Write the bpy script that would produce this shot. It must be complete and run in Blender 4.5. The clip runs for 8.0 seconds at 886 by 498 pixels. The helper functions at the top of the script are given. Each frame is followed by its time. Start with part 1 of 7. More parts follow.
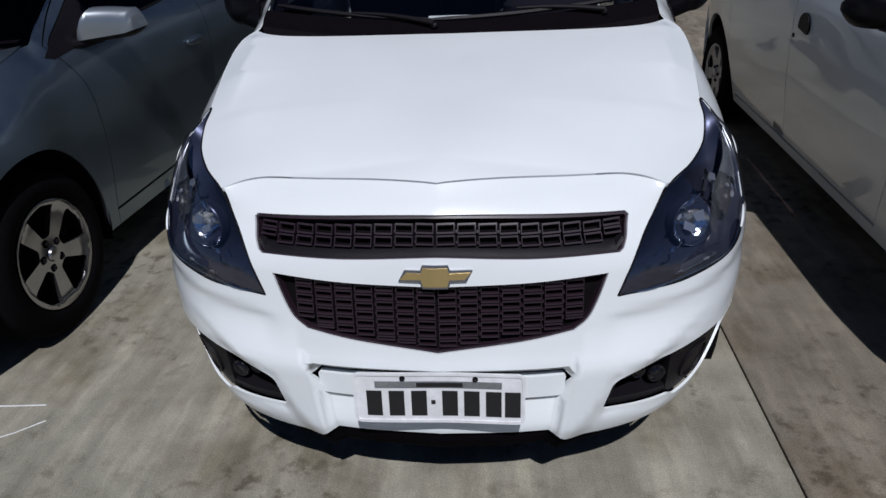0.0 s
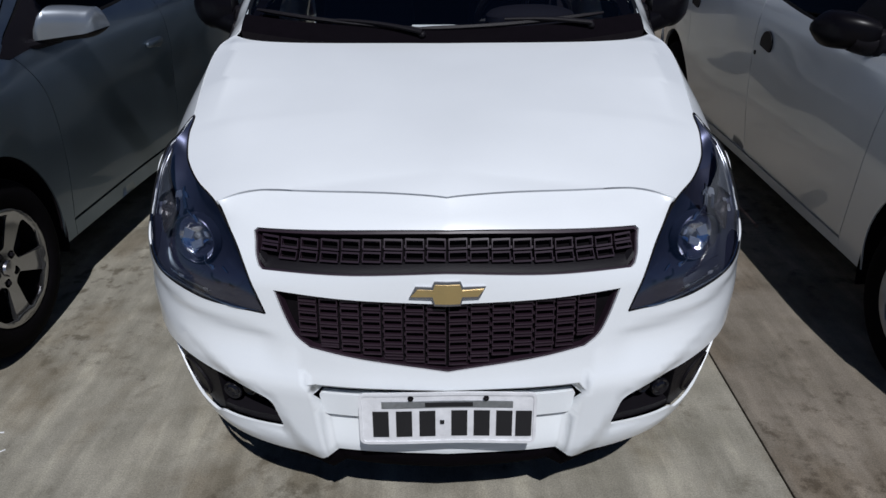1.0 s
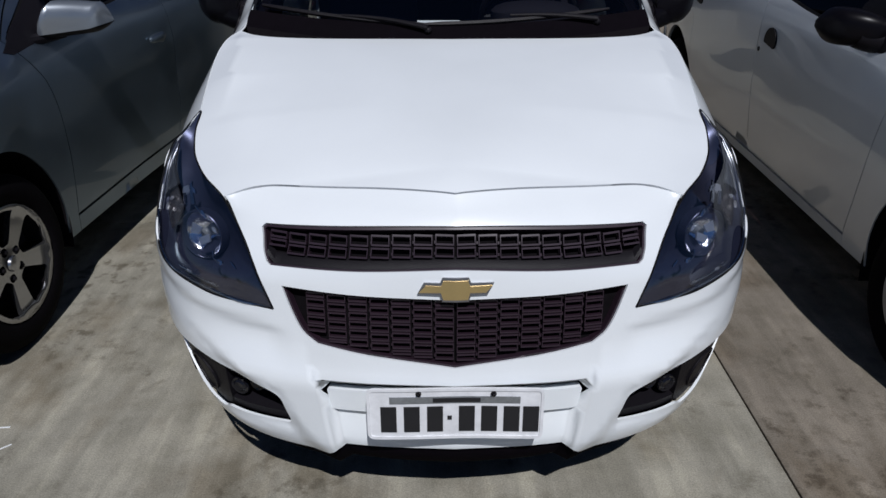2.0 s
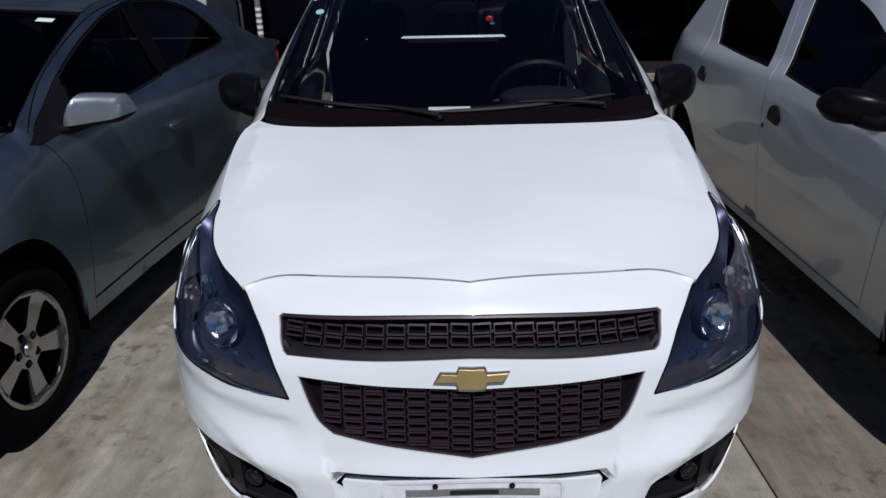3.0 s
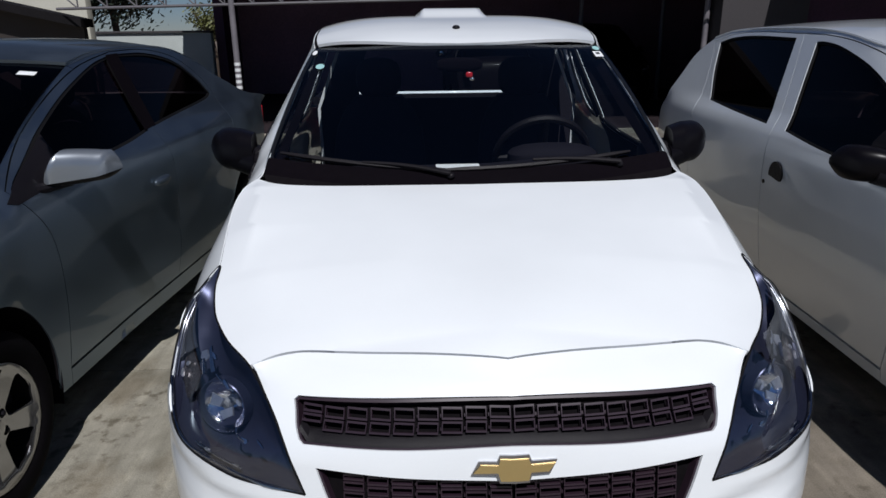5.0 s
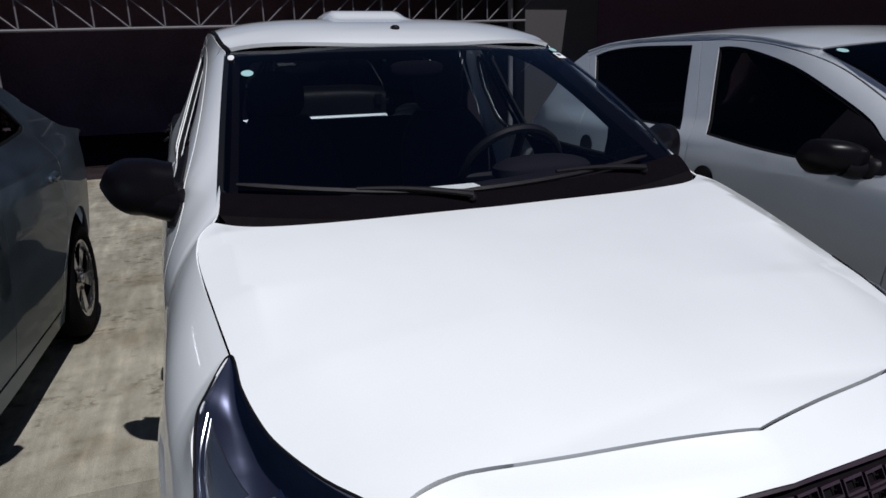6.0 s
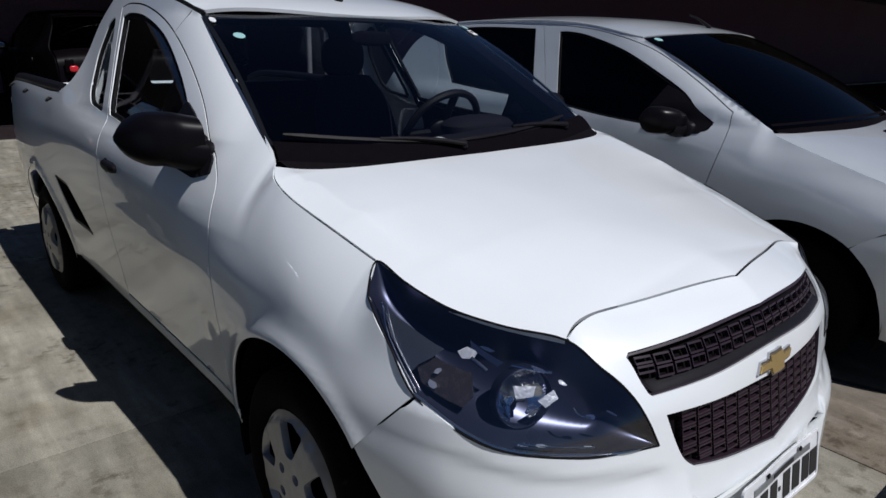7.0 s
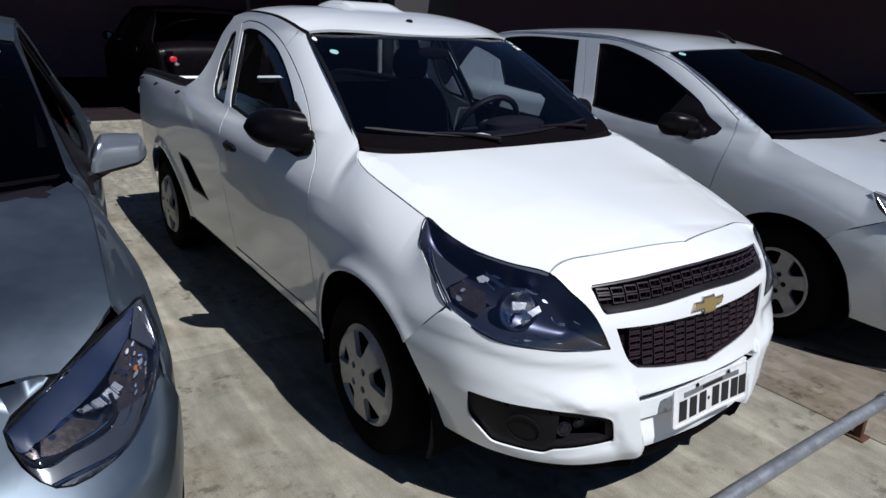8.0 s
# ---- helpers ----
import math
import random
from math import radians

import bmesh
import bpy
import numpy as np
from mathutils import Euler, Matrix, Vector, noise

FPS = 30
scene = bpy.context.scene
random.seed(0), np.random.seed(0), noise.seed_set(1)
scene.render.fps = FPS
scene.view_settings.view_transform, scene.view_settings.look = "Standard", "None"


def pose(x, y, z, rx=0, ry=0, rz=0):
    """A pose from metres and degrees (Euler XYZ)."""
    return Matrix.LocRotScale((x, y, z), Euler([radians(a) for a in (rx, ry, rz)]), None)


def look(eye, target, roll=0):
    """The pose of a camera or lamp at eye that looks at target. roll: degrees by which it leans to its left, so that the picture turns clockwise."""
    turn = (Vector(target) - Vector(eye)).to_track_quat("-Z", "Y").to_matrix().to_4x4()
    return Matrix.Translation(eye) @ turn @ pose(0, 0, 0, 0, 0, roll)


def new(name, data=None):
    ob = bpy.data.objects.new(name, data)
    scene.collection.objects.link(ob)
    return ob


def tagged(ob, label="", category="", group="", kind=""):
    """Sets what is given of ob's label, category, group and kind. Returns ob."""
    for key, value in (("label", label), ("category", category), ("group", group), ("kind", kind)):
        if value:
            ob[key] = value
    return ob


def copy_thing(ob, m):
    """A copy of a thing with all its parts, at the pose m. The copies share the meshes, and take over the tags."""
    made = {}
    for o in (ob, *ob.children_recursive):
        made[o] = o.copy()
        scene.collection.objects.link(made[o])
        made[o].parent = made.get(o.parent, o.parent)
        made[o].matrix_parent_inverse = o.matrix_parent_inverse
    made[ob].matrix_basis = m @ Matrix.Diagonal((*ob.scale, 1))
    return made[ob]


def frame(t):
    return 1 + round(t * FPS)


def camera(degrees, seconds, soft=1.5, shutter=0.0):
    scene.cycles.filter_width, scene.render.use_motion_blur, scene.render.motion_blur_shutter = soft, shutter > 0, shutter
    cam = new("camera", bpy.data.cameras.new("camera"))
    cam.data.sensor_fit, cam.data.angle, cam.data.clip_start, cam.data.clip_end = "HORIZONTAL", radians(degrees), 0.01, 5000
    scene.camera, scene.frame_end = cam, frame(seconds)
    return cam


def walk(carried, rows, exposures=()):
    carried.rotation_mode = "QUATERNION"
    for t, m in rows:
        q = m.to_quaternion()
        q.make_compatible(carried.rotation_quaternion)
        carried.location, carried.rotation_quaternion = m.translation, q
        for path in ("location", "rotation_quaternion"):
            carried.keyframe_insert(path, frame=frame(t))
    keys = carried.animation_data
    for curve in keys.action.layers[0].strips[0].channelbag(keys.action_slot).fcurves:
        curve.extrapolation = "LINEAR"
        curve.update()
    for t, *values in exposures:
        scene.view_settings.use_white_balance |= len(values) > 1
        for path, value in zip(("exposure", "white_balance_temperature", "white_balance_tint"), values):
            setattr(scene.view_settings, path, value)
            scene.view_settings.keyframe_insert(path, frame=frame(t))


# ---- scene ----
# camera: seconds, x, y, z, yaw, pitch, roll
PATH = [
    (0.0, 0.143, -1.414, 1.491, 4.10, -28.61, 2.40),
    (0.2, 0.116, -1.391, 1.488, 3.72, -29.26, 2.32),
    (0.5, 0.100, -1.364, 1.485, 3.49, -29.02, 1.80),
    (0.8, 0.028, -1.365, 1.489, 1.08, -28.50, 0.44),
    (1.0, -0.018, -1.374, 1.492, -0.47, -28.10, 0.14),
    (2.5, -0.045, -1.376, 1.494, -0.47, -28.56, -0.01),
    (2.8, -0.051, -1.367, 1.522, -0.41, -25.62, 0.51),
    (3.0, -0.049, -1.367, 1.542, -0.02, -22.68, 1.02),
    (3.5, -0.053, -1.366, 1.575, -0.19, -17.46, 1.21),
    (4.0, -0.064, -1.361, 1.576, -0.24, -16.86, 0.91),
    (4.5, -0.096, -1.350, 1.571, -1.57, -17.67, 0.81),
    (4.7, -0.122, -1.334, 1.559, -1.62, -17.92, 0.46),
    (5.8, -0.561, -0.725, 1.437, -14.51, -19.36, 0.93),
    (6.0, -0.736, -0.649, 1.417, -21.08, -15.70, 1.31),
    (6.2, -0.919, -0.617, 1.430, -28.10, -15.75, 2.30),
    (6.5, -1.182, -0.592, 1.441, -32.88, -15.03, 0.40),
    (6.8, -1.405, -0.601, 1.398, -39.40, -17.96, -0.39),
    (7.0, -1.523, -0.665, 1.417, -40.92, -17.81, -1.58),
    (7.3, -1.710, -0.891, 1.426, -40.04, -18.42, -2.57),
    (7.5, -1.799, -1.040, 1.465, -37.96, -19.95, -3.86),
    (8.0, -1.889, -1.232, 1.533, -35.32, -18.67, -2.68),
]
cam = camera(67.08, 8.0)
walk(cam, [(t, pose(x, y, z, 90 + pitch, roll, yaw)) for t, x, y, z, yaw, pitch, roll in PATH],
     exposures=[(0.0, -0.55, 6050, 13), (3.5, -0.52, 6050, 13), (4.5, -0.28, 6150, 13), (5.8, -0.34, 6280, 13), (6.8, -0.42, 6200, 13), (7.2, -0.32, 6150, 13), (7.6, -0.14, 6120, 12), (8.0, -0.06, 6120, 12)])

# ---- sky, sun ----
world = bpy.data.worlds.new("world")
scene.world = world
world.use_nodes = True
wn = world.node_tree
sky = wn.nodes.new("ShaderNodeTexSky")
sky.sky_type = "NISHITA"
sky.sun_disc = False
sky.sun_elevation = radians(56)
sky.sun_rotation = radians(169)
sky.altitude = 2000
sky.dust_density = 0.0
sky.ozone_density = 3.0
blue = wn.nodes.new("ShaderNodeVectorMath")
blue.operation = "MULTIPLY"
blue.inputs[1].default_value = (0.86, 0.97, 1.18)
wn.links.new(sky.outputs[0], blue.inputs[0])
wn.links.new(blue.outputs[0], wn.nodes["Background"].inputs[0])
wn.nodes["Background"].inputs[1].default_value = 0.034
sun = new("sun", bpy.data.lights.new("sun", "SUN"))
sun.data.energy = 4.88
sun.data.angle = radians(0.5)
sun.data.color = (1.0, 0.975, 0.94)
sun.matrix_world = look((0.14 * 9, -0.72 * 9, 1.1 * 9), (0, 0, 0))


# ---- materials ----
def material(name, colour, rough=0.5, metal=0.0, coat=0.0, grain=0.0, grain_size=40.0, stain=0.0, stain_size=3.0,
             bump=0.0, bump_size=200.0, spec=0.5, edge=1.0):
    """A principled surface with two scales of colour variation, uneven gloss and a fine relief."""
    m = bpy.data.materials.new(name)
    m.use_nodes = True
    nt = m.node_tree
    p = nt.nodes["Principled BSDF"]
    p.inputs["Metallic"].default_value = metal
    p.inputs["Coat Weight"].default_value = coat
    p.inputs["Coat Roughness"].default_value = 0.03
    p.inputs["Specular IOR Level"].default_value = spec
    p.inputs["Specular Tint"].default_value = (edge, edge, edge, 1)
    co = nt.nodes.new("ShaderNodeTexCoord")

    def noise_tex(size, detail):
        n = nt.nodes.new("ShaderNodeTexNoise")
        n.inputs["Scale"].default_value = size
        n.inputs["Detail"].default_value = detail
        n.inputs["Roughness"].default_value = 0.6
        nt.links.new(co.outputs["Object"], n.inputs["Vector"])
        return n.outputs["Fac"]

    def span(fac, lo, hi):
        r = nt.nodes.new("ShaderNodeMapRange")
        r.inputs["From Min"].default_value, r.inputs["From Max"].default_value = 0.3, 0.7
        r.inputs["To Min"].default_value, r.inputs["To Max"].default_value = lo, hi
        nt.links.new(fac, r.inputs["Value"])
        return r.outputs["Result"]

    def times(a, b):
        x = nt.nodes.new("ShaderNodeMath")
        x.operation = "MULTIPLY"
        nt.links.new(a, x.inputs[0])
        nt.links.new(b, x.inputs[1])
        return x.outputs[0]

    big = noise_tex(stain_size, 4)
    small = noise_tex(grain_size, 5)
    value = times(span(big, 1 - stain, 1 + stain * 0.6), span(small, 1 - grain, 1 + grain))
    mul = nt.nodes.new("ShaderNodeVectorMath")
    mul.operation = "SCALE"
    mul.inputs[0].default_value = colour
    nt.links.new(value, mul.inputs["Scale"])
    nt.links.new(mul.outputs[0], p.inputs["Base Color"])
    nt.links.new(span(big, rough * 0.85, min(1.0, rough * 1.15)), p.inputs["Roughness"])
    if bump:
        b = nt.nodes.new("ShaderNodeBump")
        b.inputs["Strength"].default_value = bump
        b.inputs["Distance"].default_value = 0.002
        nt.links.new(noise_tex(bump_size, 3), b.inputs["Height"])
        nt.links.new(b.outputs[0], p.inputs["Normal"])
    return m


def glass_material(name, tint, gloss=1.0, ior=1.5):
    """Thin tinted glass: what lies behind shows through the tint, the front mirrors by its angle."""
    m = bpy.data.materials.new(name)
    m.use_nodes = True
    nt = m.node_tree
    nt.nodes.clear()
    clear = nt.nodes.new("ShaderNodeBsdfTransparent")
    clear.inputs[0].default_value = (*tint, 1)
    shine = nt.nodes.new("ShaderNodeBsdfGlossy")
    shine.inputs["Roughness"].default_value = 0.015
    shine.inputs["Color"].default_value = (gloss, gloss, gloss, 1)
    face = nt.nodes.new("ShaderNodeLayerWeight")
    face.inputs["Blend"].default_value = 0.5
    steep = nt.nodes.new("ShaderNodeMath")
    steep.operation = "POWER"
    steep.inputs[1].default_value = 5.0
    nt.links.new(face.outputs["Facing"], steep.inputs[0])
    fres = nt.nodes.new("ShaderNodeMath")
    fres.operation = "MULTIPLY_ADD"
    f0 = ((ior - 1) / (ior + 1)) ** 2
    fres.inputs[1].default_value, fres.inputs[2].default_value = 1 - f0, f0
    nt.links.new(steep.outputs[0], fres.inputs[0])
    mix = nt.nodes.new("ShaderNodeMixShader")
    out = nt.nodes.new("ShaderNodeOutputMaterial")
    nt.links.new(fres.outputs[0], mix.inputs[0])
    nt.links.new(clear.outputs[0], mix.inputs[1])
    nt.links.new(shine.outputs[0], mix.inputs[2])
    nt.links.new(mix.outputs[0], out.inputs[0])
    return m


WHITE = material("white paint", (0.806, 0.842, 0.852), 0.36, coat=1.0, stain=0.03, stain_size=2.0, grain=0.012, grain_size=300)
SILVER = material("grey metallic paint", (0.235, 0.288, 0.340), 0.40, metal=0.97, coat=0.45, edge=0.22, stain=0.05, grain=0.05, grain_size=900)
PEARL = material("silver white paint", (0.62, 0.66, 0.69), 0.36, metal=0.25, coat=1.0, stain=0.04, grain=0.03, grain_size=900)
# Near black: the shed's shade is put into this paint.
DARKPAINT = material("shade-dark car paint", (0.0025, 0.0015, 0.0025), 0.45, coat=0.04, spec=0.06, stain=0.08, grain=0.04)
PLASTIC = material("black plastic", (0.008, 0.007, 0.009), 0.45, spec=0.16, stain=0.15, grain=0.1, grain_size=120, bump=0.25, bump_size=900)
MATTE = material("matte black plastic", (0.004, 0.003, 0.0045), 0.85, spec=0.03, stain=0.15, grain=0.1)
MIRRORBLACK = material("satin black plastic", (0.004, 0.0035, 0.005), 0.34, spec=0.12, stain=0.1, grain=0.1, grain_size=200)
# Sedan paint made lighter for a mirror shell that faces the sun.
MIRRORGREY = material("mirror paint lightened for sun", (0.30, 0.33, 0.36), 0.32, metal=0.7, coat=1.0, stain=0.05, grain=0.04, grain_size=900)
GLOSSBLACK = material("gloss black plastic", (0.006, 0.006, 0.009), 0.18, spec=0.5, stain=0.1)
GRILLE = material("dark grille plastic", (0.024, 0.013, 0.021), 0.42, stain=0.15, grain=0.1, grain_size=90)
RUBBER = material("tyre rubber", (0.0045, 0.004, 0.005), 0.85, spec=0.05, stain=0.3, grain=0.2, grain_size=60, bump=0.3, bump_size=300)
INNER = material("dark underbody", (0.006, 0.005, 0.006), 0.9, spec=0.06, stain=0.2, grain=0.2)
SEAL = material("black rubber seal", (0.007, 0.007, 0.008), 0.7, spec=0.1, stain=0.1, grain=0.1)
CHROME = material("chrome", (0.82, 0.83, 0.85), 0.08, metal=1.0, stain=0.02)
REFLECTOR = material("chrome reflector", (0.90, 0.92, 0.96), 0.06, metal=1.0, stain=0.05, bump=1.0, bump_size=55)
REFLECTROUGH = material("bright pressed reflector", (0.92, 0.93, 0.95), 0.42, metal=1.0, stain=0.05, bump=0.6, bump_size=120)
ALLOY = material("silver wheel lacquer", (0.42, 0.42, 0.43), 0.24, metal=0.95, coat=0.6, stain=0.08)
HUBCAP = material("silver grey hubcap", (0.42, 0.42, 0.42), 0.42, metal=0.35, stain=0.16, stain_size=9, grain=0.08)
GOLD = material("gold badge", (0.80, 0.58, 0.24), 0.36, metal=0.9, stain=0.05, bump=0.2, bump_size=700)
PLATE = material("number plate grey", (0.74, 0.75, 0.76), 0.38, metal=0.0, stain=0.09, stain_size=14, grain=0.08, bump=0.3, bump_size=160)
INK = material("black plate ink", (0.012, 0.012, 0.014), 0.5, grain=0.1)
FABRIC = material("dark seat cloth", (0.018, 0.016, 0.022), 0.95, spec=0.1, stain=0.15, grain=0.3, grain_size=400)
DASH = material("dark dashboard", (0.011, 0.010, 0.014), 0.8, spec=0.05, stain=0.1, grain=0.15, grain_size=300, bump=0.2)
PAPER = material("white paper", (0.7, 0.72, 0.72), 0.7, grain=0.08)
TEAL = material("pale teal sticker", (0.30, 0.52, 0.52), 0.5, grain=0.08)
AMBER = material("amber plastic", (0.38, 0.12, 0.04), 0.25, stain=0.1)
RED = material("red lamp plastic", (0.55, 0.02, 0.03), 0.2, stain=0.1)
STEEL = material("galvanised steel", (0.36, 0.38, 0.40), 0.42, metal=0.75, stain=0.22, stain_size=11, grain=0.14, grain_size=70, bump=0.15)
RUST = material("rusty steel", (0.10, 0.045, 0.025), 0.85, metal=0.2, stain=0.4, stain_size=30, grain=0.3, bump=0.4)
GLASS = glass_material("tinted windscreen glass", (0.80, 0.85, 0.87), 1.0, 1.6)
DARKGLASS = glass_material("dark tinted glass", (0.085, 0.062, 0.075), 0.4)
LAMPDARK = material("smoked lamp housing", (0.034, 0.038, 0.068), 0.30, metal=0.6, stain=0.15)
LAMPGREY = material("grey lamp housing", (0.55, 0.57, 0.60), 0.14, metal=1.0, stain=0.1)
LAMPBROW = material("bright lamp trim", (0.80, 0.82, 0.86), 0.16, metal=1.0, stain=0.1)
LAMPSKIRT = material("satin lamp trim", (0.24, 0.25, 0.265), 0.22, metal=0.85, stain=0.1)
LAMPBROWN = material("smoked brown reflector", (0.115, 0.098, 0.095), 0.26, metal=0.75, stain=0.25, stain_size=40, bump=0.3, bump_size=60)
DARKCHROME = material("dark chrome", (0.46, 0.46, 0.48), 0.16, metal=1.0, stain=0.05)
LENS = glass_material("clear lamp lens", (0.82, 0.84, 0.88), 1.0, 1.9)


# ---- mesh tools ----
def pchip(xk, rows, q):
    """Shape-preserving cubic through knots xk; rows holds one row of values for each query q."""
    xk = np.asarray(xk, float)
    q = np.clip(np.asarray(q, float), xk[0], xk[-1])
    rows = np.broadcast_to(np.asarray(rows, float), (len(q), len(xk)))
    h = np.diff(xk)
    d = np.diff(rows, axis=1) / h
    m = np.zeros_like(rows)
    a, b = d[:, :-1], d[:, 1:]
    w1, w2 = 2 * h[1:] + h[:-1], h[1:] + 2 * h[:-1]
    ok = a * b > 0
    safe_a, safe_b = np.where(ok, a, 1), np.where(ok, b, 1)
    m[:, 1:-1] = np.where(ok, (w1 + w2) / (w1 / safe_a + w2 / safe_b), 0)
    m[:, 0], m[:, -1] = d[:, 0], d[:, -1]
    k = np.clip(np.searchsorted(xk, q, side="right") - 1, 0, len(xk) - 2)
    i = np.arange(len(q))
    t = (q - xk[k]) / h[k]
    return ((1 + 2 * t) * (1 - t) ** 2 * rows[i, k] + t * (1 - t) ** 2 * h[k] * m[i, k]
            + t * t * (3 - 2 * t) * rows[i, k + 1] + t * t * (t - 1) * h[k] * m[i, k + 1])


def line(xk, yk):
    return lambda q: pchip(xk, [yk], np.atleast_1d(q))


def table(ys, zs, *rows):
    """A smooth function of (y, z): one row of values over zs for each y."""
    grid = np.array(rows, float)

    def at(y, z):
        y, z = np.broadcast_arrays(np.atleast_1d(np.asarray(y, float)), np.asarray(z, float))
        cols = np.stack([pchip(zs, [r], z) for r in grid], axis=1)
        return pchip(ys, cols, y)
    return at


def smooth(points, n=8):
    """An open Catmull-Rom curve through the points, n steps to a span."""
    p = np.array(points, float)
    e = np.vstack([2 * p[0] - p[1], p, 2 * p[-1] - p[-2]])
    out = []
    for i in range(1, len(e) - 2):
        for t in np.arange(n) / n:
            a, b, c, d = e[i - 1], e[i], e[i + 1], e[i + 2]
            out.append(0.5 * (2 * b + (c - a) * t + (2 * a - 5 * b + 4 * c - d) * t * t + (3 * b - a - 3 * c + d) * t ** 3))
    out.append(p[-1])
    return np.array(out)


def arc(cy, cz, r, a0, a1, n=20):
    a = np.radians(np.linspace(a0, a1, n))
    return np.stack([cy + r * np.cos(a), cz + r * np.sin(a)], 1)


def loop(*pieces):
    """One closed outline from curves and points, without doubled points."""
    p = np.vstack([np.atleast_2d(np.array(q, float)) for q in pieces])
    keep = [i for i in range(len(p)) if np.hypot(*(p[i] - p[i - 1])) > 1e-4]
    return p[keep]


def rounded(poly, r, n=5):
    """The polygon with its corners rounded."""
    p = np.array(poly, float)
    out = []
    for i in range(len(p)):
        a, b, c = p[i - 1], p[i], p[(i + 1) % len(p)]
        la, lc = np.hypot(*(a - b)), np.hypot(*(c - b))
        k = min(r, la * 0.45, lc * 0.45)
        s, e = b + (a - b) / la * k, b + (c - b) / lc * k
        for t in np.linspace(0, 1, n):
            out.append((1 - t) ** 2 * s + 2 * t * (1 - t) * b + t * t * e)
    return np.array(out)


def resample(poly, step):
    out = []
    for i in range(len(poly)):
        a, b = poly[i], poly[(i + 1) % len(poly)]
        k = max(1, int(math.ceil(np.hypot(*(b - a)) / step)))
        out += [a + (b - a) * j / k for j in range(k)]
    return np.array(out)


def inside(p, poly):
    x, y = p[:, 0], p[:, 1]
    r = np.zeros(len(p), bool)
    for i in range(len(poly)):
        (x0, y0), (x1, y1) = poly[i - 1], poly[i]
        if y0 != y1:
            r ^= ((y0 > y) != (y1 > y)) & (x < (x1 - x0) * (y - y0) / (y1 - y0) + x0)
    return r


def near(p, poly):
    best = np.full(len(p), 1e9)
    for i in range(len(poly)):
        a, b = poly[i - 1], poly[i]
        d = b - a
        t = np.clip(((p - a) @ d) / max(d @ d, 1e-12), 0, 1)
        best = np.minimum(best, np.hypot(*(p - a - t[:, None] * d).T))
    return best


class Shape:
    """Points, faces and (for smooth surfaces) normals, ready to become one mesh."""

    def __init__(self, p, faces, normals=None, plain=()):
        self.p, self.faces, self.normals, self.plain = np.asarray(p, float), faces, normals, set(plain)

    def mirrored(self):
        flip = np.array([-1, 1, 1])
        return Shape(self.p * flip, [f[::-1] for f in self.faces], None if self.normals is None else self.normals * flip, self.plain)

    def moved(self, m):
        r = np.array(m.to_3x3())
        p = self.p @ r.T + np.array(m.translation)
        return Shape(p, self.faces, None if self.normals is None else self.normals @ r.T, self.plain)


def joined(*shapes):
    p, faces, nn, plain, k = [], [], [], set(), 0
    some = any(s.normals is not None for s in shapes)
    for s in shapes:
        p.append(s.p)
        plain |= {i + len(faces) for i in (s.plain if s.normals is not None else range(len(s.faces)))}
        faces += [[i + k for i in f] for f in s.faces]
        nn.append(s.normals if s.normals is not None else np.zeros_like(s.p))
        k += len(s.p)
    return Shape(np.vstack(p), faces, np.vstack(nn) if some else None, plain)


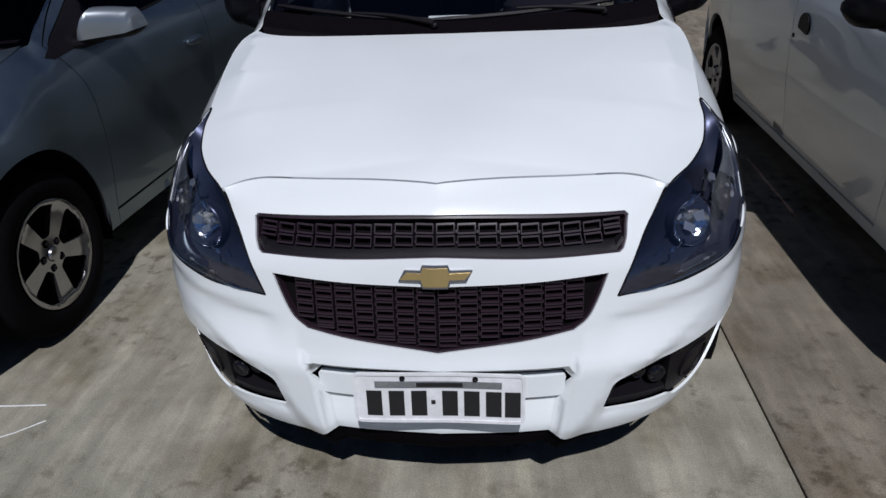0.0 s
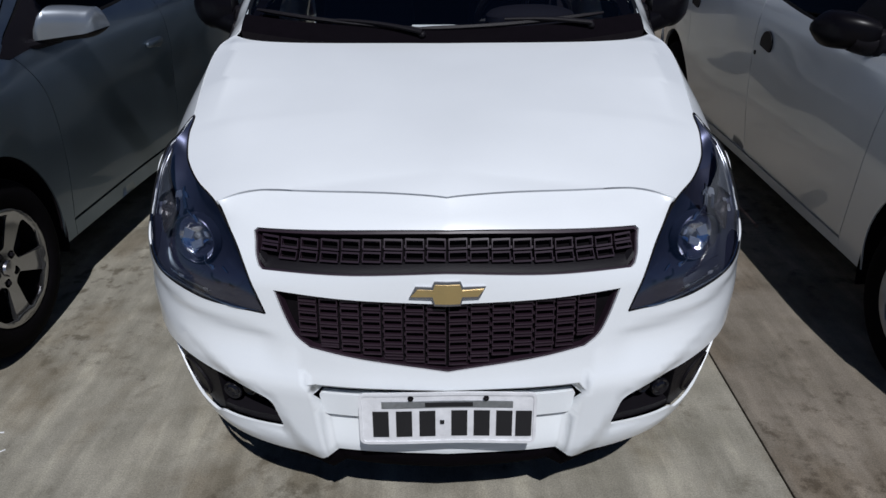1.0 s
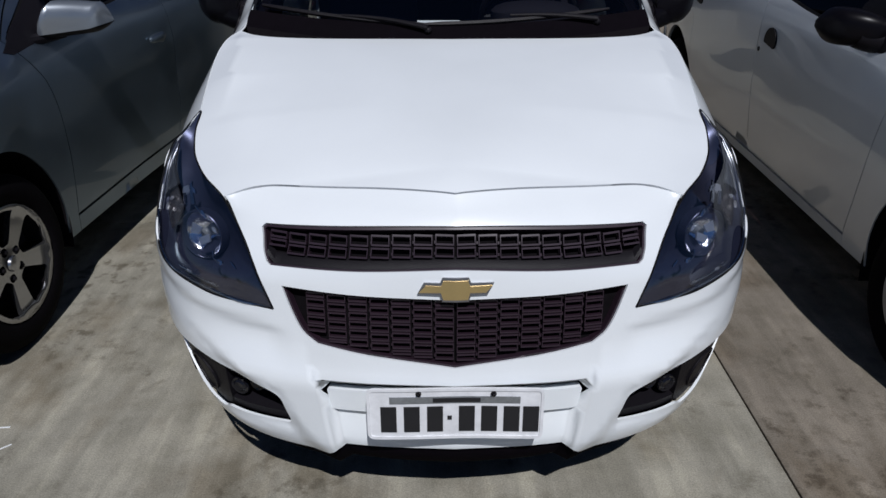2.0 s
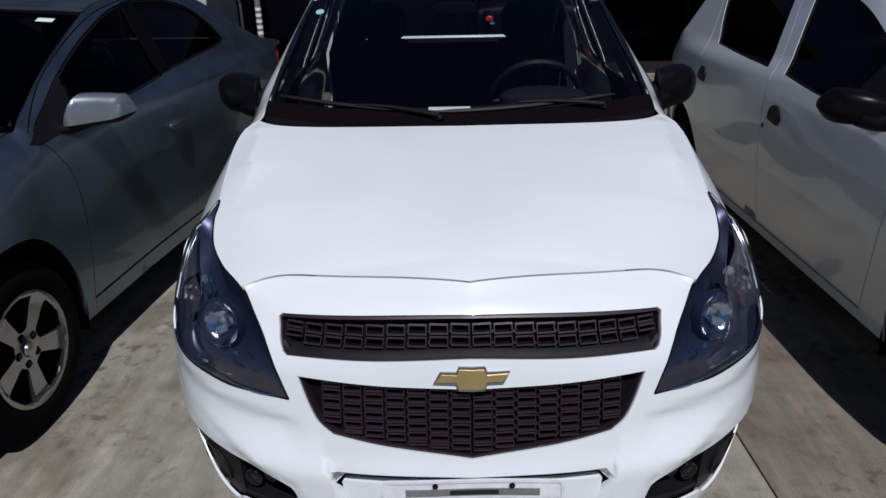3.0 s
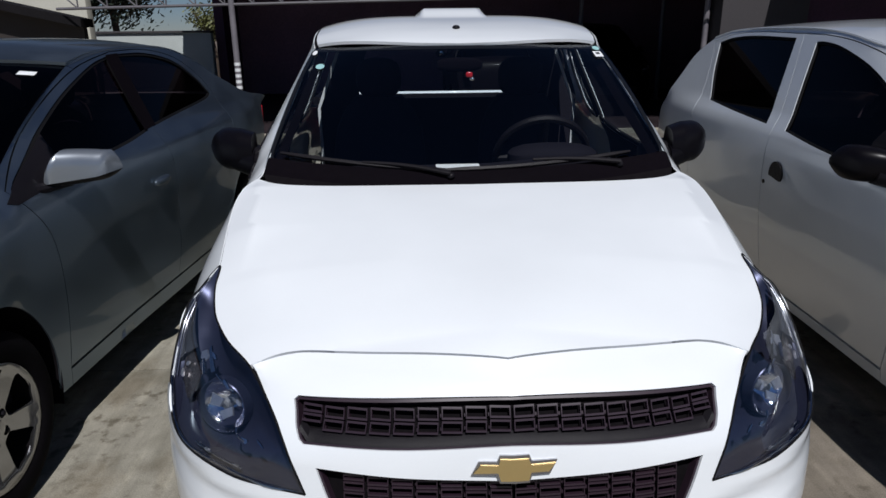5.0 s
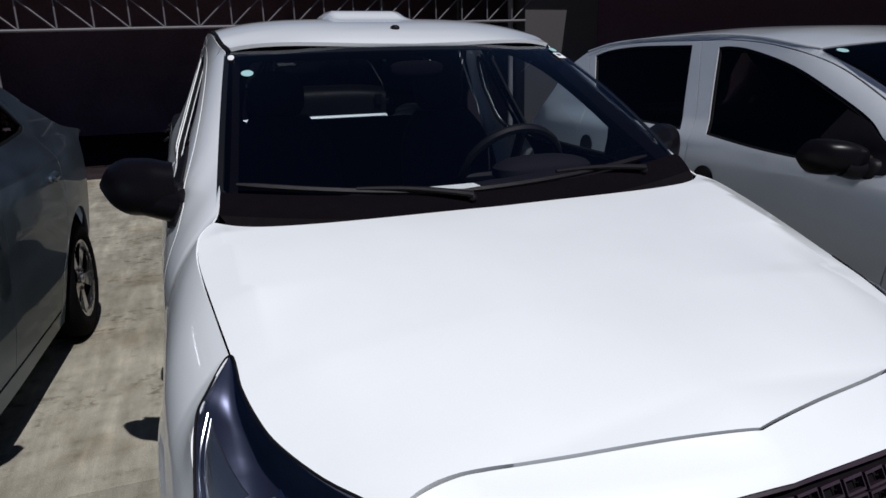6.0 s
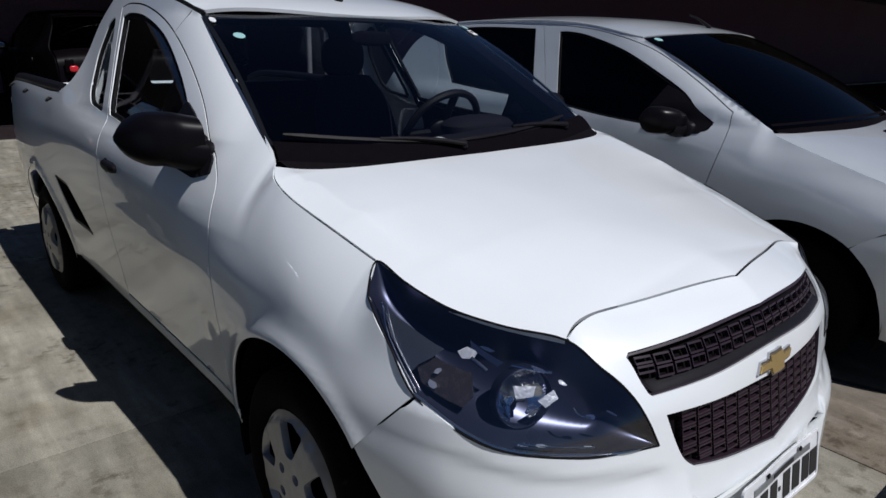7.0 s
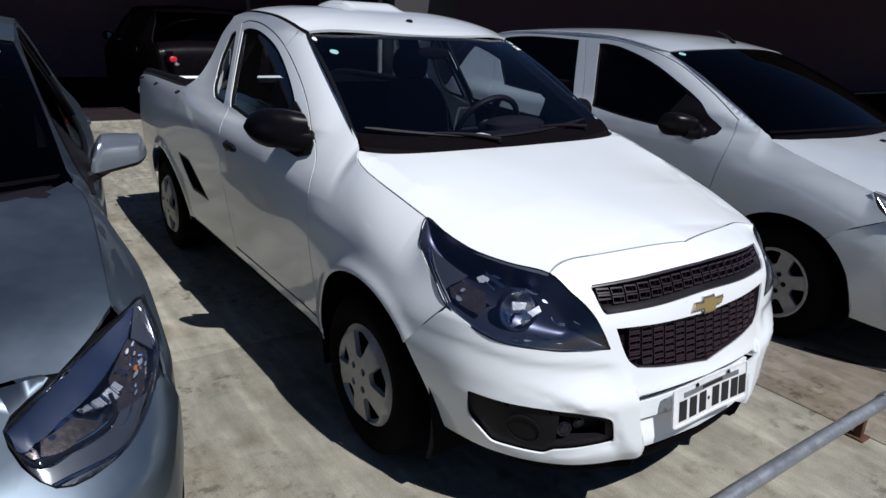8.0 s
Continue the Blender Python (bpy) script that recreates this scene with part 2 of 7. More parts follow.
def patch(outer, holes, lift, out, step=0.03, lip=0.012, sink=0.0):
    """A panel: the outline (with holes) filled in two dimensions, carried into space by lift, its edges turned in by lip."""
    loops = [resample(np.asarray(q, float), step) for q in (outer, *holes)]
    pts, edges = [], []
    for q in loops:
        k = len(pts)
        pts += list(q)
        edges += [(k + i, k + (i + 1) % len(q)) for i in range(len(q))]
    lo, hi = loops[0].min(0), loops[0].max(0)
    gx, gy = np.meshgrid(np.arange(lo[0] + step * 0.37, hi[0], step), np.arange(lo[1] + step * 0.41, hi[1], step))
    g = np.stack([gx.ravel(), gy.ravel()], 1)
    g = g[inside(g, loops[0])]
    for q in loops[1:]:
        g = g[~inside(g, q)]
    for q in loops:
        if len(g):
            g = g[near(g, q) > 0.45 * step]
    pts += list(g)
    from mathutils import geometry
    v, _, tri, *_ = geometry.delaunay_2d_cdt([Vector(q) for q in pts], edges, [], 0, 1e-7, False)
    v = np.array([(q[0], q[1]) for q in v])
    tri = np.array([t for t in tri if len(t) == 3])
    mid = v[tri].mean(1)
    ok = inside(mid, loops[0])
    for q in loops[1:]:
        ok &= ~inside(mid, q)
    tri = tri[ok]
    a, b = v[:, 0], v[:, 1]
    p = lift(a, b)
    e = 2e-4
    n = np.cross(lift(a + e, b) - lift(a - e, b), lift(a, b + e) - lift(a, b - e))
    n /= np.maximum(np.linalg.norm(n, axis=1), 1e-12)[:, None]
    if (n @ np.array(out, float)).mean() < 0:
        n = -n
    p = p - n * sink
    fn = np.cross(p[tri[:, 1]] - p[tri[:, 0]], p[tri[:, 2]] - p[tri[:, 0]])
    thick = np.linalg.norm(fn, axis=1) > 0.004 * step * step
    tri, fn = tri[thick], fn[thick]
    wrong = (fn * n[tri].mean(1)).sum(1) < 0
    tri[wrong] = tri[wrong][:, ::-1]
    faces = [list(map(int, t)) for t in tri]
    p, n, plain = list(p), list(n), ()
    if lip:
        once = {}
        for t in faces:
            for i in range(3):
                k = (t[i], t[(i + 1) % 3])
                once[k] = once.get(k, 0) + 1
        rim = [k for k in once if (k[1], k[0]) not in once]
        low = {}
        for i in {i for k in rim for i in k}:
            low[i] = len(p)
            p.append(p[i] - n[i] * lip)
            n.append(n[i])
        plain = range(len(faces), len(faces) + len(rim))
        faces += [[j, i, low[i], low[j]] for i, j in rim]
    used = sorted({i for f in faces for i in f})
    place = {i: k for k, i in enumerate(used)}
    return Shape(np.array(p)[used], [[place[i] for i in f] for f in faces], np.array(n)[used], plain)


def flat(outer, holes, lift, out, depth, step=0.05):
    """A plate with a front, edges and a back."""
    front = patch(outer, holes, lift, out, step, depth)
    back = patch(outer, holes, lift, out, step, 0, sink=depth)
    back.faces = [f[::-1] for f in back.faces]
    back.normals = -back.normals
    return joined(front, back)


def skin(rails, close_u=False, close_v=False):
    """A grid surface over rows of points."""
    g = np.array(rails, float)
    nu, nv = g.shape[:2]
    faces = []
    for i in range(nu if close_u else nu - 1):
        for j in range(nv if close_v else nv - 1):
            a, b = i, (i + 1) % nu
            c, d = j, (j + 1) % nv
            faces.append([a * nv + c, b * nv + c, b * nv + d, a * nv + d])
    return Shape(g.reshape(-1, 3), faces)


def tube(points, r, n=10, ends=True):
    """A round rod along the points; r may change on the way."""
    p = np.array(points, float)
    rr = np.broadcast_to(np.asarray(r, float), (len(p),))
    t = np.gradient(p, axis=0)
    t /= np.linalg.norm(t, axis=1)[:, None]
    up = np.array([0, 0, 1.0]) if abs(t[0][2]) < 0.9 else np.array([1.0, 0, 0])
    rings = []
    for i in range(len(p)):
        u = np.cross(t[i], up)
        u /= np.linalg.norm(u)
        w = np.cross(u, t[i])
        a = np.linspace(0, 2 * math.pi, n, endpoint=False)
        rings.append(p[i] + rr[i] * (np.cos(a)[:, None] * u + np.sin(a)[:, None] * w))
    s = skin(rings, False, True)
    if ends:
        s.faces += [list(range(n))[::-1], [(len(p) - 1) * n + i for i in range(n)]]
    return s


def lathe(profile, n=40, closed=False):
    """A turned body about the x axis; the profile is (x, radius)."""
    a = np.linspace(0, 2 * math.pi, n, endpoint=False)
    rows = [[(x, r * math.cos(t), r * math.sin(t)) for t in a] for x, r in profile]
    return skin(rows, closed, True)


def block(x0, x1, y0, y1, z0, z1, bevel=0.0):
    """A box with bevelled edges."""
    bm = bmesh.new()
    bmesh.ops.create_cube(bm, size=1, matrix=Matrix.Translation(((x0 + x1) / 2, (y0 + y1) / 2, (z0 + z1) / 2))
                          @ Matrix.Diagonal((x1 - x0, y1 - y0, z1 - z0, 1)))
    if bevel:
        bmesh.ops.bevel(bm, geom=bm.edges[:], offset=bevel, segments=3, profile=0.5, affect="EDGES")
    s = Shape([v.co[:] for v in bm.verts], [[v.index for v in f.verts] for f in bm.faces])
    bm.free()
    return s


def ball(c, size, nu=20, nv=12, power=2.0):
    """A superellipsoid."""
    def sp(v):
        return np.sign(v) * np.abs(v) ** (2.0 / power)
    rows = []
    for v in np.linspace(-math.pi / 2 + 0.02, math.pi / 2 - 0.02, nv):
        u = np.linspace(0, 2 * math.pi, nu, endpoint=False)
        rows.append(np.stack([c[0] + size[0] * sp(np.cos(v)) * sp(np.cos(u)), c[1] + size[1] * sp(np.cos(v)) * sp(np.sin(u)),
                              np.full(nu, c[2] + size[2] * sp(np.sin(v)))], 1))
    s = skin(rows, False, True)
    s.faces += [list(range(nu))[::-1], [(nv - 1) * nu + i for i in range(nu)]]
    return s


def mesh_of(name, shape, mat, sharp=None):
    me = bpy.data.meshes.new(name)
    me.from_pydata([tuple(map(float, q)) for q in shape.p], [], shape.faces)
    me.materials.append(mat)
    if shape.normals is None:
        bm = bmesh.new()
        bm.from_mesh(me)
        bmesh.ops.recalc_face_normals(bm, faces=bm.faces[:])
        bm.to_mesh(me)
        bm.free()
    me.polygons.foreach_set("use_smooth", [True] * len(me.polygons))
    me.update()
    if shape.normals is not None:
        nn = []
        for i, f in enumerate(shape.faces):
            if i in shape.plain:
                a, b, c = shape.p[f[0]], shape.p[f[1]], shape.p[f[2]]
                q = np.cross(b - a, c - b)
                nn += [tuple(q / max(np.linalg.norm(q), 1e-12))] * len(f)
            else:
                nn += [tuple(shape.normals[j]) for j in f]
        me.normals_split_custom_set(nn)
    else:
        me.set_sharp_from_angle(angle=radians(sharp or 35))
    return me


def part(name, shape, mat, parent, label="", sharp=None):
    """One mesh object under a thing or a part."""
    ob = new(name, mesh_of(name, shape, mat, sharp))
    ob.parent = parent
    if parent.parent or parent.data:
        ob.matrix_parent_inverse = Matrix()
    if label:
        tagged(ob, label)
    return ob


def both(name, shape, mat, parent, label=""):
    """The same part on both sides of a car: the +x side and its mirror image."""
    return part(name, shape, mat, parent, label), part(name, shape.mirrored(), mat, parent, label)


def thing(name, label, category, m=None, group=""):
    ob = new(name)
    ob.empty_display_size = 0.2
    tagged(ob, label, category, group)
    if m is not None:
        ob.matrix_world = m
    return ob


# ---- wheels ----
def wheel(parent, x, y, z, r, rim, width, style, mat, label):
    """A tyre and a rim whose face looks to +x (or -x when x is negative)."""
    side = 1 if x > 0 else -1
    w = width
    m = Matrix.Translation((x, y, z)) @ Matrix.Diagonal((side, 1, 1, 1))
    prof = [(-w, rim), (-w, r * 0.86), (-w * 0.94, r * 0.955), (-w * 0.82, r), (-w * 0.2, r), (-w * 0.06, r * 0.965),
            (0.004, r * 0.86), (0.004, r * 0.76), (-0.004, rim * 1.04), (-0.016, rim * 0.99)]
    tyre = lathe(smooth(prof, 3), 56)

    def flipped(s):
        s = s.moved(m)
        if side < 0:
            s.faces = [f[::-1] for f in s.faces]
        return s
    hub = new("wheel")
    hub.parent = parent
    part("tyre", flipped(tyre), RUBBER, hub, "black rubber tyre")

    def face(a, b):
        q = np.hypot(a, b) / rim
        if style == "cover":
            d = 0.004 + 0.020 * np.clip(1 - q, 0, 1) ** 0.6 - 0.020 * np.exp(-((q - 0.98) / 0.05) ** 2)
            d = d - 0.006 * np.exp(-(q / 0.12) ** 2)
        else:
            d = -0.020 + 0.018 * np.exp(-((q - 0.97) / 0.09) ** 2) - 0.012 * (1 - q) ** 2 + 0.012 * np.exp(-(q / 0.2) ** 2)
        return np.stack([np.broadcast_to(d, a.shape), a, b], 1)

    def wedge(r0, r1, a0, a1, b0, b1):
        pts = [(r0 * math.cos(a0), r0 * math.sin(a0)), (r1 * math.cos(b0), r1 * math.sin(b0)),
               (r1 * 1.03 * math.cos((b0 + b1) / 2), r1 * 1.03 * math.sin((b0 + b1) / 2)),
               (r1 * math.cos(b1), r1 * math.sin(b1)), (r0 * math.cos(a1), r0 * math.sin(a1))]
        return rounded(np.array(pts) * rim, 0.012)
    holes = []
    n = 5 if style != "steel" else 6
    for i in range(n):
        c = 2 * math.pi * (i + 0.25) / n
        if style == "cover":
            holes.append(wedge(0.43, 0.895, c - 0.21, c + 0.21, c - 0.345, c + 0.345))
        elif style == "alloy":
            holes.append(wedge(0.34, 0.90, c - 0.28, c + 0.28, c - 0.42, c + 0.42))
        else:
            holes.append(wedge(0.50, 0.89, c - 0.17, c + 0.17, c - 0.31, c + 0.31))
    nuts = []
    for i in range(4 if style == "cover" else 5):
        a = 2 * math.pi * (i + 0.5) / (4 if style == "cover" else 5)
        nuts.append((0.255 * rim * math.cos(a), 0.255 * rim * math.sin(a)))
    nut_holes = [arc(q[0], q[1], rim * 0.078, 0, 335, 10) for q in nuts]
    disc = patch(arc(0, 0, rim * 0.995, 0, 355, 72), holes + nut_holes, face, (1, 0, 0), 0.02, 0.02)
    part("rim", flipped(disc), mat, hub, label)
    back = lathe([(-0.05, rim * 1.0), (-0.11, rim * 0.96), (-0.12, 0.05), (-0.115, 0.001)], 40)
    barrel = lathe([(-0.008, rim * 1.0), (-0.05, rim * 0.985), (-w * 0.9, rim * 0.96)], 40)
    part("wheel_well_disc", flipped(joined(back, barrel)), INNER, hub)
    cap = lathe([(0.004, 0.03), (0.012, 0.026), (0.014, 0.001)], 20)
    cap.p[:, 0] += 0.002 if style == "cover" else -0.022
    part("hub_cap", flipped(cap), mat, hub)
    for q in nuts:
        bolt = lathe([(-0.02, 0.009), (-0.004, 0.009), (-0.002, 0.006), (-0.002, 0.0005)], 6)
        bolt.p += np.array([0 if style == "cover" else -0.012, q[0], q[1]])
        part("wheel_bolt", flipped(bolt), PLASTIC, hub)
    return hub


# ---- the white pickup truck: nose near y = -0.2, tail near y = 4.2 ----
truck = thing("pickup_truck", "white two-door pickup truck with black mirrors and mesh grille", "pickup truck")

SIDE_Z = [0.18, 0.32, 0.50, 0.65, 0.78, 0.88, 0.915, 0.95, 1.02, 1.07, 1.13, 1.28, 1.40, 1.47, 1.54]
truck_lower = table(
    [0.24, 0.40, 0.50, 0.67, 0.96, 1.12, 1.30, 1.65, 2.05, 2.60, 3.34, 4.00, 4.25], SIDE_Z,
    [0.76, 0.79, 0.815, 0.806, 0.768, 0.73, 0.715, 0.70, 0.67, 0.66, 0.65, 0.63, 0.61, 0.60, 0.59],
    [0.78, 0.81, 0.838, 0.836, 0.808, 0.785, 0.742, 0.690, 0.67, 0.67, 0.65, 0.63, 0.61, 0.60, 0.59],
    [0.785, 0.815, 0.842, 0.845, 0.824, 0.797, 0.752, 0.694, 0.67, 0.66, 0.65, 0.63, 0.61, 0.60, 0.59],
    [0.79, 0.82, 0.846, 0.853, 0.838, 0.815, 0.792, 0.757, 0.690, 0.68, 0.66, 0.64, 0.62, 0.61, 0.60],
    [0.78, 0.80, 0.822, 0.838, 0.840, 0.822, 0.810, 0.793, 0.745, 0.690, 0.66, 0.64, 0.62, 0.61, 0.60],
    [0.775, 0.795, 0.814, 0.832, 0.840, 0.832, 0.824, 0.812, 0.776, 0.748, 0.705, 0.64, 0.62, 0.61, 0.60],
    [0.77, 0.79, 0.806, 0.826, 0.840, 0.838, 0.833, 0.822, 0.794, 0.772, 0.748, 0.632, 0.61, 0.60, 0.59],
    [0.77, 0.79, 0.806, 0.826, 0.840, 0.842, 0.840, 0.834, 0.810, 0.784, 0.756, 0.680, 0.626, 0.580, 0.55],
    [0.77, 0.79, 0.806, 0.826, 0.840, 0.843, 0.841, 0.836, 0.812, 0.778, 0.752, 0.690, 0.642, 0.605, 0.55],
    [0.77, 0.79, 0.806, 0.824, 0.836, 0.840, 0.839, 0.835, 0.818, 0.800, 0.778, 0.705, 0.650, 0.610, 0.56],
    [0.78, 0.80, 0.838, 0.852, 0.848, 0.842, 0.839, 0.834, 0.822, 0.812, 0.792, 0.74, 0.68, 0.64, 0.60],
    [0.74, 0.77, 0.80, 0.815, 0.818, 0.815, 0.812, 0.808, 0.800, 0.792, 0.775, 0.74, 0.68, 0.64, 0.60],
    [0.70, 0.73, 0.75, 0.76, 0.765, 0.765, 0.763, 0.76, 0.755, 0.75, 0.74, 0.72, 0.68, 0.64, 0.60])


# hood: seen from above as (x, y)
hood_mid = line([-0.05, 0.0, 0.06, 0.15, 0.30, 0.50, 0.70, 0.86, 1.0], [0.862, 0.890, 0.913, 0.936, 0.966, 1.000, 1.032, 1.058, 1.08])
hood_drop = line([-0.05, 0.0, 0.07, 0.26, 0.48, 0.64, 0.82, 0.95], [0.05, 0.052, 0.066, 0.084, 0.063, 0.045, 0.026, 0.004])
hood_wide = line([-0.05, 0.07, 0.165, 0.257, 0.322, 0.394, 0.478, 0.64, 0.82, 0.95], [0.50, 0.545, 0.613, 0.662, 0.684, 0.699, 0.708, 0.727, 0.741, 0.71])


hood_crease = line([-0.05, 0.36, 0.50, 0.60, 0.70, 0.80, 0.88, 0.955], [0.40, 0.630, 0.640, 0.648, 0.658, 0.670, 0.683, 0.695])
hood_half = line([-0.05, 0.257, 0.322, 0.394, 0.478, 0.64, 0.79, 0.89, 0.955], [0.60, 0.664, 0.686, 0.701, 0.710, 0.729, 0.743, 0.737, 0.715])


def hood_lift(x, y):
    k = np.sqrt((x / hood_wide(y)) ** 2 + 0.0016) - 0.02
    p = 1.05 + 1.55 * np.clip((y - 0.08) / 0.30, 0, 1) ** 0.8
    w, c, a = hood_half(y), hood_crease(y), np.abs(x)
    tent = np.clip(np.minimum(np.clip(a / c, 0, 2) ** 5, (w - a) / (w - c)), 0, 1)
    rear = np.clip((y - 0.42) / 0.20, 0, 1) * np.clip((0.955 - y) / 0.07, 0, 1)
    swell = 0.004 * np.exp(-((k - 0.80) / 0.10) ** 2) * np.clip((y - 0.1) / 0.3, 0, 1) * (1 - rear)
    z = hood_mid(y) - hood_drop(y) * k ** p + swell + 0.24 * (w - c) * tent * rear
    return np.stack([x, y, z], 1)


def sym(half):
    """An outline from its +x half, which runs from the middle line round to the middle line."""
    h = np.asarray(half, float)
    return loop(h, (h * np.array([-1, 1]))[::-1])


HOOD_FRONT = smooth([(0, 0.0), (0.142, 0.030), (0.275, 0.057), (0.40, 0.086), (0.455, 0.094), (0.497, 0.090), (0.545, 0.071)], 6)
HOOD_SIDE = smooth([(0.545, 0.071), (0.613, 0.165), (0.662, 0.257), (0.684, 0.322), (0.699, 0.394), (0.708, 0.478), (0.727, 0.64),
                    (0.741, 0.79), (0.734, 0.89), (0.700, 0.955)], 4)
HOOD_REAR = smooth([(0.700, 0.955), (0.63, 0.904), (0.52, 0.884), (0.30, 0.870), (0.0, 0.862)], 5)


def greenhouse(base, edge, half, bulge, z_low, fade=99.0, reach=0.09):
    """The side above the belt: it starts at the windscreen's edge and swells to the side windows behind it."""
    ey, ez = np.array(edge, float).T

    def at(y, z):
        y, z = np.broadcast_arrays(np.atleast_1d(np.asarray(y, float)), np.asarray(z, float))
        t = (z - ez[0]) / (ez[-1] - ez[0])
        back = np.clip(y - np.interp(z, ez, ey), 0, None)
        x = half[0] + (half[1] - half[0]) * t + (bulge[0] + (bulge[1] - bulge[0]) * np.clip(t, 0, 1.2)) * (1 - np.exp(-back / reach))
        w = np.clip((z - z_low) / 0.11, 0, 1)
        f = np.clip((y - fade) / 0.35, 0, 1)
        w = w * w * (3 - 2 * w) * (1 - f * f * (3 - 2 * f))
        return base(y, z) * (1 - w) + x * w
    return at


truck_body = greenhouse(truck_lower, [(1.00, 1.105), (1.655, 1.461)], (0.676, 0.584), (0.098, 0.052), 1.03, 2.48, 0.14)

SEAM_PTS = HOOD_SIDE[HOOD_SIDE[:, 1] >= 0.477]
SEAM_YZ = np.stack([SEAM_PTS[:, 1], hood_lift(SEAM_PTS[:, 0], SEAM_PTS[:, 1])[:, 2]], 1)


EDGE_YZX = np.vstack([np.column_stack([SEAM_YZ, SEAM_PTS[:, 0]])[:-1:3], [(0.957, SEAM_YZ[-1, 1], 0.698), (1.00, 1.105, 0.676), (1.15, 1.187, 0.655), (1.40, 1.322, 0.620)]])
seam_height = line(EDGE_YZX[:, 0], EDGE_YZX[:, 1])
seam_half = line(EDGE_YZX[:, 0], EDGE_YZX[:, 2])


def truck_side(y, z):
    """Half width of the truck; along the hood the fender closes up to the hood's edge."""
    y, z = np.broadcast_arrays(np.atleast_1d(np.asarray(y, float)), np.asarray(z, float))
    top = seam_height(y)
    reach = 0.18
    low = truck_body(y, top - reach)
    lean = (truck_body(y, top - reach + 0.004) - truck_body(y, top - reach - 0.004)) / 0.008
    rise = np.clip(z - top + reach, 0, 1.6 * reach)
    crown = low + lean * rise + (seam_half(y) + 0.001 - low - lean * reach) * (rise / reach) ** 2
    w = np.clip((y - 0.32) / 0.14, 0, 1) * np.clip((1.28 - y) / 0.22, 0, 1)
    w = w * w * (3 - 2 * w) * (rise > 0)
    flare = sum(np.exp(-((np.hypot(y - c, z - 0.30) - 0.400) / 0.030) ** 2) for c in (0.672, 3.341))
    return truck_body(y, z) * (1 - w) + crown * w + 0.009 * flare


def truck_lift(y, z):
    return np.stack([truck_side(y, z), np.asarray(y, float), np.asarray(z, float)], 1)


# outlines seen from the side, as (y, z)
HOOD_SEAM = SEAM_YZ[::-1]
LAMP_REAR = smooth([tuple(SEAM_YZ[0]), (0.463, 0.915), (0.446, 0.889), (0.404, 0.867), (0.352, 0.832), (0.300, 0.784), (0.243, 0.733)], 4)
FRONT_ARCH = arc(0.672, 0.30, 0.392, 138, -4, 30)
REAR_ARCH = arc(3.341, 0.30, 0.392, 184, -4, 34)
DOOR_FRONT = smooth([(1.112, 0.35), (1.108, 0.62), (1.108, 0.85), (1.128, 0.985), (1.190, 1.065)], 6)
DOOR_TOP = smooth([(1.190, 1.065), (1.365, 1.200), (1.585, 1.325), (1.82, 1.428), (2.05, 1.486), (2.24, 1.500), (2.345, 1.486)], 6)
DOOR_REAR = smooth([(2.345, 1.486), (2.27, 1.30), (2.175, 1.10), (2.16, 0.90), (2.16, 0.55), (2.12, 0.36)], 6)
DRIP = smooth([(1.655, 1.461), (1.80, 1.502), (2.00, 1.532), (2.30, 1.543), (2.50, 1.518)], 6)
WS_EDGE = smooth([(1.00, 1.105), (1.15, 1.187), (1.30, 1.268), (1.48, 1.366), (1.655, 1.461)], 5)
CAB_BACK = smooth([(2.50, 1.512), (2.60, 1.43), (2.655, 1.30), (2.73, 1.19), (2.86, 1.125), (3.00, 1.112)], 6)
BED_TOP = smooth([(3.00, 1.112), (3.50, 1.114), (3.88, 1.102), (4.05, 1.070), (4.15, 1.00), (4.20, 0.90)], 6)

DOOR_TOP_FRONT = DOOR_TOP[:17]
fender_outline = loop(LAMP_REAR[::-1], HOOD_SEAM[::-1], WS_EDGE, [(1.70, 1.474)], DOOR_TOP_FRONT[::-1], DOOR_FRONT[::-1], [(1.06, 0.32)], FRONT_ARCH[::-1], [(0.3135, 0.649)])
door_outline = loop(DOOR_FRONT, DOOR_TOP, DOOR_REAR)
side_outline = loop([(1.06, 0.296), (1.112, 0.345)], [(2.12, 0.355)], DOOR_REAR[::-1], DOOR_TOP[16:][::-1],
                    [(1.70, 1.474)], DRIP[3:], CAB_BACK, BED_TOP,
                    [(4.212, 0.80), (4.215, 0.50), (4.16, 0.34)], REAR_ARCH[::-1], [(2.945, 0.318)])
DOOR_GLASS = loop(smooth([(1.315, 1.045), (1.42, 1.165), (1.60, 1.285), (1.82, 1.392), (2.05, 1.452), (2.22, 1.464), (2.30, 1.452)], 5),
                  smooth([(2.30, 1.452), (2.235, 1.28), (2.15, 1.085)], 4), smooth([(2.15, 1.085), (1.80, 1.057), (1.315, 1.045)], 4))
QUARTER_GLASS = rounded([(2.395, 1.455), (2.46, 1.425), (2.50, 1.30), (2.47, 1.15), (2.41, 1.105), (2.235, 1.085), (2.28, 1.20)], 0.035)
STEP_HOLE = rounded([(2.97, 0.725), (2.77, 0.712), (2.50, 0.515), (2.80, 0.520)], 0.03)


def side_panel(name, outline, holes, mat, label="", step=0.03, lip=0.004):
    return both(name, patch(outline, holes, truck_lift, (1, 0, 0), step, lip), mat, truck, label)


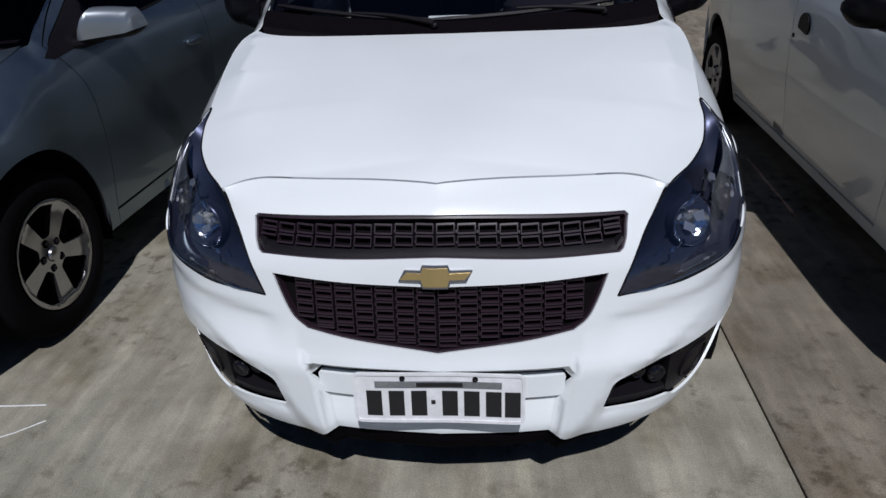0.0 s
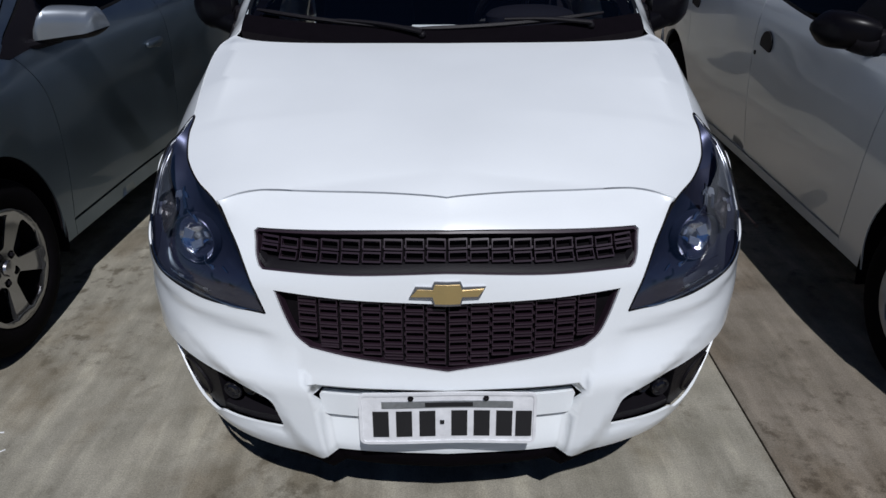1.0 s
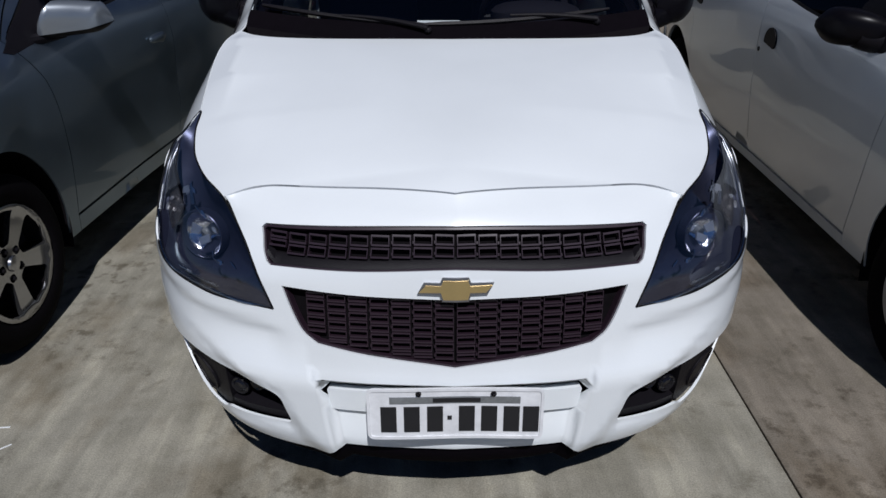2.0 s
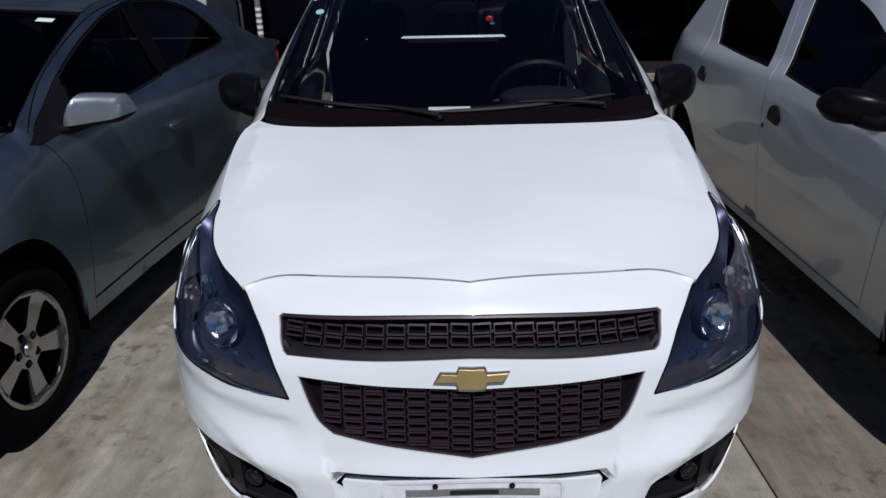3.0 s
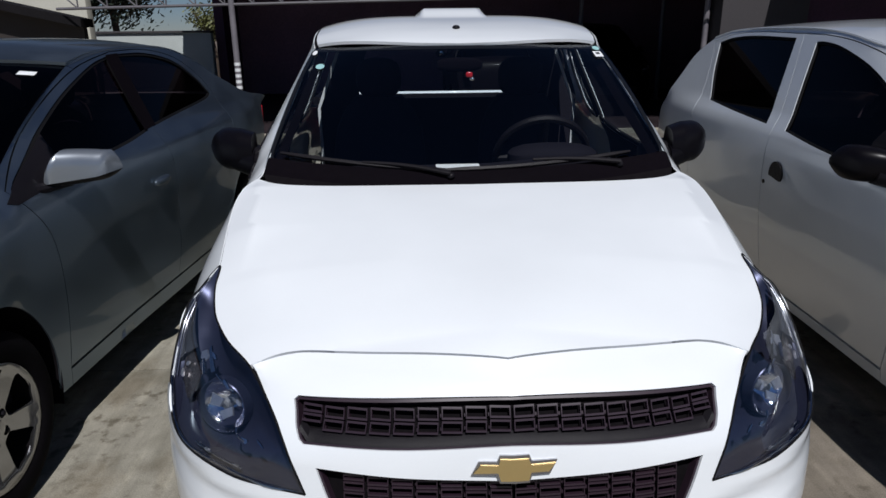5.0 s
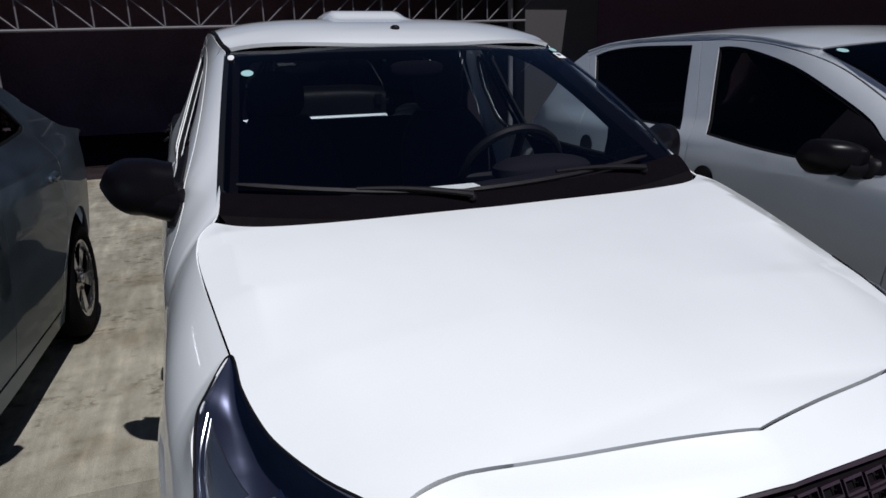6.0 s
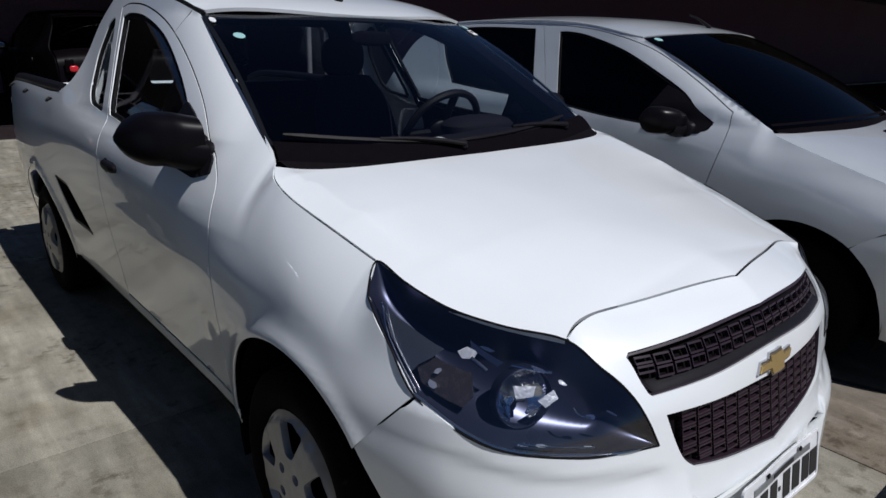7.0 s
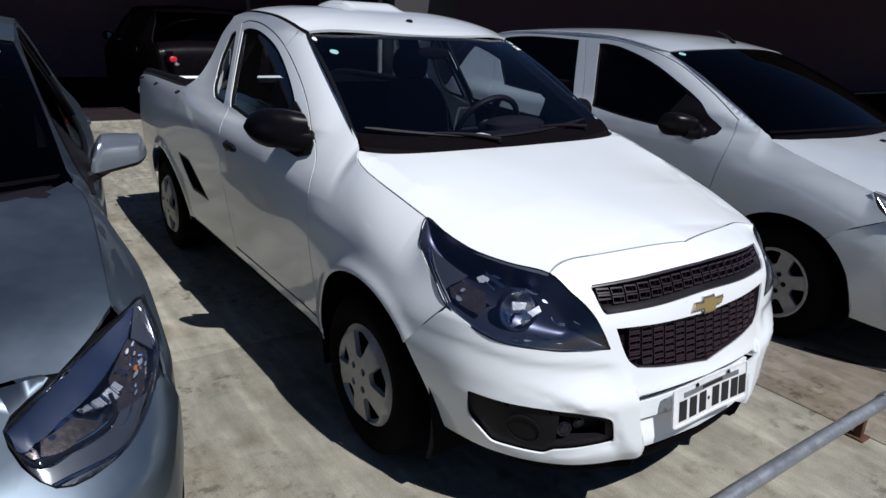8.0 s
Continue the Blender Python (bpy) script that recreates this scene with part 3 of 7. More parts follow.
def inset(poly, d):
    """The outline drawn in by d."""
    p = np.asarray(poly, float)
    area = 0.5 * np.sum(p[:, 0] * np.roll(p[:, 1], -1) - np.roll(p[:, 0], -1) * p[:, 1])
    t = np.roll(p, -1, 0) - np.roll(p, 1, 0)
    t /= np.maximum(np.hypot(t[:, 0], t[:, 1]), 1e-9)[:, None]
    return p + d * np.stack([-t[:, 1], t[:, 0]], 1) * np.sign(area)


GAP = 0.0022
side_panel("fender", inset(fender_outline, GAP), [], WHITE, "", 0.015)
door_l, door_r = side_panel("door", inset(door_outline, 0.0036), [DOOR_GLASS], WHITE, "white door with black handle", 0.014)
side_panel("body_side", inset(side_outline, GAP), [QUARTER_GLASS, STEP_HOLE], WHITE)
# dark shell behind the joints
shell = joined(patch(inset(fender_outline, 0.002), [], truck_lift, (1, 0, 0), 0.03, 0, sink=0.014),
               patch(inset(door_outline, -0.02), [inset(DOOR_GLASS, -0.006)], truck_lift, (1, 0, 0), 0.03, 0, sink=0.016),
               patch(inset(STEP_HOLE, -0.03), [], truck_lift, (1, 0, 0), 0.05, 0, sink=0.07))
both("inner_shell", shell, INNER, truck)
both("window_seal", patch(inset(DOOR_GLASS, -0.002), [inset(DOOR_GLASS, 0.016)], truck_lift, (1, 0, 0), 0.02, 0.01, sink=0.007), SEAL, truck)
both("window_seal", patch(inset(QUARTER_GLASS, -0.002), [inset(QUARTER_GLASS, 0.012)], truck_lift, (1, 0, 0), 0.02, 0.01, sink=0.007), SEAL, truck)
for glass_part in (*both("side_window", patch(DOOR_GLASS, [], truck_lift, (1, 0, 0), 0.05, 0, sink=0.012), GLASS, truck, "tinted side window"),
                   *both("side_window", patch(QUARTER_GLASS, [], truck_lift, (1, 0, 0), 0.05, 0, sink=0.012), GLASS, truck, "tinted side window")):
    glass_part.visible_shadow = False
both("step_recess", patch(STEP_HOLE, [inset(STEP_HOLE, 0.015)], truck_lift, (1, 0, 0), 0.03, 0.06, sink=0.002), PLASTIC, truck, "black plastic step opening")
# sill under the door
sill = patch(loop([(1.06, 0.285), (2.93, 0.305), (2.95, 0.325), (1.05, 0.30)]), [], truck_lift, (1, 0, 0), 0.05, 0.2)
both("sill", sill, INNER, truck)


def door_handle(parent, y, z, x, mat, side):
    h = joined(ball((0, 0, 0), (0.018, 0.085, 0.020), 16, 10, 2.6), ball((-0.012, 0.055, -0.006), (0.016, 0.035, 0.030), 16, 10, 2.4))
    h.p += np.array([x + 0.006, y, z])
    return part("door_handle", h if side > 0 else h.mirrored(), mat, parent, "black door handle" if mat is PLASTIC else "")


for side, door in ((1, door_l), (-1, door_r)):
    door_handle(door, 1.985, 0.918, 0.838, PLASTIC, side)


def wedge_mirror(parent, side, root, tip, mats, size):
    """A mirror with a flat black underside, a tall slanted inner end and a top that falls to the outer end."""
    rows, under = [], []
    for k in np.linspace(0, 1, 19):
        base = root + (tip - root) * k
        e = (1 - max(0.0, (k - 0.80) / 0.20) ** 2.2 * 0.93) * min(1.0, 0.80 + k * 2.5)
        high, deep = size[2] * e * (1.0 - 0.34 * k ** 1.6), size[1] * e * (1 - 0.25 * k)
        low = 0.012 * max(0.0, (k - 0.75) / 0.25)
        lean = 0.030 * (1 - k)
        row = []
        for a in np.radians(np.linspace(-8, 188, 17)):
            c, q = math.cos(a), max(0.0, math.sin(a))
            row.append((base[0] + lean * q, base[1] + (0.25 if c > 0 else 0.85) * deep * np.sign(c) * abs(c) ** 0.7, base[2] + low + high * q ** 0.62))
        rows.append(row)
        under.append([(base[0], base[1] + (0.25 - 1.10 * t) * deep * 1.01, base[2] + low - 0.020 * math.sin(math.pi * t) ** 0.5 * e + 0.001) for t in np.linspace(0, 1, 7)])
    s = skin(rows)
    n = len(rows[0])
    s.faces += [list(range(n))[::-1], [(len(rows) - 1) * n + i for i in range(n)]]
    house = part("door_mirror", s if side > 0 else s.mirrored(), mats[0], parent, mats[2])
    belly = skin(under)
    belly.faces += [list(range(7)), [18 * 7 + i for i in range(7)][::-1]]
    part("mirror_underside", belly if side > 0 else belly.mirrored(), mats[1], house, "black underside")
    arm = tube(smooth([root + np.array([-0.06, -0.16, -0.018]), root + np.array([0.0, -0.06, -0.012]), root + np.array([0.06, 0.01, -0.006])], 5), np.linspace(0.028, 0.014, 11), 10)
    part("mirror_base", arm if side > 0 else arm.mirrored(), mats[1], house)
    c = root * 0.5 + tip * 0.5
    pane = ball(c + np.array([0.0, size[1] * 0.26, size[2] * 0.42]), (0.075, 0.004, size[2] * 0.34), 18, 10, 3)
    part("mirror_glass", pane if side > 0 else pane.mirrored(), CHROME, house)
    return house


def door_mirror(parent, side, root, tip, mats, size, lift_z=0.0, boxy=False):
    """A mirror housing on a stalk; root and tip on the +x side."""
    root, tip = np.array(root, float), np.array(tip, float)
    if boxy == "wedge":
        return wedge_mirror(parent, side, root, tip, mats, size)
    c = (root * 0.42 + tip * 0.58)
    shell_rows = []
    for k in np.linspace(0, 1, 17):
        q = root + (tip - root) * (0.10 + 0.90 * k)
        swell = (math.sin(math.pi * min(1, 0.16 + 0.62 * k)) ** 0.6) * (1 - max(0, k - 0.72) ** 2 * 9.5)
        if boxy == "square":
            swell = (0.72 + 0.28 * min(1, k / 0.22)) * (1 - max(0, k - 0.72) ** 2 * 6.5)
        elif boxy == "egg":
            swell = (0.84 + 0.16 * min(1, k / 0.30)) * (1 - max(0, k - 0.55) ** 2 * 3.6) * math.sqrt(max(0.02, 1 - max(0, (k - 0.86) / 0.15) ** 2))
        elif boxy:
            swell = (0.80 + 0.20 * min(1, k / 0.15)) * (1 - 0.45 * k ** 1.6) * (1 - max(0, k - 0.80) ** 2 * 16)
        a = np.linspace(0, 2 * math.pi, 36, endpoint=False)
        sq = np.sign(np.cos(a)) * np.abs(np.cos(a)) ** 0.75, np.sign(np.sin(a)) * np.abs(np.sin(a)) ** 0.75
        ry = size[1] * swell * np.where(np.cos(a) > 0, 0.35, 1.0)
        shell_rows.append(np.stack([np.full(36, q[0]), q[1] + ry * sq[0], q[2] + lift_z + size[2] * swell * sq[1]], 1))
    s = skin(shell_rows, False, True)
    s.faces += [list(range(36))[::-1], [16 * 36 + i for i in range(36)]]
    stalk = tube(smooth([root + np.array([-0.05, 0.0, -0.035]), root + np.array([0.02, 0.0, -0.035]), root + np.array([0.09, 0.01, -0.02])], 4),
                 [0.052, 0.052, 0.052, 0.050, 0.048, 0.047, 0.046, 0.045, 0.044], 12)
    foot = ball(root + np.array([-0.022, 0.010, -0.050]), (0.048, 0.090, 0.052), 18, 12, 4.0)
    mirror_part = part("door_mirror", s if side > 0 else s.mirrored(), mats[0], parent, mats[2])
    base = joined(stalk, foot)
    part("mirror_base", base if side > 0 else base.mirrored(), mats[1], mirror_part)
    pane = ball(c + np.array([0.0, size[1] * 0.32, lift_z]), (0.070, 0.004, size[2] * 0.60), 18, 10, 3)
    part("mirror_glass", pane if side > 0 else pane.mirrored(), CHROME, mirror_part)
    return mirror_part


for side in (1, -1):
    door_mirror(truck, side, (0.755, 1.285, 1.105), (0.972, 1.405, 1.105), (MIRRORBLACK, PLASTIC, "black plastic door mirror"), (0.11, 0.090, 0.078), 0.0, "egg")

both("mirror_sail", patch(rounded([(1.185, 1.018), (1.27, 0.994), (1.44, 1.010), (1.56, 1.050), (1.450, 1.196), (1.38, 1.168), (1.275, 1.108), (1.195, 1.060)], 0.010), [], truck_lift, (1, 0, 0), 0.012, 0.02, sink=-0.007), PLASTIC, truck, "black mirror sail")
neck_rows = []
for k in np.linspace(0, 1, 9):
    c = np.array([0.770 + 0.125 * k, 1.310 + 0.055 * k, 1.058 + 0.028 * k])
    a = np.linspace(0, 2 * math.pi, 24, endpoint=False)
    neck_rows.append(np.stack([np.full(24, c[0]), c[1] + (0.105 - 0.020 * k) * np.sign(np.cos(a)) * np.abs(np.cos(a)) ** 0.7, c[2] + (0.056 - 0.006 * k) * np.sign(np.sin(a)) * np.abs(np.sin(a)) ** 0.7], 1))
both("mirror_neck", skin(neck_rows, False, True), MIRRORBLACK, truck, "black mirror neck")

part("hood", patch(inset(sym(loop(HOOD_FRONT, HOOD_SIDE, HOOD_REAR)), 0.0016), [], hood_lift, (0, 0, 1), 0.02, 0.012), WHITE, truck, "white bonnet")
part("inner_shell", patch(inset(sym(loop(HOOD_FRONT, HOOD_SIDE, HOOD_REAR)), 0.004), [], hood_lift, (0, 0, 1), 0.06, 0, sink=0.024), INNER, truck)

# front end: s runs round the nose from the middle line, z is the height
nose_x = line([0, 0.20, 0.403, 0.562, 0.726, 0.879, 1.034, 1.157], [0, 0.20, 0.40, 0.55, 0.68, 0.76, 0.80, 0.822])
nose_g = line([0, 0.20, 0.403, 0.562, 0.726, 0.879, 1.034, 1.157], [0, 0.012, 0.047, 0.10, 0.20, 0.33, 0.48, 0.60])
nose_y0 = line([0.15, 0.22, 0.27, 0.30, 0.36, 0.44, 0.47, 0.52, 0.60, 0.69, 0.714, 0.75, 0.80, 0.84, 0.872, 0.892],
               [-0.150, -0.165, -0.182, -0.186, -0.182, -0.176, -0.174, -0.160, -0.143, -0.126, -0.121, -0.112, -0.093, -0.066, -0.022, 0.002])
nose_kx = line([0.15, 0.22, 0.30, 0.40, 0.50, 0.60, 0.68, 0.734, 0.80, 0.87], [0.86, 0.895, 0.945, 0.988, 1.022, 1.036, 1.034, 1.03, 1.0, 1.0])
nose_kg = line([0.15, 0.64, 0.70, 0.75, 0.82, 0.87, 0.90], [1.0, 1.0, 1.0, 1.15, 1.5, 1.8, 1.8])


seam_y = line([0, 0.142, 0.275, 0.40, 0.455, 0.497, 0.545, 0.70], [0.0, 0.030, 0.057, 0.086, 0.094, 0.090, 0.071, 0.07])
top_z = line([0, 0.142, 0.275, 0.40, 0.455, 0.497, 0.545, 0.70], [0.890, 0.886, 0.880, 0.872, 0.865, 0.857, 0.845, 0.845])


S_GRID = np.linspace(0, 1.157, 400)


def s_of_x(x, z):
    return float(np.interp(abs(x), nose_x(S_GRID) * nose_kx(z), S_GRID))


FOG = rounded([(s_of_x(x, z), z) for x, z in ((0.768, 0.492), (0.62, 0.472), (0.53, 0.456), (0.450, 0.438), (0.418, 0.422), (0.396, 0.336), (0.575, 0.322), (0.592, 0.306), (0.70, 0.316), (0.752, 0.400))], 0.016)


def ease(k):
    k = np.clip(k, 0, 1)
    return k * k * (3 - 2 * k)


def nose_lift(s, z):
    s, z = np.asarray(s, float), np.asarray(z, float)
    side = np.abs(s)
    x = nose_x(side) * nose_kx(z)
    y = nose_y0(z) + nose_kg(z) * nose_g(side)
    # the field behind the plate lies back, sharp-edged, between two fangs
    run = np.interp(z, [0.25, 0.30, 0.45, 0.60], [0.281, 0.286, 0.318, 0.36])
    ridge = np.interp(z, [0.25, 0.282, 0.409, 0.496, 0.56], [0.300, 0.318, 0.415, 0.540, 0.66])
    low = ease((0.575 - z) / 0.13)
    field = ease((run - x) / 0.012) * ease((0.470 - z) / 0.012) * np.interp(z, [0.25, 0.30, 0.37, 0.40], [0.016, 0.020, 0.034, 0.034])
    fang = 0.014 * low * ease((x - run + 0.004) / 0.010) * (1 - ease((x - ridge + 0.012) / 0.075))
    # a shoulder under the lamp, hollow below it
    sill_z = np.interp(x, [0.40, 0.50, 0.60, 0.69, 0.78], [0.598, 0.606, 0.614, 0.628, 0.655])
    outer = ease((x - 0.375) / 0.07)
    hollow = 0.0075 * outer * ease((sill_z - z + 0.008) / 0.034) * (1 - ease((sill_z - z - 0.026) / 0.085))
    # the fog opening has a sunk flange
    rim = near(np.stack([side, z], 1), FOG)
    flange = 0.0035 * ease((0.030 - rim) / 0.024) * ease((x - 0.36) / 0.04) * (1 - ease((x - 0.66) / 0.06))
    y = y + field - fang + hollow + flange
    # the upper edge closes up to the hood
    edge_y, edge_z = seam_y(x), top_z(x)
    w = np.clip((z - 0.815) / (edge_z - 0.815), 0, 1.2) * np.clip((0.62 - x) / 0.06, 0, 1)
    y = y + w ** 1.5 * (edge_y - nose_y0(edge_z) - nose_kg(edge_z) * nose_g(side) - 0.001)
    z2 = z + w ** 1.5 * (hood_lift(x, edge_y)[:, 2] - edge_z + 0.001)
    return np.stack([np.sign(s) * x, y, z2], 1)


def s_of_y(y, z):
    return float(np.interp(y, nose_y0(z) + nose_kg(z) * nose_g(S_GRID), S_GRID))


def nose(points, n=4):
    return smooth([(s_of_x(x, z), z) for x, z in points], n)


BUMPER_TOP = nose([(0, 0.890), (0.142, 0.886), (0.275, 0.880), (0.40, 0.872), (0.455, 0.865), (0.497, 0.857), (0.540, 0.845)])
LAMP_INNER = nose([(0.540, 0.845), (0.500, 0.800), (0.468, 0.755), (0.445, 0.705), (0.418, 0.641)])
LAMP_LOW = nose([(0.418, 0.641), (0.50, 0.646), (0.589, 0.651), (0.69, 0.662), (0.748, 0.685)])
bumper_half = loop(BUMPER_TOP, LAMP_INNER, LAMP_LOW,
                   [(s_of_y(0.243 + 0.141 * k, 0.733 - 0.168 * k), 0.733 - 0.168 * k) for k in np.linspace(0, 1, 7)],
                   smooth([(s_of_y(0.384, 0.565), 0.565), (s_of_y(0.325, 0.47), 0.47), (s_of_y(0.292, 0.36), 0.36), (s_of_y(0.285, 0.285), 0.285)], 5),
                   nose([(0.74, 0.280), (0.62, 0.270), (0.48, 0.260), (0.36, 0.256), (0.31, 0.258), (0.28, 0.272), (0.15, 0.274), (0.0, 0.275)]))


def mirror_half(points):
    h = np.asarray(points, float)
    return loop(h, (h * np.array([-1, 1]))[::-1])


UPPER_GRILLE = mirror_half(loop(nose([(0, 0.840), (0.22, 0.832), (0.432, 0.818)]), nose([(0.441, 0.811), (0.436, 0.775), (0.428, 0.748)]),
                                nose([(0.420, 0.741), (0.21, 0.744), (0, 0.754)])))
LOWER_GRILLE = mirror_half(loop(nose([(0, 0.686), (0.20, 0.690), (0.394, 0.699)]), nose([(0.394, 0.699), (0.372, 0.635), (0.350, 0.592), (0.318, 0.566)]),
                                nose([(0.318, 0.566), (0.20, 0.546), (0.0, 0.522)])))
SLOT = mirror_half(loop([(0, 0.453), (s_of_x(0.316, 0.450), 0.450), (s_of_x(0.284, 0.370), 0.370), (0, 0.366)]))
FOG_L = FOG * np.array([-1, 1])
part("front_bumper", patch(inset(mirror_half(bumper_half), GAP), [UPPER_GRILLE, LOWER_GRILLE, SLOT, FOG, FOG_L], nose_lift, (0, -1, 0.2), 0.018, 0.007),
     WHITE, truck, "white front bumper")
part("inner_shell", patch(inset(mirror_half(bumper_half), 0.006), [], nose_lift, (0, -1, 0), 0.05, 0, sink=0.085), INNER, truck)
part("inner_shell", patch(inset(mirror_half(bumper_half), 0.0), [inset(UPPER_GRILLE, -0.02), inset(LOWER_GRILLE, -0.02), inset(SLOT, -0.02), inset(FOG, -0.02), inset(FOG_L, -0.02)],
                          nose_lift, (0, -1, 0), 0.05, 0, sink=0.024), INNER, truck)


def span_at(poly, s):
    """Lowest and highest point of an outline on the upright line at s."""
    p, q = np.asarray(poly), np.roll(poly, -1, 0)
    hit = (p[:, 0] - s) * (q[:, 0] - s) <= 0
    k = np.clip((s - p[hit, 0]) / np.where(np.abs(q[hit, 0] - p[hit, 0]) < 1e-9, 1e-9, q[hit, 0] - p[hit, 0]), 0, 1)
    z = p[hit, 1] + k * (q[hit, 1] - p[hit, 1])
    return float(z.min()), float(z.max())


def grille(outline, cell_w, cell_h, n_rows, even):
    """Dark backing, a thin border and a mesh of small hollow frames; even: the rows fill the height at every place."""
    g = part("grille", patch(outline, [], nose_lift, (0, -1, 0), 0.04, 0, sink=0.026), INNER, truck, "dark plastic mesh grille")
    part("grille_border", patch(outline, [inset(outline, 0.005)], nose_lift, (0, -1, 0), 0.03, 0.03, sink=0.006), GRILLE, g)
    core = inset(outline, 0.006)
    hi = core[:, 0].max()
    unit = []
    n = int(math.ceil(hi / cell_w)) + 1
    for i in range(-n, n):
        left, right = i * cell_w, (i + 1) * cell_w
        left, right = max(left, -hi + 0.002), min(right, hi - 0.002)
        if right - left < 0.3 * cell_w:
            continue
        c, w = (left + right) / 2, (right - left) * 0.43
        bounds = [span_at(core, q) for q in (c - w, c, c + w)]
        low, top = max(q[0] for q in bounds), min(q[1] for q in bounds)
        if even:
            full = top - low
            top, low = top - 0.13 * full, low + 0.21 * full
        step = (top - low) / n_rows if even else cell_h
        slide = 0.0 if even else 0.25 * step * (i % 2)
        for k in range(n_rows):
            z1 = top - step * k - 0.06 * step + (slide if k else 0)
            z0 = max(top - step * (k + 1) + 0.06 * step + slide, low)
            if z1 - z0 < 0.4 * step:
                continue
            rect = np.array([(c - w, z0), (c + w, z0), (c + w, z1), (c - w, z1)])
            ring = flat(rect, [inset(rect, 0.0042 if even else 0.0044)], nose_lift, (0, -1, 0), 0.009, 0.06)
            ring.p[:, 1] += 0.010
            unit.append(ring)
            zz = (z0 + z1) / 2
            tie = np.array([(c - w - cell_w * 0.08, zz - 0.003), (c - w, zz - 0.003), (c - w, zz + 0.003), (c - w - cell_w * 0.08, zz + 0.003)])
            unit.append(patch(tie, [], nose_lift, (0, -1, 0), 0.06, 0.01, sink=0.016))
            tie = np.array([(c - 0.003, z1), (c + 0.003, z1), (c + 0.003, z1 + step * 0.14), (c - 0.003, z1 + step * 0.14)])
            unit.append(patch(tie, [], nose_lift, (0, -1, 0), 0.06, 0.01, sink=0.016))
    part("grille_mesh", joined(*unit), GRILLE, g)
    if even:
        # plain ledge along the foot of the opening
        xs = np.linspace(-hi * 0.965, hi * 0.965, 41)
        foot = np.array([span_at(core, q)[0] for q in xs])
        part("grille_ledge", skin([nose_lift(xs, foot - 0.004) + np.array([0, 0.006, 0]), nose_lift(xs, foot + 0.004) + np.array([0, 0.009, 0]), nose_lift(xs, foot + 0.012) + np.array([0, 0.024, 0])]), PLASTIC, g)
    return g


grille(UPPER_GRILLE, 0.0475, 0.03, 2, True)
grille(LOWER_GRILLE, 0.0475, 0.0215, 8, False)
# slot behind the plate with a white bar across


def bar_lift(s, z):
    return np.stack([np.sign(s) * nose_x(np.abs(s)) * nose_kx(z), nose_y0(z) + nose_g(np.abs(s)) + 0.020, np.asarray(z, float)], 1)


slot_bar = patch(rounded(mirror_half(np.array([(0, 0.445), (s_of_x(0.306, 0.442), 0.442), (s_of_x(0.296, 0.383), 0.383), (0, 0.382)])), 0.008), [], bar_lift, (0, -1, 0), 0.02, 0.02)
part("slot_bar", slot_bar, WHITE, truck, "white bar across the slot")
part("slot_backing", patch(SLOT, [], nose_lift, (0, -1, 0), 0.05, 0, sink=0.045), PLASTIC, truck)
# fog lamp recesses
both("fog_recess", patch(FOG, [inset(FOG, 0.02)], nose_lift, (1, -1, 0), 0.03, 0.06, sink=0.014), PLASTIC, truck, "black plastic fog lamp recess")
both("fog_backing", patch(FOG, [], nose_lift, (1, -1, 0), 0.04, 0, sink=0.060), PLASTIC, truck)
blank = rounded([(s_of_x(x, z), z) for x, z in ((0.760, 0.484), (0.62, 0.462), (0.572, 0.452), (0.572, 0.330), (0.592, 0.308), (0.70, 0.318), (0.746, 0.400))], 0.014)
both("fog_cover", patch(blank, [], nose_lift, (1, -1, 0), 0.02, 0.03, sink=0.012), PLASTIC, truck, "black fog lamp blank")
dish = np.stack([s_of_x(0.655, 0.385) + 0.058 * np.cos(np.linspace(0, 6.2, 28)), 0.385 + 0.052 * np.sin(np.linspace(0, 6.2, 28))], 1)
both("fog_ring", patch(dish, [inset(dish, 0.008)], nose_lift, (1, -1, 0), 0.02, 0.006, sink=0.007), PLASTIC, truck)
for side in (1, -1):
    for x, z, r, back in ((0.535, 0.388, 0.026, 0.040), (0.487, 0.402, 0.020, 0.050)):
        cup = lathe([(-0.03, r * 0.9), (0.004, r * 0.95), (0.010, r), (0.014, r * 0.92), (0.012, r * 0.7), (0.016, r * 0.5), (0.014, r * 0.02)], 22)
        q = nose_lift(np.array([side * s_of_x(x, z)]), np.array([z]))[0]
        part("tow_eye_cover", cup.moved(Matrix.Translation(q + np.array([0, back, 0])) @ Matrix.Rotation(radians(-90 - side * -20), 4, "Z")), GLOSSBLACK, truck)
# black air dam below the bumper
dam = []
for s in np.linspace(-0.80, 0.80, 81):
    a = nose_lift(np.array([s]), np.array([0.275]))[0]
    wing = ease((abs(a[0]) - 0.298) / 0.012)
    low = 0.186 + 0.05 * s * s + 0.010 * (1 - wing)
    fore = -0.008 * wing - 0.016 * ease((0.285 - abs(a[0])) / 0.02)
    dam.append([a + np.array([-0.03 * s, 0.020, 0.02]), a + np.array([-0.04 * s, 0.026 + fore, -0.02]), a + np.array([-0.06 * s, 0.036 + fore, low - 0.255]), a + np.array([-0.07 * s, 0.052 + fore, low - 0.275]), a + np.array([-0.10 * s, 0.20, low - 0.268])])
part("air_dam", skin(dam), MATTE, truck, "black plastic lower lip")

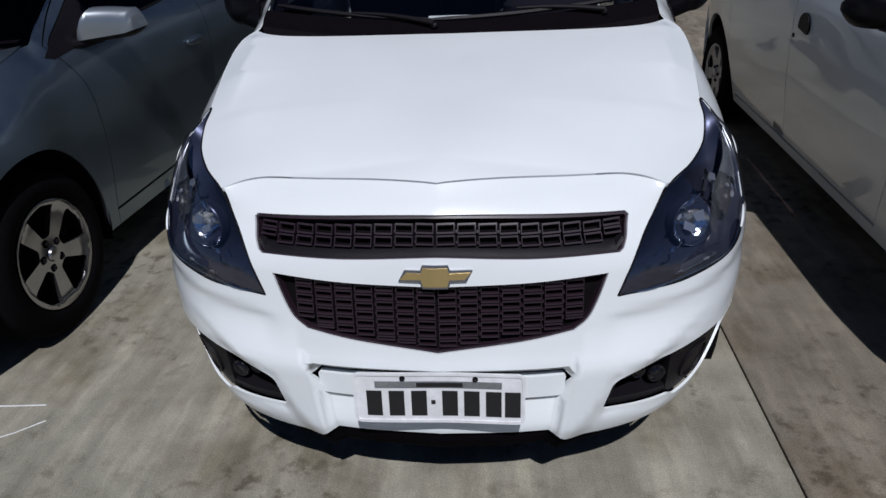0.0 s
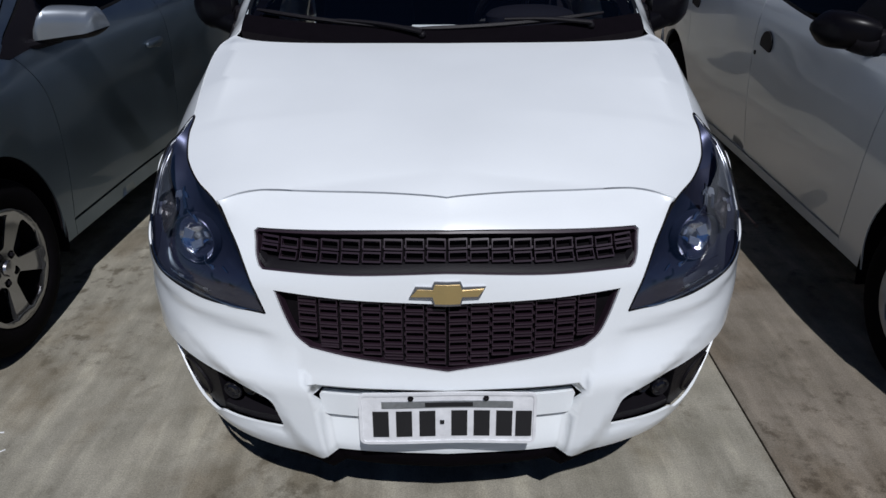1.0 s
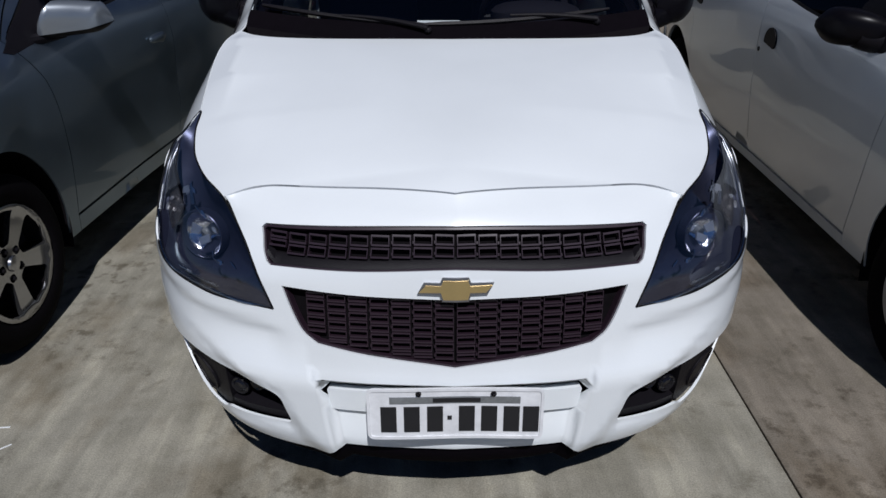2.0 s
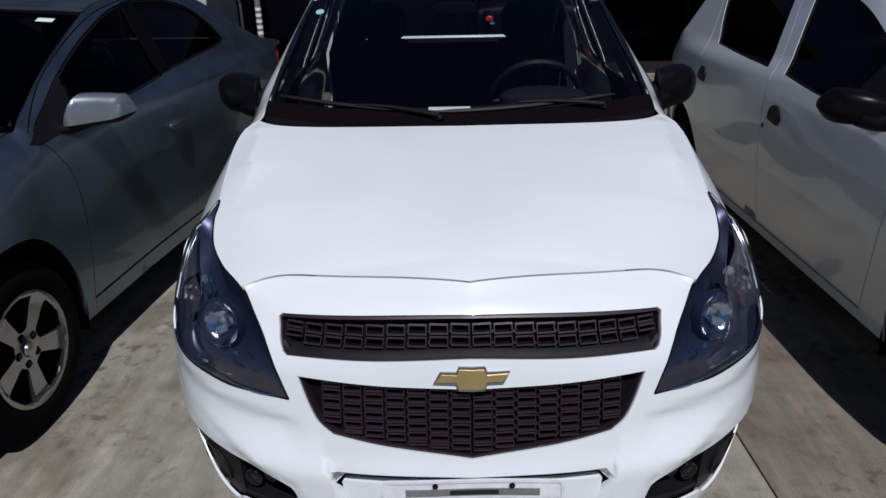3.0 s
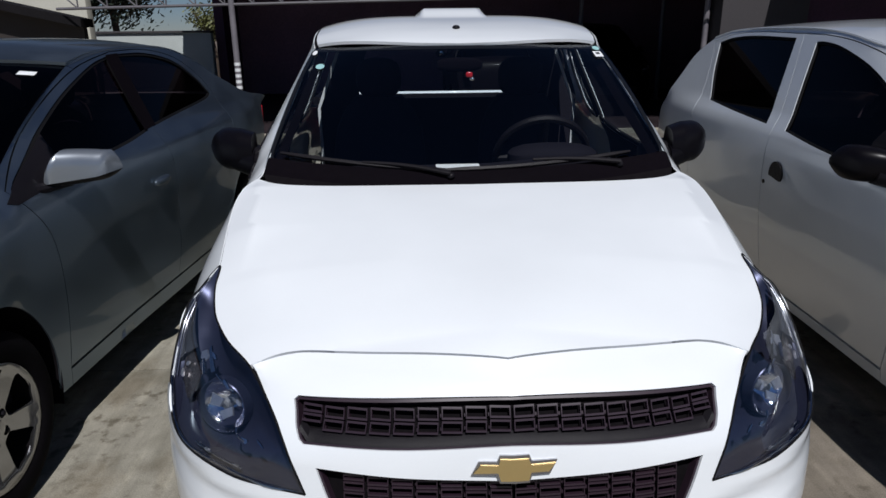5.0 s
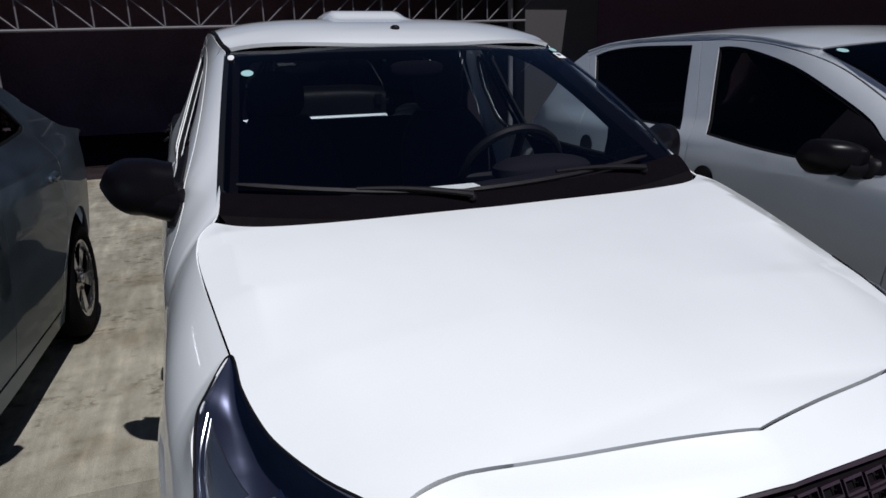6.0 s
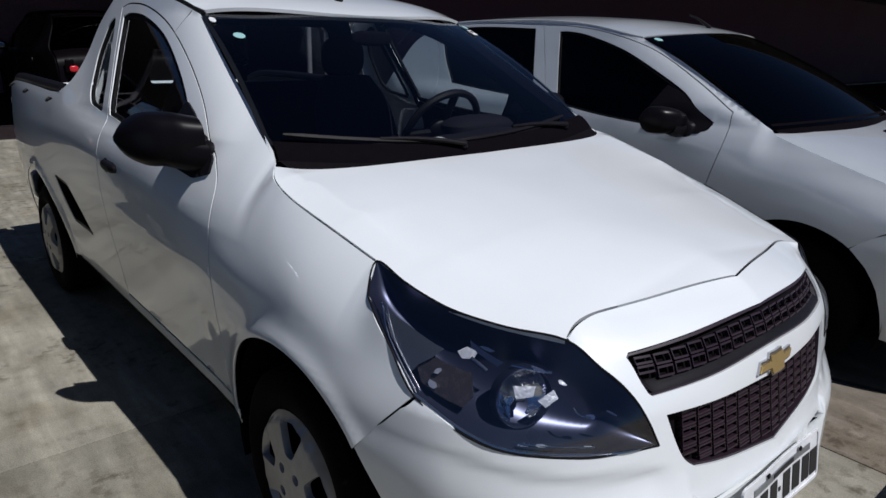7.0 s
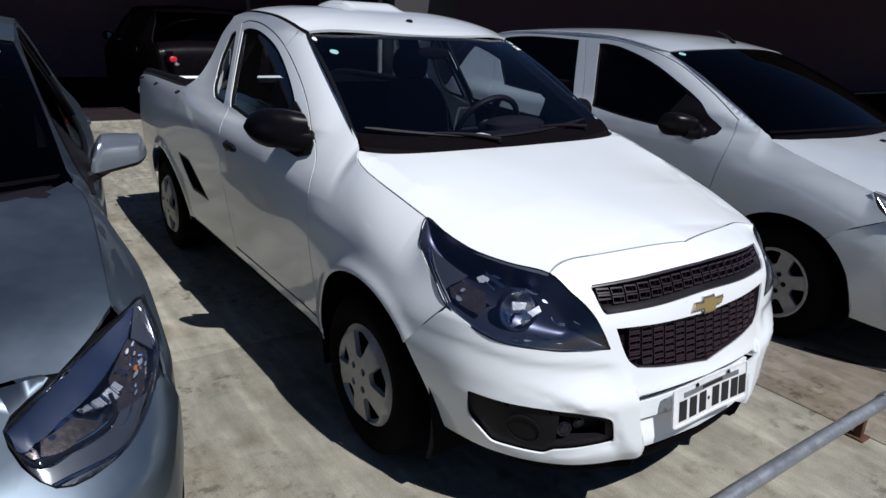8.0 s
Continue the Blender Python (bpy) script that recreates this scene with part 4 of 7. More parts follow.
# gold badge with chrome edge, a plain slanted cross
badge_out = np.array([1.33, 1.12]) * [(-0.064, -0.011), (-0.053, 0.014), (-0.026, 0.014), (-0.022, 0.026), (0.022, 0.026), (0.026, 0.014), (0.064, 0.014), (0.053, -0.011), (0.026, -0.011), (0.022, -0.026), (-0.022, -0.026), (-0.026, -0.011)]


def badge_lift(a, b):
    z = 0.714 + b * 0.92
    y = nose_y0(np.full(len(a), 0.714)) + 0.9 * nose_g(np.abs(a)) - 0.004 + 0.25 * b + 0.02 * np.abs(a)
    return np.stack([np.asarray(a, float), y - 0.004, z], 1)


badge = part("badge", flat(badge_out, [], badge_lift, (0, -1, 0), 0.010), DARKCHROME, truck, "gold badge with chrome edge")
part("badge_face", patch(inset(np.array(badge_out), 0.0070), [], lambda a, b: badge_lift(a, b) - np.array([0, 0.004, 0]), (0, -1, 0), 0.02, 0.005), GOLD, badge)

# number plate
plate_m = Matrix.Translation((0, -0.192, 0.417)) @ Matrix.Rotation(radians(-8), 4, "X")


def plate_shape(poly, depth, proud=0.0, holes=(), wave=True):
    def lift(a, b):
        return np.stack([np.asarray(a, float), (0.002 * np.sin(a * 19 + 1) if wave else 0 * a) - proud, np.asarray(b, float)], 1)
    return flat(np.array(poly, float), list(holes), lift, (0, -1, 0), depth, 0.03).moved(plate_m)


plate_edge = rounded([(-0.205, -0.068), (0.205, -0.068), (0.205, 0.068), (-0.205, 0.068)], 0.018)
plate = part("number_plate", plate_shape(plate_edge, 0.003), PLATE, truck, "grey number plate with black bars")
part("plate_rim", plate_shape(plate_edge, 0.004, 0.003, [inset(plate_edge, 0.007)]), PLATE, plate)


def plate_bar(x0, x1, z0, z1, mat=INK, proud=0.0025):
    part("plate_bar", plate_shape([(x0, z0), (x1, z0), (x1, z1), (x0, z1)], 0.0015, proud), mat, plate)


for i, x in enumerate((-0.155, -0.101, -0.047, 0.027, 0.079, 0.131, 0.176)):
    plate_bar(x - 0.0185, x + 0.0185, -0.048, 0.020)
plate_bar(-0.018, -0.008, -0.016, -0.006)
plate_bar(-0.152, 0.150, 0.029, 0.046, STEEL)
plate_bar(-0.052, 0.058, 0.032, 0.043, INK, 0.004)
for x in (-0.085, 0.088):
    screw = lathe([(0, 0.007), (0.003, 0.006), (0.004, 0.001)], 12).moved(plate_m @ Matrix.Translation((x, -0.004, 0.055)) @ Matrix.Rotation(radians(-90), 4, "Z"))
    part("plate_screw", screw, PLASTIC, plate)

# ---- headlamps ----
def along(curve, lift_fn, picks):
    q = np.array([curve[int(round(k * (len(curve) - 1)))] for k in picks])
    return [tuple(p) for p in lift_fn(q[:, 0], q[:, 1])]


LAMP_TOP = along(LAMP_INNER[::-1], nose_lift, (0, 0.25, 0.5, 0.75)) + along(HOOD_SIDE[:21], hood_lift, (0, 0.22, 0.42, 0.62, 0.82, 1.0))
LAMP_BASE = along(LAMP_LOW, nose_lift, (0, 0.25, 0.5, 0.75, 1.0)) + along(LAMP_REAR[::-1], truck_lift, (0, 0.25, 0.48, 0.68))
LAMP_BASE.append(LAMP_TOP[-1])


def lamp_skin(top, base, bulge, sink, n=6, m=9, part_of=(0.0, 1.0)):
    t, b = smooth(top, n), smooth(base, n)
    rows = []
    for i in range(len(t)):
        a = (t[i] + b[i]) / 2
        out = np.cross(t[min(i + 1, len(t) - 1)] - t[max(i - 1, 0)] + b[min(i + 1, len(t) - 1)] - b[max(i - 1, 0)], t[i] - b[i] + np.array([0, 0, 1e-4]))
        out /= max(np.linalg.norm(out), 1e-9)
        if out @ np.array([0.6, -0.8, 0.3]) < 0:
            out = -out
        width = np.linalg.norm(t[i] - b[i])
        rows.append([t[i] * (1 - k) + b[i] * k + out * (bulge * 4 * k * (1 - k) * min(1, width / 0.15) - sink * min(1, width / 0.06)) for k in np.linspace(part_of[0], part_of[1], m)])
    return skin(rows)


def lamp_grid(top, base, n=10):
    """A function of (u, k, depth): u runs from the inner corner to the rear tip, k from the upper to the lower edge, depth goes inwards."""
    t, b = smooth(top, n), smooth(base, n)

    def at(u, k, depth):
        i = np.clip(u, 0, 1) * (len(t) - 1)
        j = int(min(i, len(t) - 2))
        f = i - j
        p, q = t[j] * (1 - f) + t[j + 1] * f, b[j] * (1 - f) + b[j + 1] * f
        out = np.cross(t[j + 1] - t[j] + b[j + 1] - b[j], p - q + np.array([0, 0, 1e-4]))
        out /= max(np.linalg.norm(out), 1e-9)
        if out @ np.array([0.6, -0.8, 0.3]) < 0:
            out = -out
        return p * (1 - k) + q * k + out * (0.013 * 4 * k * (1 - k) * min(1, np.linalg.norm(p - q) / 0.15) - depth)
    return at


def facet(at, u0, u1, k0, k1, depth, slope=0.0, tilt=0.0, thick=0.008, n=6, m=5):
    """A curved plate inside a lamp; slope: how far k shifts from u0 to u1; tilt: how much deeper the lower edge lies."""
    def grid(extra):
        return [[at(u0 + (u1 - u0) * i / n, k0 + (k1 - k0) * j / m + slope * i / n, depth + tilt * j / m + extra) for j in range(m + 1)] for i in range(n + 1)]
    front, back = np.array(grid(0.0)), np.array(grid(thick))
    ring_ = [(i, 0) for i in range(n + 1)] + [(n, j) for j in range(1, m + 1)] + [(i, m) for i in range(n - 1, -1, -1)] + [(0, j) for j in range(m - 1, 0, -1)]
    edge = skin([[front[q] for q in ring_], [back[q] for q in ring_]], False, True)
    return joined(skin(front), edge)


def headlamp(parent, side, top, base, bowls, label, dark=True, frame_mat=None):
    lens = lamp_skin(top, base, 0.013, 0.0)
    def put(s):
        return s if side > 0 else s.mirrored()
    lamp = part("headlight", put(lens), LENS, parent, label)
    lamp.visible_shadow = False
    part("lamp_housing", put(lamp_skin(top, base, -0.075, 0.003)), LAMPDARK if dark else LAMPGREY, lamp)
    if frame_mat:
        mid = np.mean(np.array(list(top) + list(base)), 0)

        def grown(points):
            return [tuple(np.array(q) + 0.018 * (np.array(q) - mid) / np.linalg.norm(np.array(q) - mid)) for q in points]
        part("lamp_frame", put(lamp_skin(grown(top), grown(base), -0.11, 0.012)), frame_mat, lamp)
    at = lamp_grid(top, base)

    def piece(name, shape, mat, label_=""):
        part(name, put(shape), mat, lamp, label_)

    def panel(name, mat, poly, depth, label_=""):
        piece(name, patch(np.array(poly), [], lambda u, k: np.array([at(a, b, depth) for a, b in zip(u, k)]), (0.6, -0.8, 0.3), 0.035, 0.004), mat, label_)

    def wire(name, mat, ends, depth, r, label_=""):
        piece(name, tube(smooth([at(u, k, depth) for u, k in ends], 5), r, 8), mat, label_)

    rnd = random.Random(4)

    def glint(name, mat, u, k, size, depth=0.014, label_=""):
        """A small angular chip of reflector, the bright ones set in as glints; size: its half length along and across
        the lamp.
        """
        turn = [math.radians(a + rnd.uniform(-16, 16)) for a in (25, 80, 150, 205, 265, 330)]
        panel(name, mat, [(u + size[0] / 0.62 * math.cos(a) * rnd.uniform(0.6, 1.0), k + size[1] / 0.20 * math.sin(a) * rnd.uniform(0.6, 1.0)) for a in turn], depth + rnd.uniform(-0.002, 0.002), label_)
    if not dark:
        panel("lamp_brow", LAMPBROW, [(0.03, 0.10), (0.10, 0.04), (0.50, 0.03), (0.80, 0.03), (0.95, 0.06), (0.85, 0.22), (0.72, 0.33), (0.515, 0.35), (0.28, 0.38), (0.16, 0.52), (0.07, 0.85)], 0.008, "mirror-bright upper trim")
        panel("lamp_tip", LAMPSKIRT, [(0.72, 0.40), (0.86, 0.26), (0.96, 0.12), (0.96, 0.90), (0.74, 0.88)], 0.012, "satin grey inner tip")
        panel("signal_reflector", LAMPBROWN, [(0.53, 0.42), (0.72, 0.35), (0.73, 0.80), (0.60, 0.92), (0.52, 0.84), (0.475, 0.70)], 0.024, "smoked turn signal reflector")
        panel("lamp_skirt", LAMPSKIRT, [(0.09, 0.90), (0.28, 0.71), (0.42, 0.745), (0.475, 0.72), (0.56, 0.88), (0.60, 0.97), (0.12, 0.975)], 0.012, "satin lower trim")
        panel("lamp_floor", LAMPBROWN, [(0.19, 0.47), (0.33, 0.41), (0.40, 0.60), (0.42, 0.69), (0.28, 0.655), (0.18, 0.66)], 0.014, "smoked inner floor")
        # ribbed chrome reflector
        for i in range(11):
            u = 0.352 + 0.0155 * i
            low = min(0.43 + 0.022 * i, 0.66) - 0.03 * max(0, i - 8)
            high = 0.385 + 0.009 * i
            piece("reflector_rib", facet(at, u, u + 0.0145, high, low, 0.016 if i % 2 else 0.010, 0.01, -0.008, 0.006, 2, 4), REFLECTROUGH if i % 3 else LAMPBROW, "ribbed chrome reflector")
        for u, k, big in ((0.125, 0.64, 0.026), (0.222, 0.52, 0.022)):
            glint("small_reflector", LAMPBROWN, u, k, (big * 1.3, big * 0.9), 0.016, "small smoked bowl")
            # Bright chip shaped as the glint in the small bowl.
            glint("bowl_glint", REFLECTOR, u + 0.012, k - 0.03, (0.014, 0.006), 0.008)
        # Scattered bright chips draw the glints of the turn signal.
        for i in range(26):
            u, k = 0.545 + 0.16 * rnd.random(), 0.42 + 0.38 * rnd.random()
            e = 0.004 + 0.005 * rnd.random()
            glint("signal_glint", (REFLECTOR, REFLECTROUGH, LAMPBROW)[i % 3], u, k, (e * 1.5, e * 0.7), 0.014)
        glint("signal_bulb", AMBER, 0.62, 0.65, (0.009, 0.008), 0.010, "amber indicator bulb")
        wire("lamp_divider", SEAL, [(0.07, 0.95), (0.17, 0.79), (0.28, 0.68), (0.42, 0.71), (0.462, 0.64), (0.478, 0.52)], 0.006, 0.0045, "black divider")
        wire("lamp_bead", CHROME, [(0.30, 0.648), (0.36, 0.662), (0.415, 0.672)], 0.006, 0.003)
        # Thin bright rod set in as a glint line on the skirt.
        wire("lamp_bead", LAMPBROW, [(0.515, 0.80), (0.49, 0.83), (0.455, 0.84)], 0.008, 0.003)
        # Pale rod laid along the lens edge for its rim light.
        wire("lens_rim", DARKCHROME, [(0.20, 0.985), (0.45, 0.985), (0.70, 0.985), (0.95, 0.97)], 0.001, 0.004, "pale lens rim")
    else:
        # outer reflector with its bright edge, smoked side bowl, fins and trims round the bowl
        panel("side_reflector", LAMPSKIRT, [(0.775, 0.79), (0.70, 0.63), (0.60, 0.50), (0.600, 0.66), (0.605, 0.80), (0.600, 0.93), (0.69, 0.93)], 0.012, "satin grey outer reflector")
        wire("side_edge", LAMPBROW, [(0.795, 0.80), (0.69, 0.955), (0.555, 0.975)], 0.006, 0.0022, "bright edge strip")
        wire("side_edge", LAMPBROW, [(0.780, 0.76), (0.68, 0.905), (0.56, 0.930)], 0.010, 0.0014)
        glint("side_bowl", LAMPBROWN, 0.545, 0.74, (0.052, 0.044), 0.020, "smoked side bowl")
        # Two bright chips give the side bowl its glints.
        glint("bulb", REFLECTROUGH, 0.570, 0.70, (0.005, 0.010), 0.012)
        glint("bulb", REFLECTROUGH, 0.555, 0.82, (0.009, 0.009), 0.012)
        panel("chrome_fin", DARKCHROME, [(0.585, 0.27), (0.570, 0.33), (0.502, 0.40), (0.499, 0.35)], 0.016, "slanted chrome fin")
        # Chip set in as the white glint on the fin.
        glint("fin_glint", LAMPBROW, 0.545, 0.28, (0.012, 0.006), 0.014)
        glint("chrome_facet", REFLECTROUGH, 0.563, 0.39, (0.014, 0.016), 0.016)
        wire("chrome_fin", DARKCHROME, [(0.550, 0.42), (0.530, 0.44), (0.508, 0.47)], 0.014, 0.0045)
        wire("chrome_arc", CHROME, [(0.485, 0.35), (0.455, 0.33), (0.435, 0.31), (0.412, 0.27)], 0.014, 0.0024, "thin chrome arc")
        glint("chrome_facet", LAMPBROW, 0.437, 0.30, (0.018, 0.005), 0.008)
        panel("bowl_shade", REFLECTROUGH, [(0.452, 0.50), (0.414, 0.42), (0.400, 0.50), (0.425, 0.58)], 0.022, "bright upper reflector")
        panel("chrome_facet", REFLECTROUGH, [(0.376, 0.37), (0.352, 0.41), (0.358, 0.53), (0.385, 0.51)], 0.018)
        glint("chrome_facet", REFLECTROUGH, 0.375, 0.29, (0.010, 0.005), 0.014)
        wire("chrome_arc", DARKCHROME, [(0.312, 0.43), (0.290, 0.48), (0.265, 0.47)], 0.010, 0.0022)
        glint("bulb", LAMPBROW, 0.265, 0.46, (0.009, 0.007), 0.009)
        glint("chrome_facet", DARKCHROME, 0.230, 0.33, (0.012, 0.004), 0.010)
        wire("chrome_strip", DARKCHROME, [(0.345, 0.905), (0.28, 0.87), (0.210, 0.83)], 0.010, 0.003)
        for u, k in ((0.305, 0.88), (0.222, 0.835), (0.335, 0.90)):
            glint("chrome_facet", REFLECTROUGH, u, k, (0.010, 0.004), 0.008)
        wire("lens_rim", DARKCHROME, [(0.02, 0.975), (0.15, 0.975), (0.33, 0.975), (0.45, 0.975), (0.56, 0.985)], 0.003, 0.0042, "pale lens rim")
    edge = smooth(list(top) + list(base)[::-1][1:], 5)
    part("lamp_seal", put(tube(edge, 0.0024 if dark else 0.002, 6, False)), SEAL, lamp)
    for (c, r, aim, kind) in bowls:
        prof = [(0.0, r), (-0.004, r * 1.06), (-0.012, r * 1.02), (-r * 0.35, r * 0.85), (-r * 0.62, r * 0.55), (-r * 0.72, 0.012)]
        q = Vector(aim).to_track_quat("X", "Z").to_matrix().to_4x4()
        c = np.array(c) + 0.012 * np.array(aim)
        part("reflector", put(lathe(prof, 32).moved(Matrix.Translation(c) @ q)), REFLECTOR, lamp, "chrome reflector bowl")
        if kind == "main":
            rim = lathe([(-0.012, r * 1.00), (0.004, r * 1.03), (0.008, r * 1.05), (0.006, r * 1.08), (-0.020, r * 1.10)], 36)
            part("lamp_bezel", put(rim.moved(Matrix.Translation(c) @ q)), LAMPDARK, lamp, "smoked bezel")
            part("bulb", put(lathe([(-r * 0.7, 0.013), (-r * 0.2, 0.013), (-r * 0.1, 0.010), (-r * 0.08, 0.001)], 14).moved(Matrix.Translation(c) @ q)), STEEL, lamp, "bulb cap")
        if kind == "amber":
            part("bulb", put(ball(np.array(c) - 0.012 * np.array(aim), (0.010, 0.010, 0.010))), AMBER, lamp, "amber indicator bulb")
    return lamp


TRUCK_BOWLS = [((0.618, 0.115, 0.735), 0.058, (0.35, -0.9, 0.12), "main")]
for side in (1, -1):
    headlamp(truck, side, LAMP_TOP, LAMP_BASE, TRUCK_BOWLS, "dark smoked headlight with chrome bowl")

# ---- windscreen, roof and cab ----
def screen_lift(bottom, top, sag):
    """Glass between a bottom curve and a top curve (each: half width, y in the middle, y at the corner, z middle, z corner)."""
    def lift(a, b):
        a, b = np.asarray(a, float), np.asarray(b, float)
        k2 = a * a
        lo = np.stack([bottom[0] * a, bottom[1] + (bottom[2] - bottom[1]) * k2, bottom[3] + (bottom[4] - bottom[3]) * k2], 1)
        hi = np.stack([top[0] * a, top[1] + (top[2] - top[1]) * k2, top[3] + (top[4] - top[3]) * k2], 1)
        p = lo + (hi - lo) * b[:, None]
        p += np.array([0, -0.5, 0.8]) * (sag * 4 * b * (1 - b))[:, None]
        return p
    return lift


SCREEN = screen_lift((0.690, 0.885, 0.985, 1.050, 1.088), (0.590, 1.520, 1.652, 1.474, 1.462), 0.030)
UNIT = np.array([(-1, 0), (1, 0), (1, 1), (-1, 1)], float)
screen = part("windscreen", patch(UNIT, [], SCREEN, (0, -1, 1), 0.06, 0, sink=0.004), GLASS, truck, "tinted windscreen with stickers")
screen.visible_shadow = False
part("screen_seal", patch(UNIT, [rounded([(-0.980, 0.075), (0.980, 0.075), (0.976, 0.965), (-0.976, 0.965)], 0.05)], SCREEN, (0, -1, 1), 0.04, 0.004, sink=0.008), SEAL, truck)


def on_screen(a, b, lift_fn, up=0.003):
    p = lift_fn(np.array([a, a + 1e-3, a]), np.array([b, b, b + 1e-3]))
    n = np.cross(p[1] - p[0], p[2] - p[0])
    n /= np.linalg.norm(n)
    if n[1] > 0:
        n = -n
    return p[0] + n * up


def sticker(parent, lift_fn, a, b, wa, wb, mat, label, round_it=False):
    poly = arc(a, b, 1, 0, 340, 18) if round_it else np.array([(a - wa, b - wb), (a + wa, b - wb), (a + wa, b + wb), (a - wa, b + wb)])
    if round_it:
        poly = np.stack([a + (poly[:, 0] - a) * wa, b + (poly[:, 1] - b) * wb], 1)
    return part("sticker", patch(poly, [], lift_fn, (0, -1, 1), 0.03, 0.0008, sink=-0.0015), mat, parent, label)


sticker(screen, SCREEN, -0.962, 0.925, 0.016, 0.026, PAPER, "small white sticker", True)
sticker(screen, SCREEN, -0.885, 0.775, 0.028, 0.026, TEAL, "pale teal round sticker", True)
sticker(screen, SCREEN, 0.945, 0.945, 0.026, 0.024, TEAL, "pale teal round sticker", True)
sticker(screen, SCREEN, 0.930, 0.875, 0.030, 0.030, PAPER, "white square sticker")
plate_bar_a = sticker(screen, SCREEN, 0.930, 0.882, 0.014, 0.010, INK, "dark printed bar")
plate_bar_a.location = (0, -0.0008, 0.0008)

# cowl panel and wipers
cowl_rows = []
for b in (-0.02, 0.02, 0.05, 0.075):
    q = SCREEN(np.linspace(-0.985, 0.985, 31), np.full(31, b))
    q += np.array([0, -0.004, 0.004 + 0.006 * (b > 0) * (b < 0.06)])
    cowl_rows.append(q)
part("cowl", skin(cowl_rows), MATTE, truck, "black plastic cowl below the windscreen")
gap_rows = [hood_lift(np.linspace(-0.66, 0.66, 31), 0.862 + 0.06 * (np.linspace(-0.66, 0.66, 31) / 0.66) ** 4) - np.array([0, 0.006, 0.012]), cowl_rows[0]]
part("cowl", skin(gap_rows), INNER, truck)


def wiper(a0, b0, a1, b1, bend):
    arm = [on_screen(a0 + (a1 - a0) * k, b0 + (b1 - b0) * k + bend * math.sin(math.pi * k), SCREEN, 0.028 - 0.012 * k) for k in np.linspace(0, 1, 10)]
    w = part("wiper", tube(arm, np.linspace(0.009, 0.005, 10), 8), PLASTIC, truck, "black wiper arm and blade")
    part("wiper_pivot", ball(on_screen(a0, b0, SCREEN, 0.014), (0.014, 0.014, 0.012)), PLASTIC, w)
    return w


def blade(w, a0, b0, a1, b1):
    pts = [on_screen(a0 + (a1 - a0) * k, b0 + (b1 - b0) * k, SCREEN, 0.010) for k in np.linspace(0, 1, 12)]
    part("wiper_blade", tube(pts, [0.005] + [0.0085] * 10 + [0.005], 6), PLASTIC, w)


w1 = wiper(-0.10, 0.035, -0.52, 0.090, 0.015)
blade(w1, -0.93, 0.105, -0.10, 0.068)
w2 = wiper(0.72, 0.035, 0.30, 0.105, 0.015)
blade(w2, -0.12, 0.070, 0.80, 0.100)

roof_mid = line([1.50, 1.60, 1.724, 1.90, 2.10, 2.30, 2.53], [1.466, 1.499, 1.531, 1.564, 1.586, 1.590, 1.562])
roof_edge = line([1.50, 1.655, 1.80, 2.00, 2.30, 2.53], [1.43, 1.462, 1.504, 1.534, 1.545, 1.515])


def roof_lift(x, y):
    k = np.clip(np.abs(x) / 0.605, 0, 1.1)
    z = roof_mid(y) + (roof_edge(y) - roof_mid(y)) * k ** 4.2
    hump = np.clip((0.162 - np.abs(x)) / 0.026, 0, 1) * np.clip((y - 1.97) / 0.20, 0, 1) * np.clip((2.52 - y) / 0.06, 0, 1)
    return np.stack([x, y, z + 0.034 * hump * hump * (3 - 2 * hump)], 1)


ROOF_FRONT = smooth([(0, 1.522), (0.20, 1.537), (0.40, 1.580), (0.575, 1.650)], 5)
roof_outline = sym(loop(ROOF_FRONT, smooth([(0.575, 1.650), (0.598, 1.80), (0.600, 2.00), (0.596, 2.30), (0.592, 2.50)], 4), smooth([(0.592, 2.50), (0.40, 2.525), (0.0, 2.53)], 4)))
roof = part("roof", patch(inset(roof_outline, 0.004), [], roof_lift, (0, 0, 1), 0.022, 0.012), WHITE, truck, "white roof with a raised centre hump")
ditch = [np.array([float(truck_side(y, z)[0]) - 0.014, y, z - 0.001]) for y, z in DRIP]
both("roof_strip", tube(ditch, 0.008, 8), SEAL, truck, "black roof strip")
part("antenna_base", ball((0, 1.724, 1.534), (0.016, 0.022, 0.010)), PLASTIC, truck)
# headliner, back wall of the cab
part("headliner", patch(inset(roof_outline, 0.01), [], roof_lift, (0, 0, 1), 0.08, 0, sink=0.03), FABRIC, truck)


def back_lift(a, z):
    return np.stack([np.asarray(a, float), 2.56 + 0.12 * (1.5 - z) ** 1.0 - 0.02 * np.asarray(a) ** 2, np.asarray(z, float)], 1)


back_window = rounded([(-0.50, 1.16), (0.50, 1.16), (0.44, 1.44), (-0.44, 1.44)], 0.05)
part("cab_back", flat(loop([(-0.72, 0.40), (0.72, 0.40), (0.72, 1.12), (0.57, 1.49), (-0.57, 1.49), (-0.72, 1.12)]), [back_window], back_lift, (0, 1, 0), 0.03), WHITE, truck)
rear_pane = part("rear_window", patch(back_window, [], back_lift, (0, 1, 0), 0.08, 0), GLASS, truck, "tinted rear cab window")
rear_pane.visible_shadow = False
part("cab_lining", flat(loop([(-0.70, 0.42), (0.70, 0.42), (0.70, 1.12), (0.555, 1.47), (-0.555, 1.47), (-0.70, 1.12)]), [inset(back_window, 0.006)], lambda a, z: back_lift(a, z) - np.array([0, 0.042, 0]), (0, 1, 0), 0.012), FABRIC, truck)
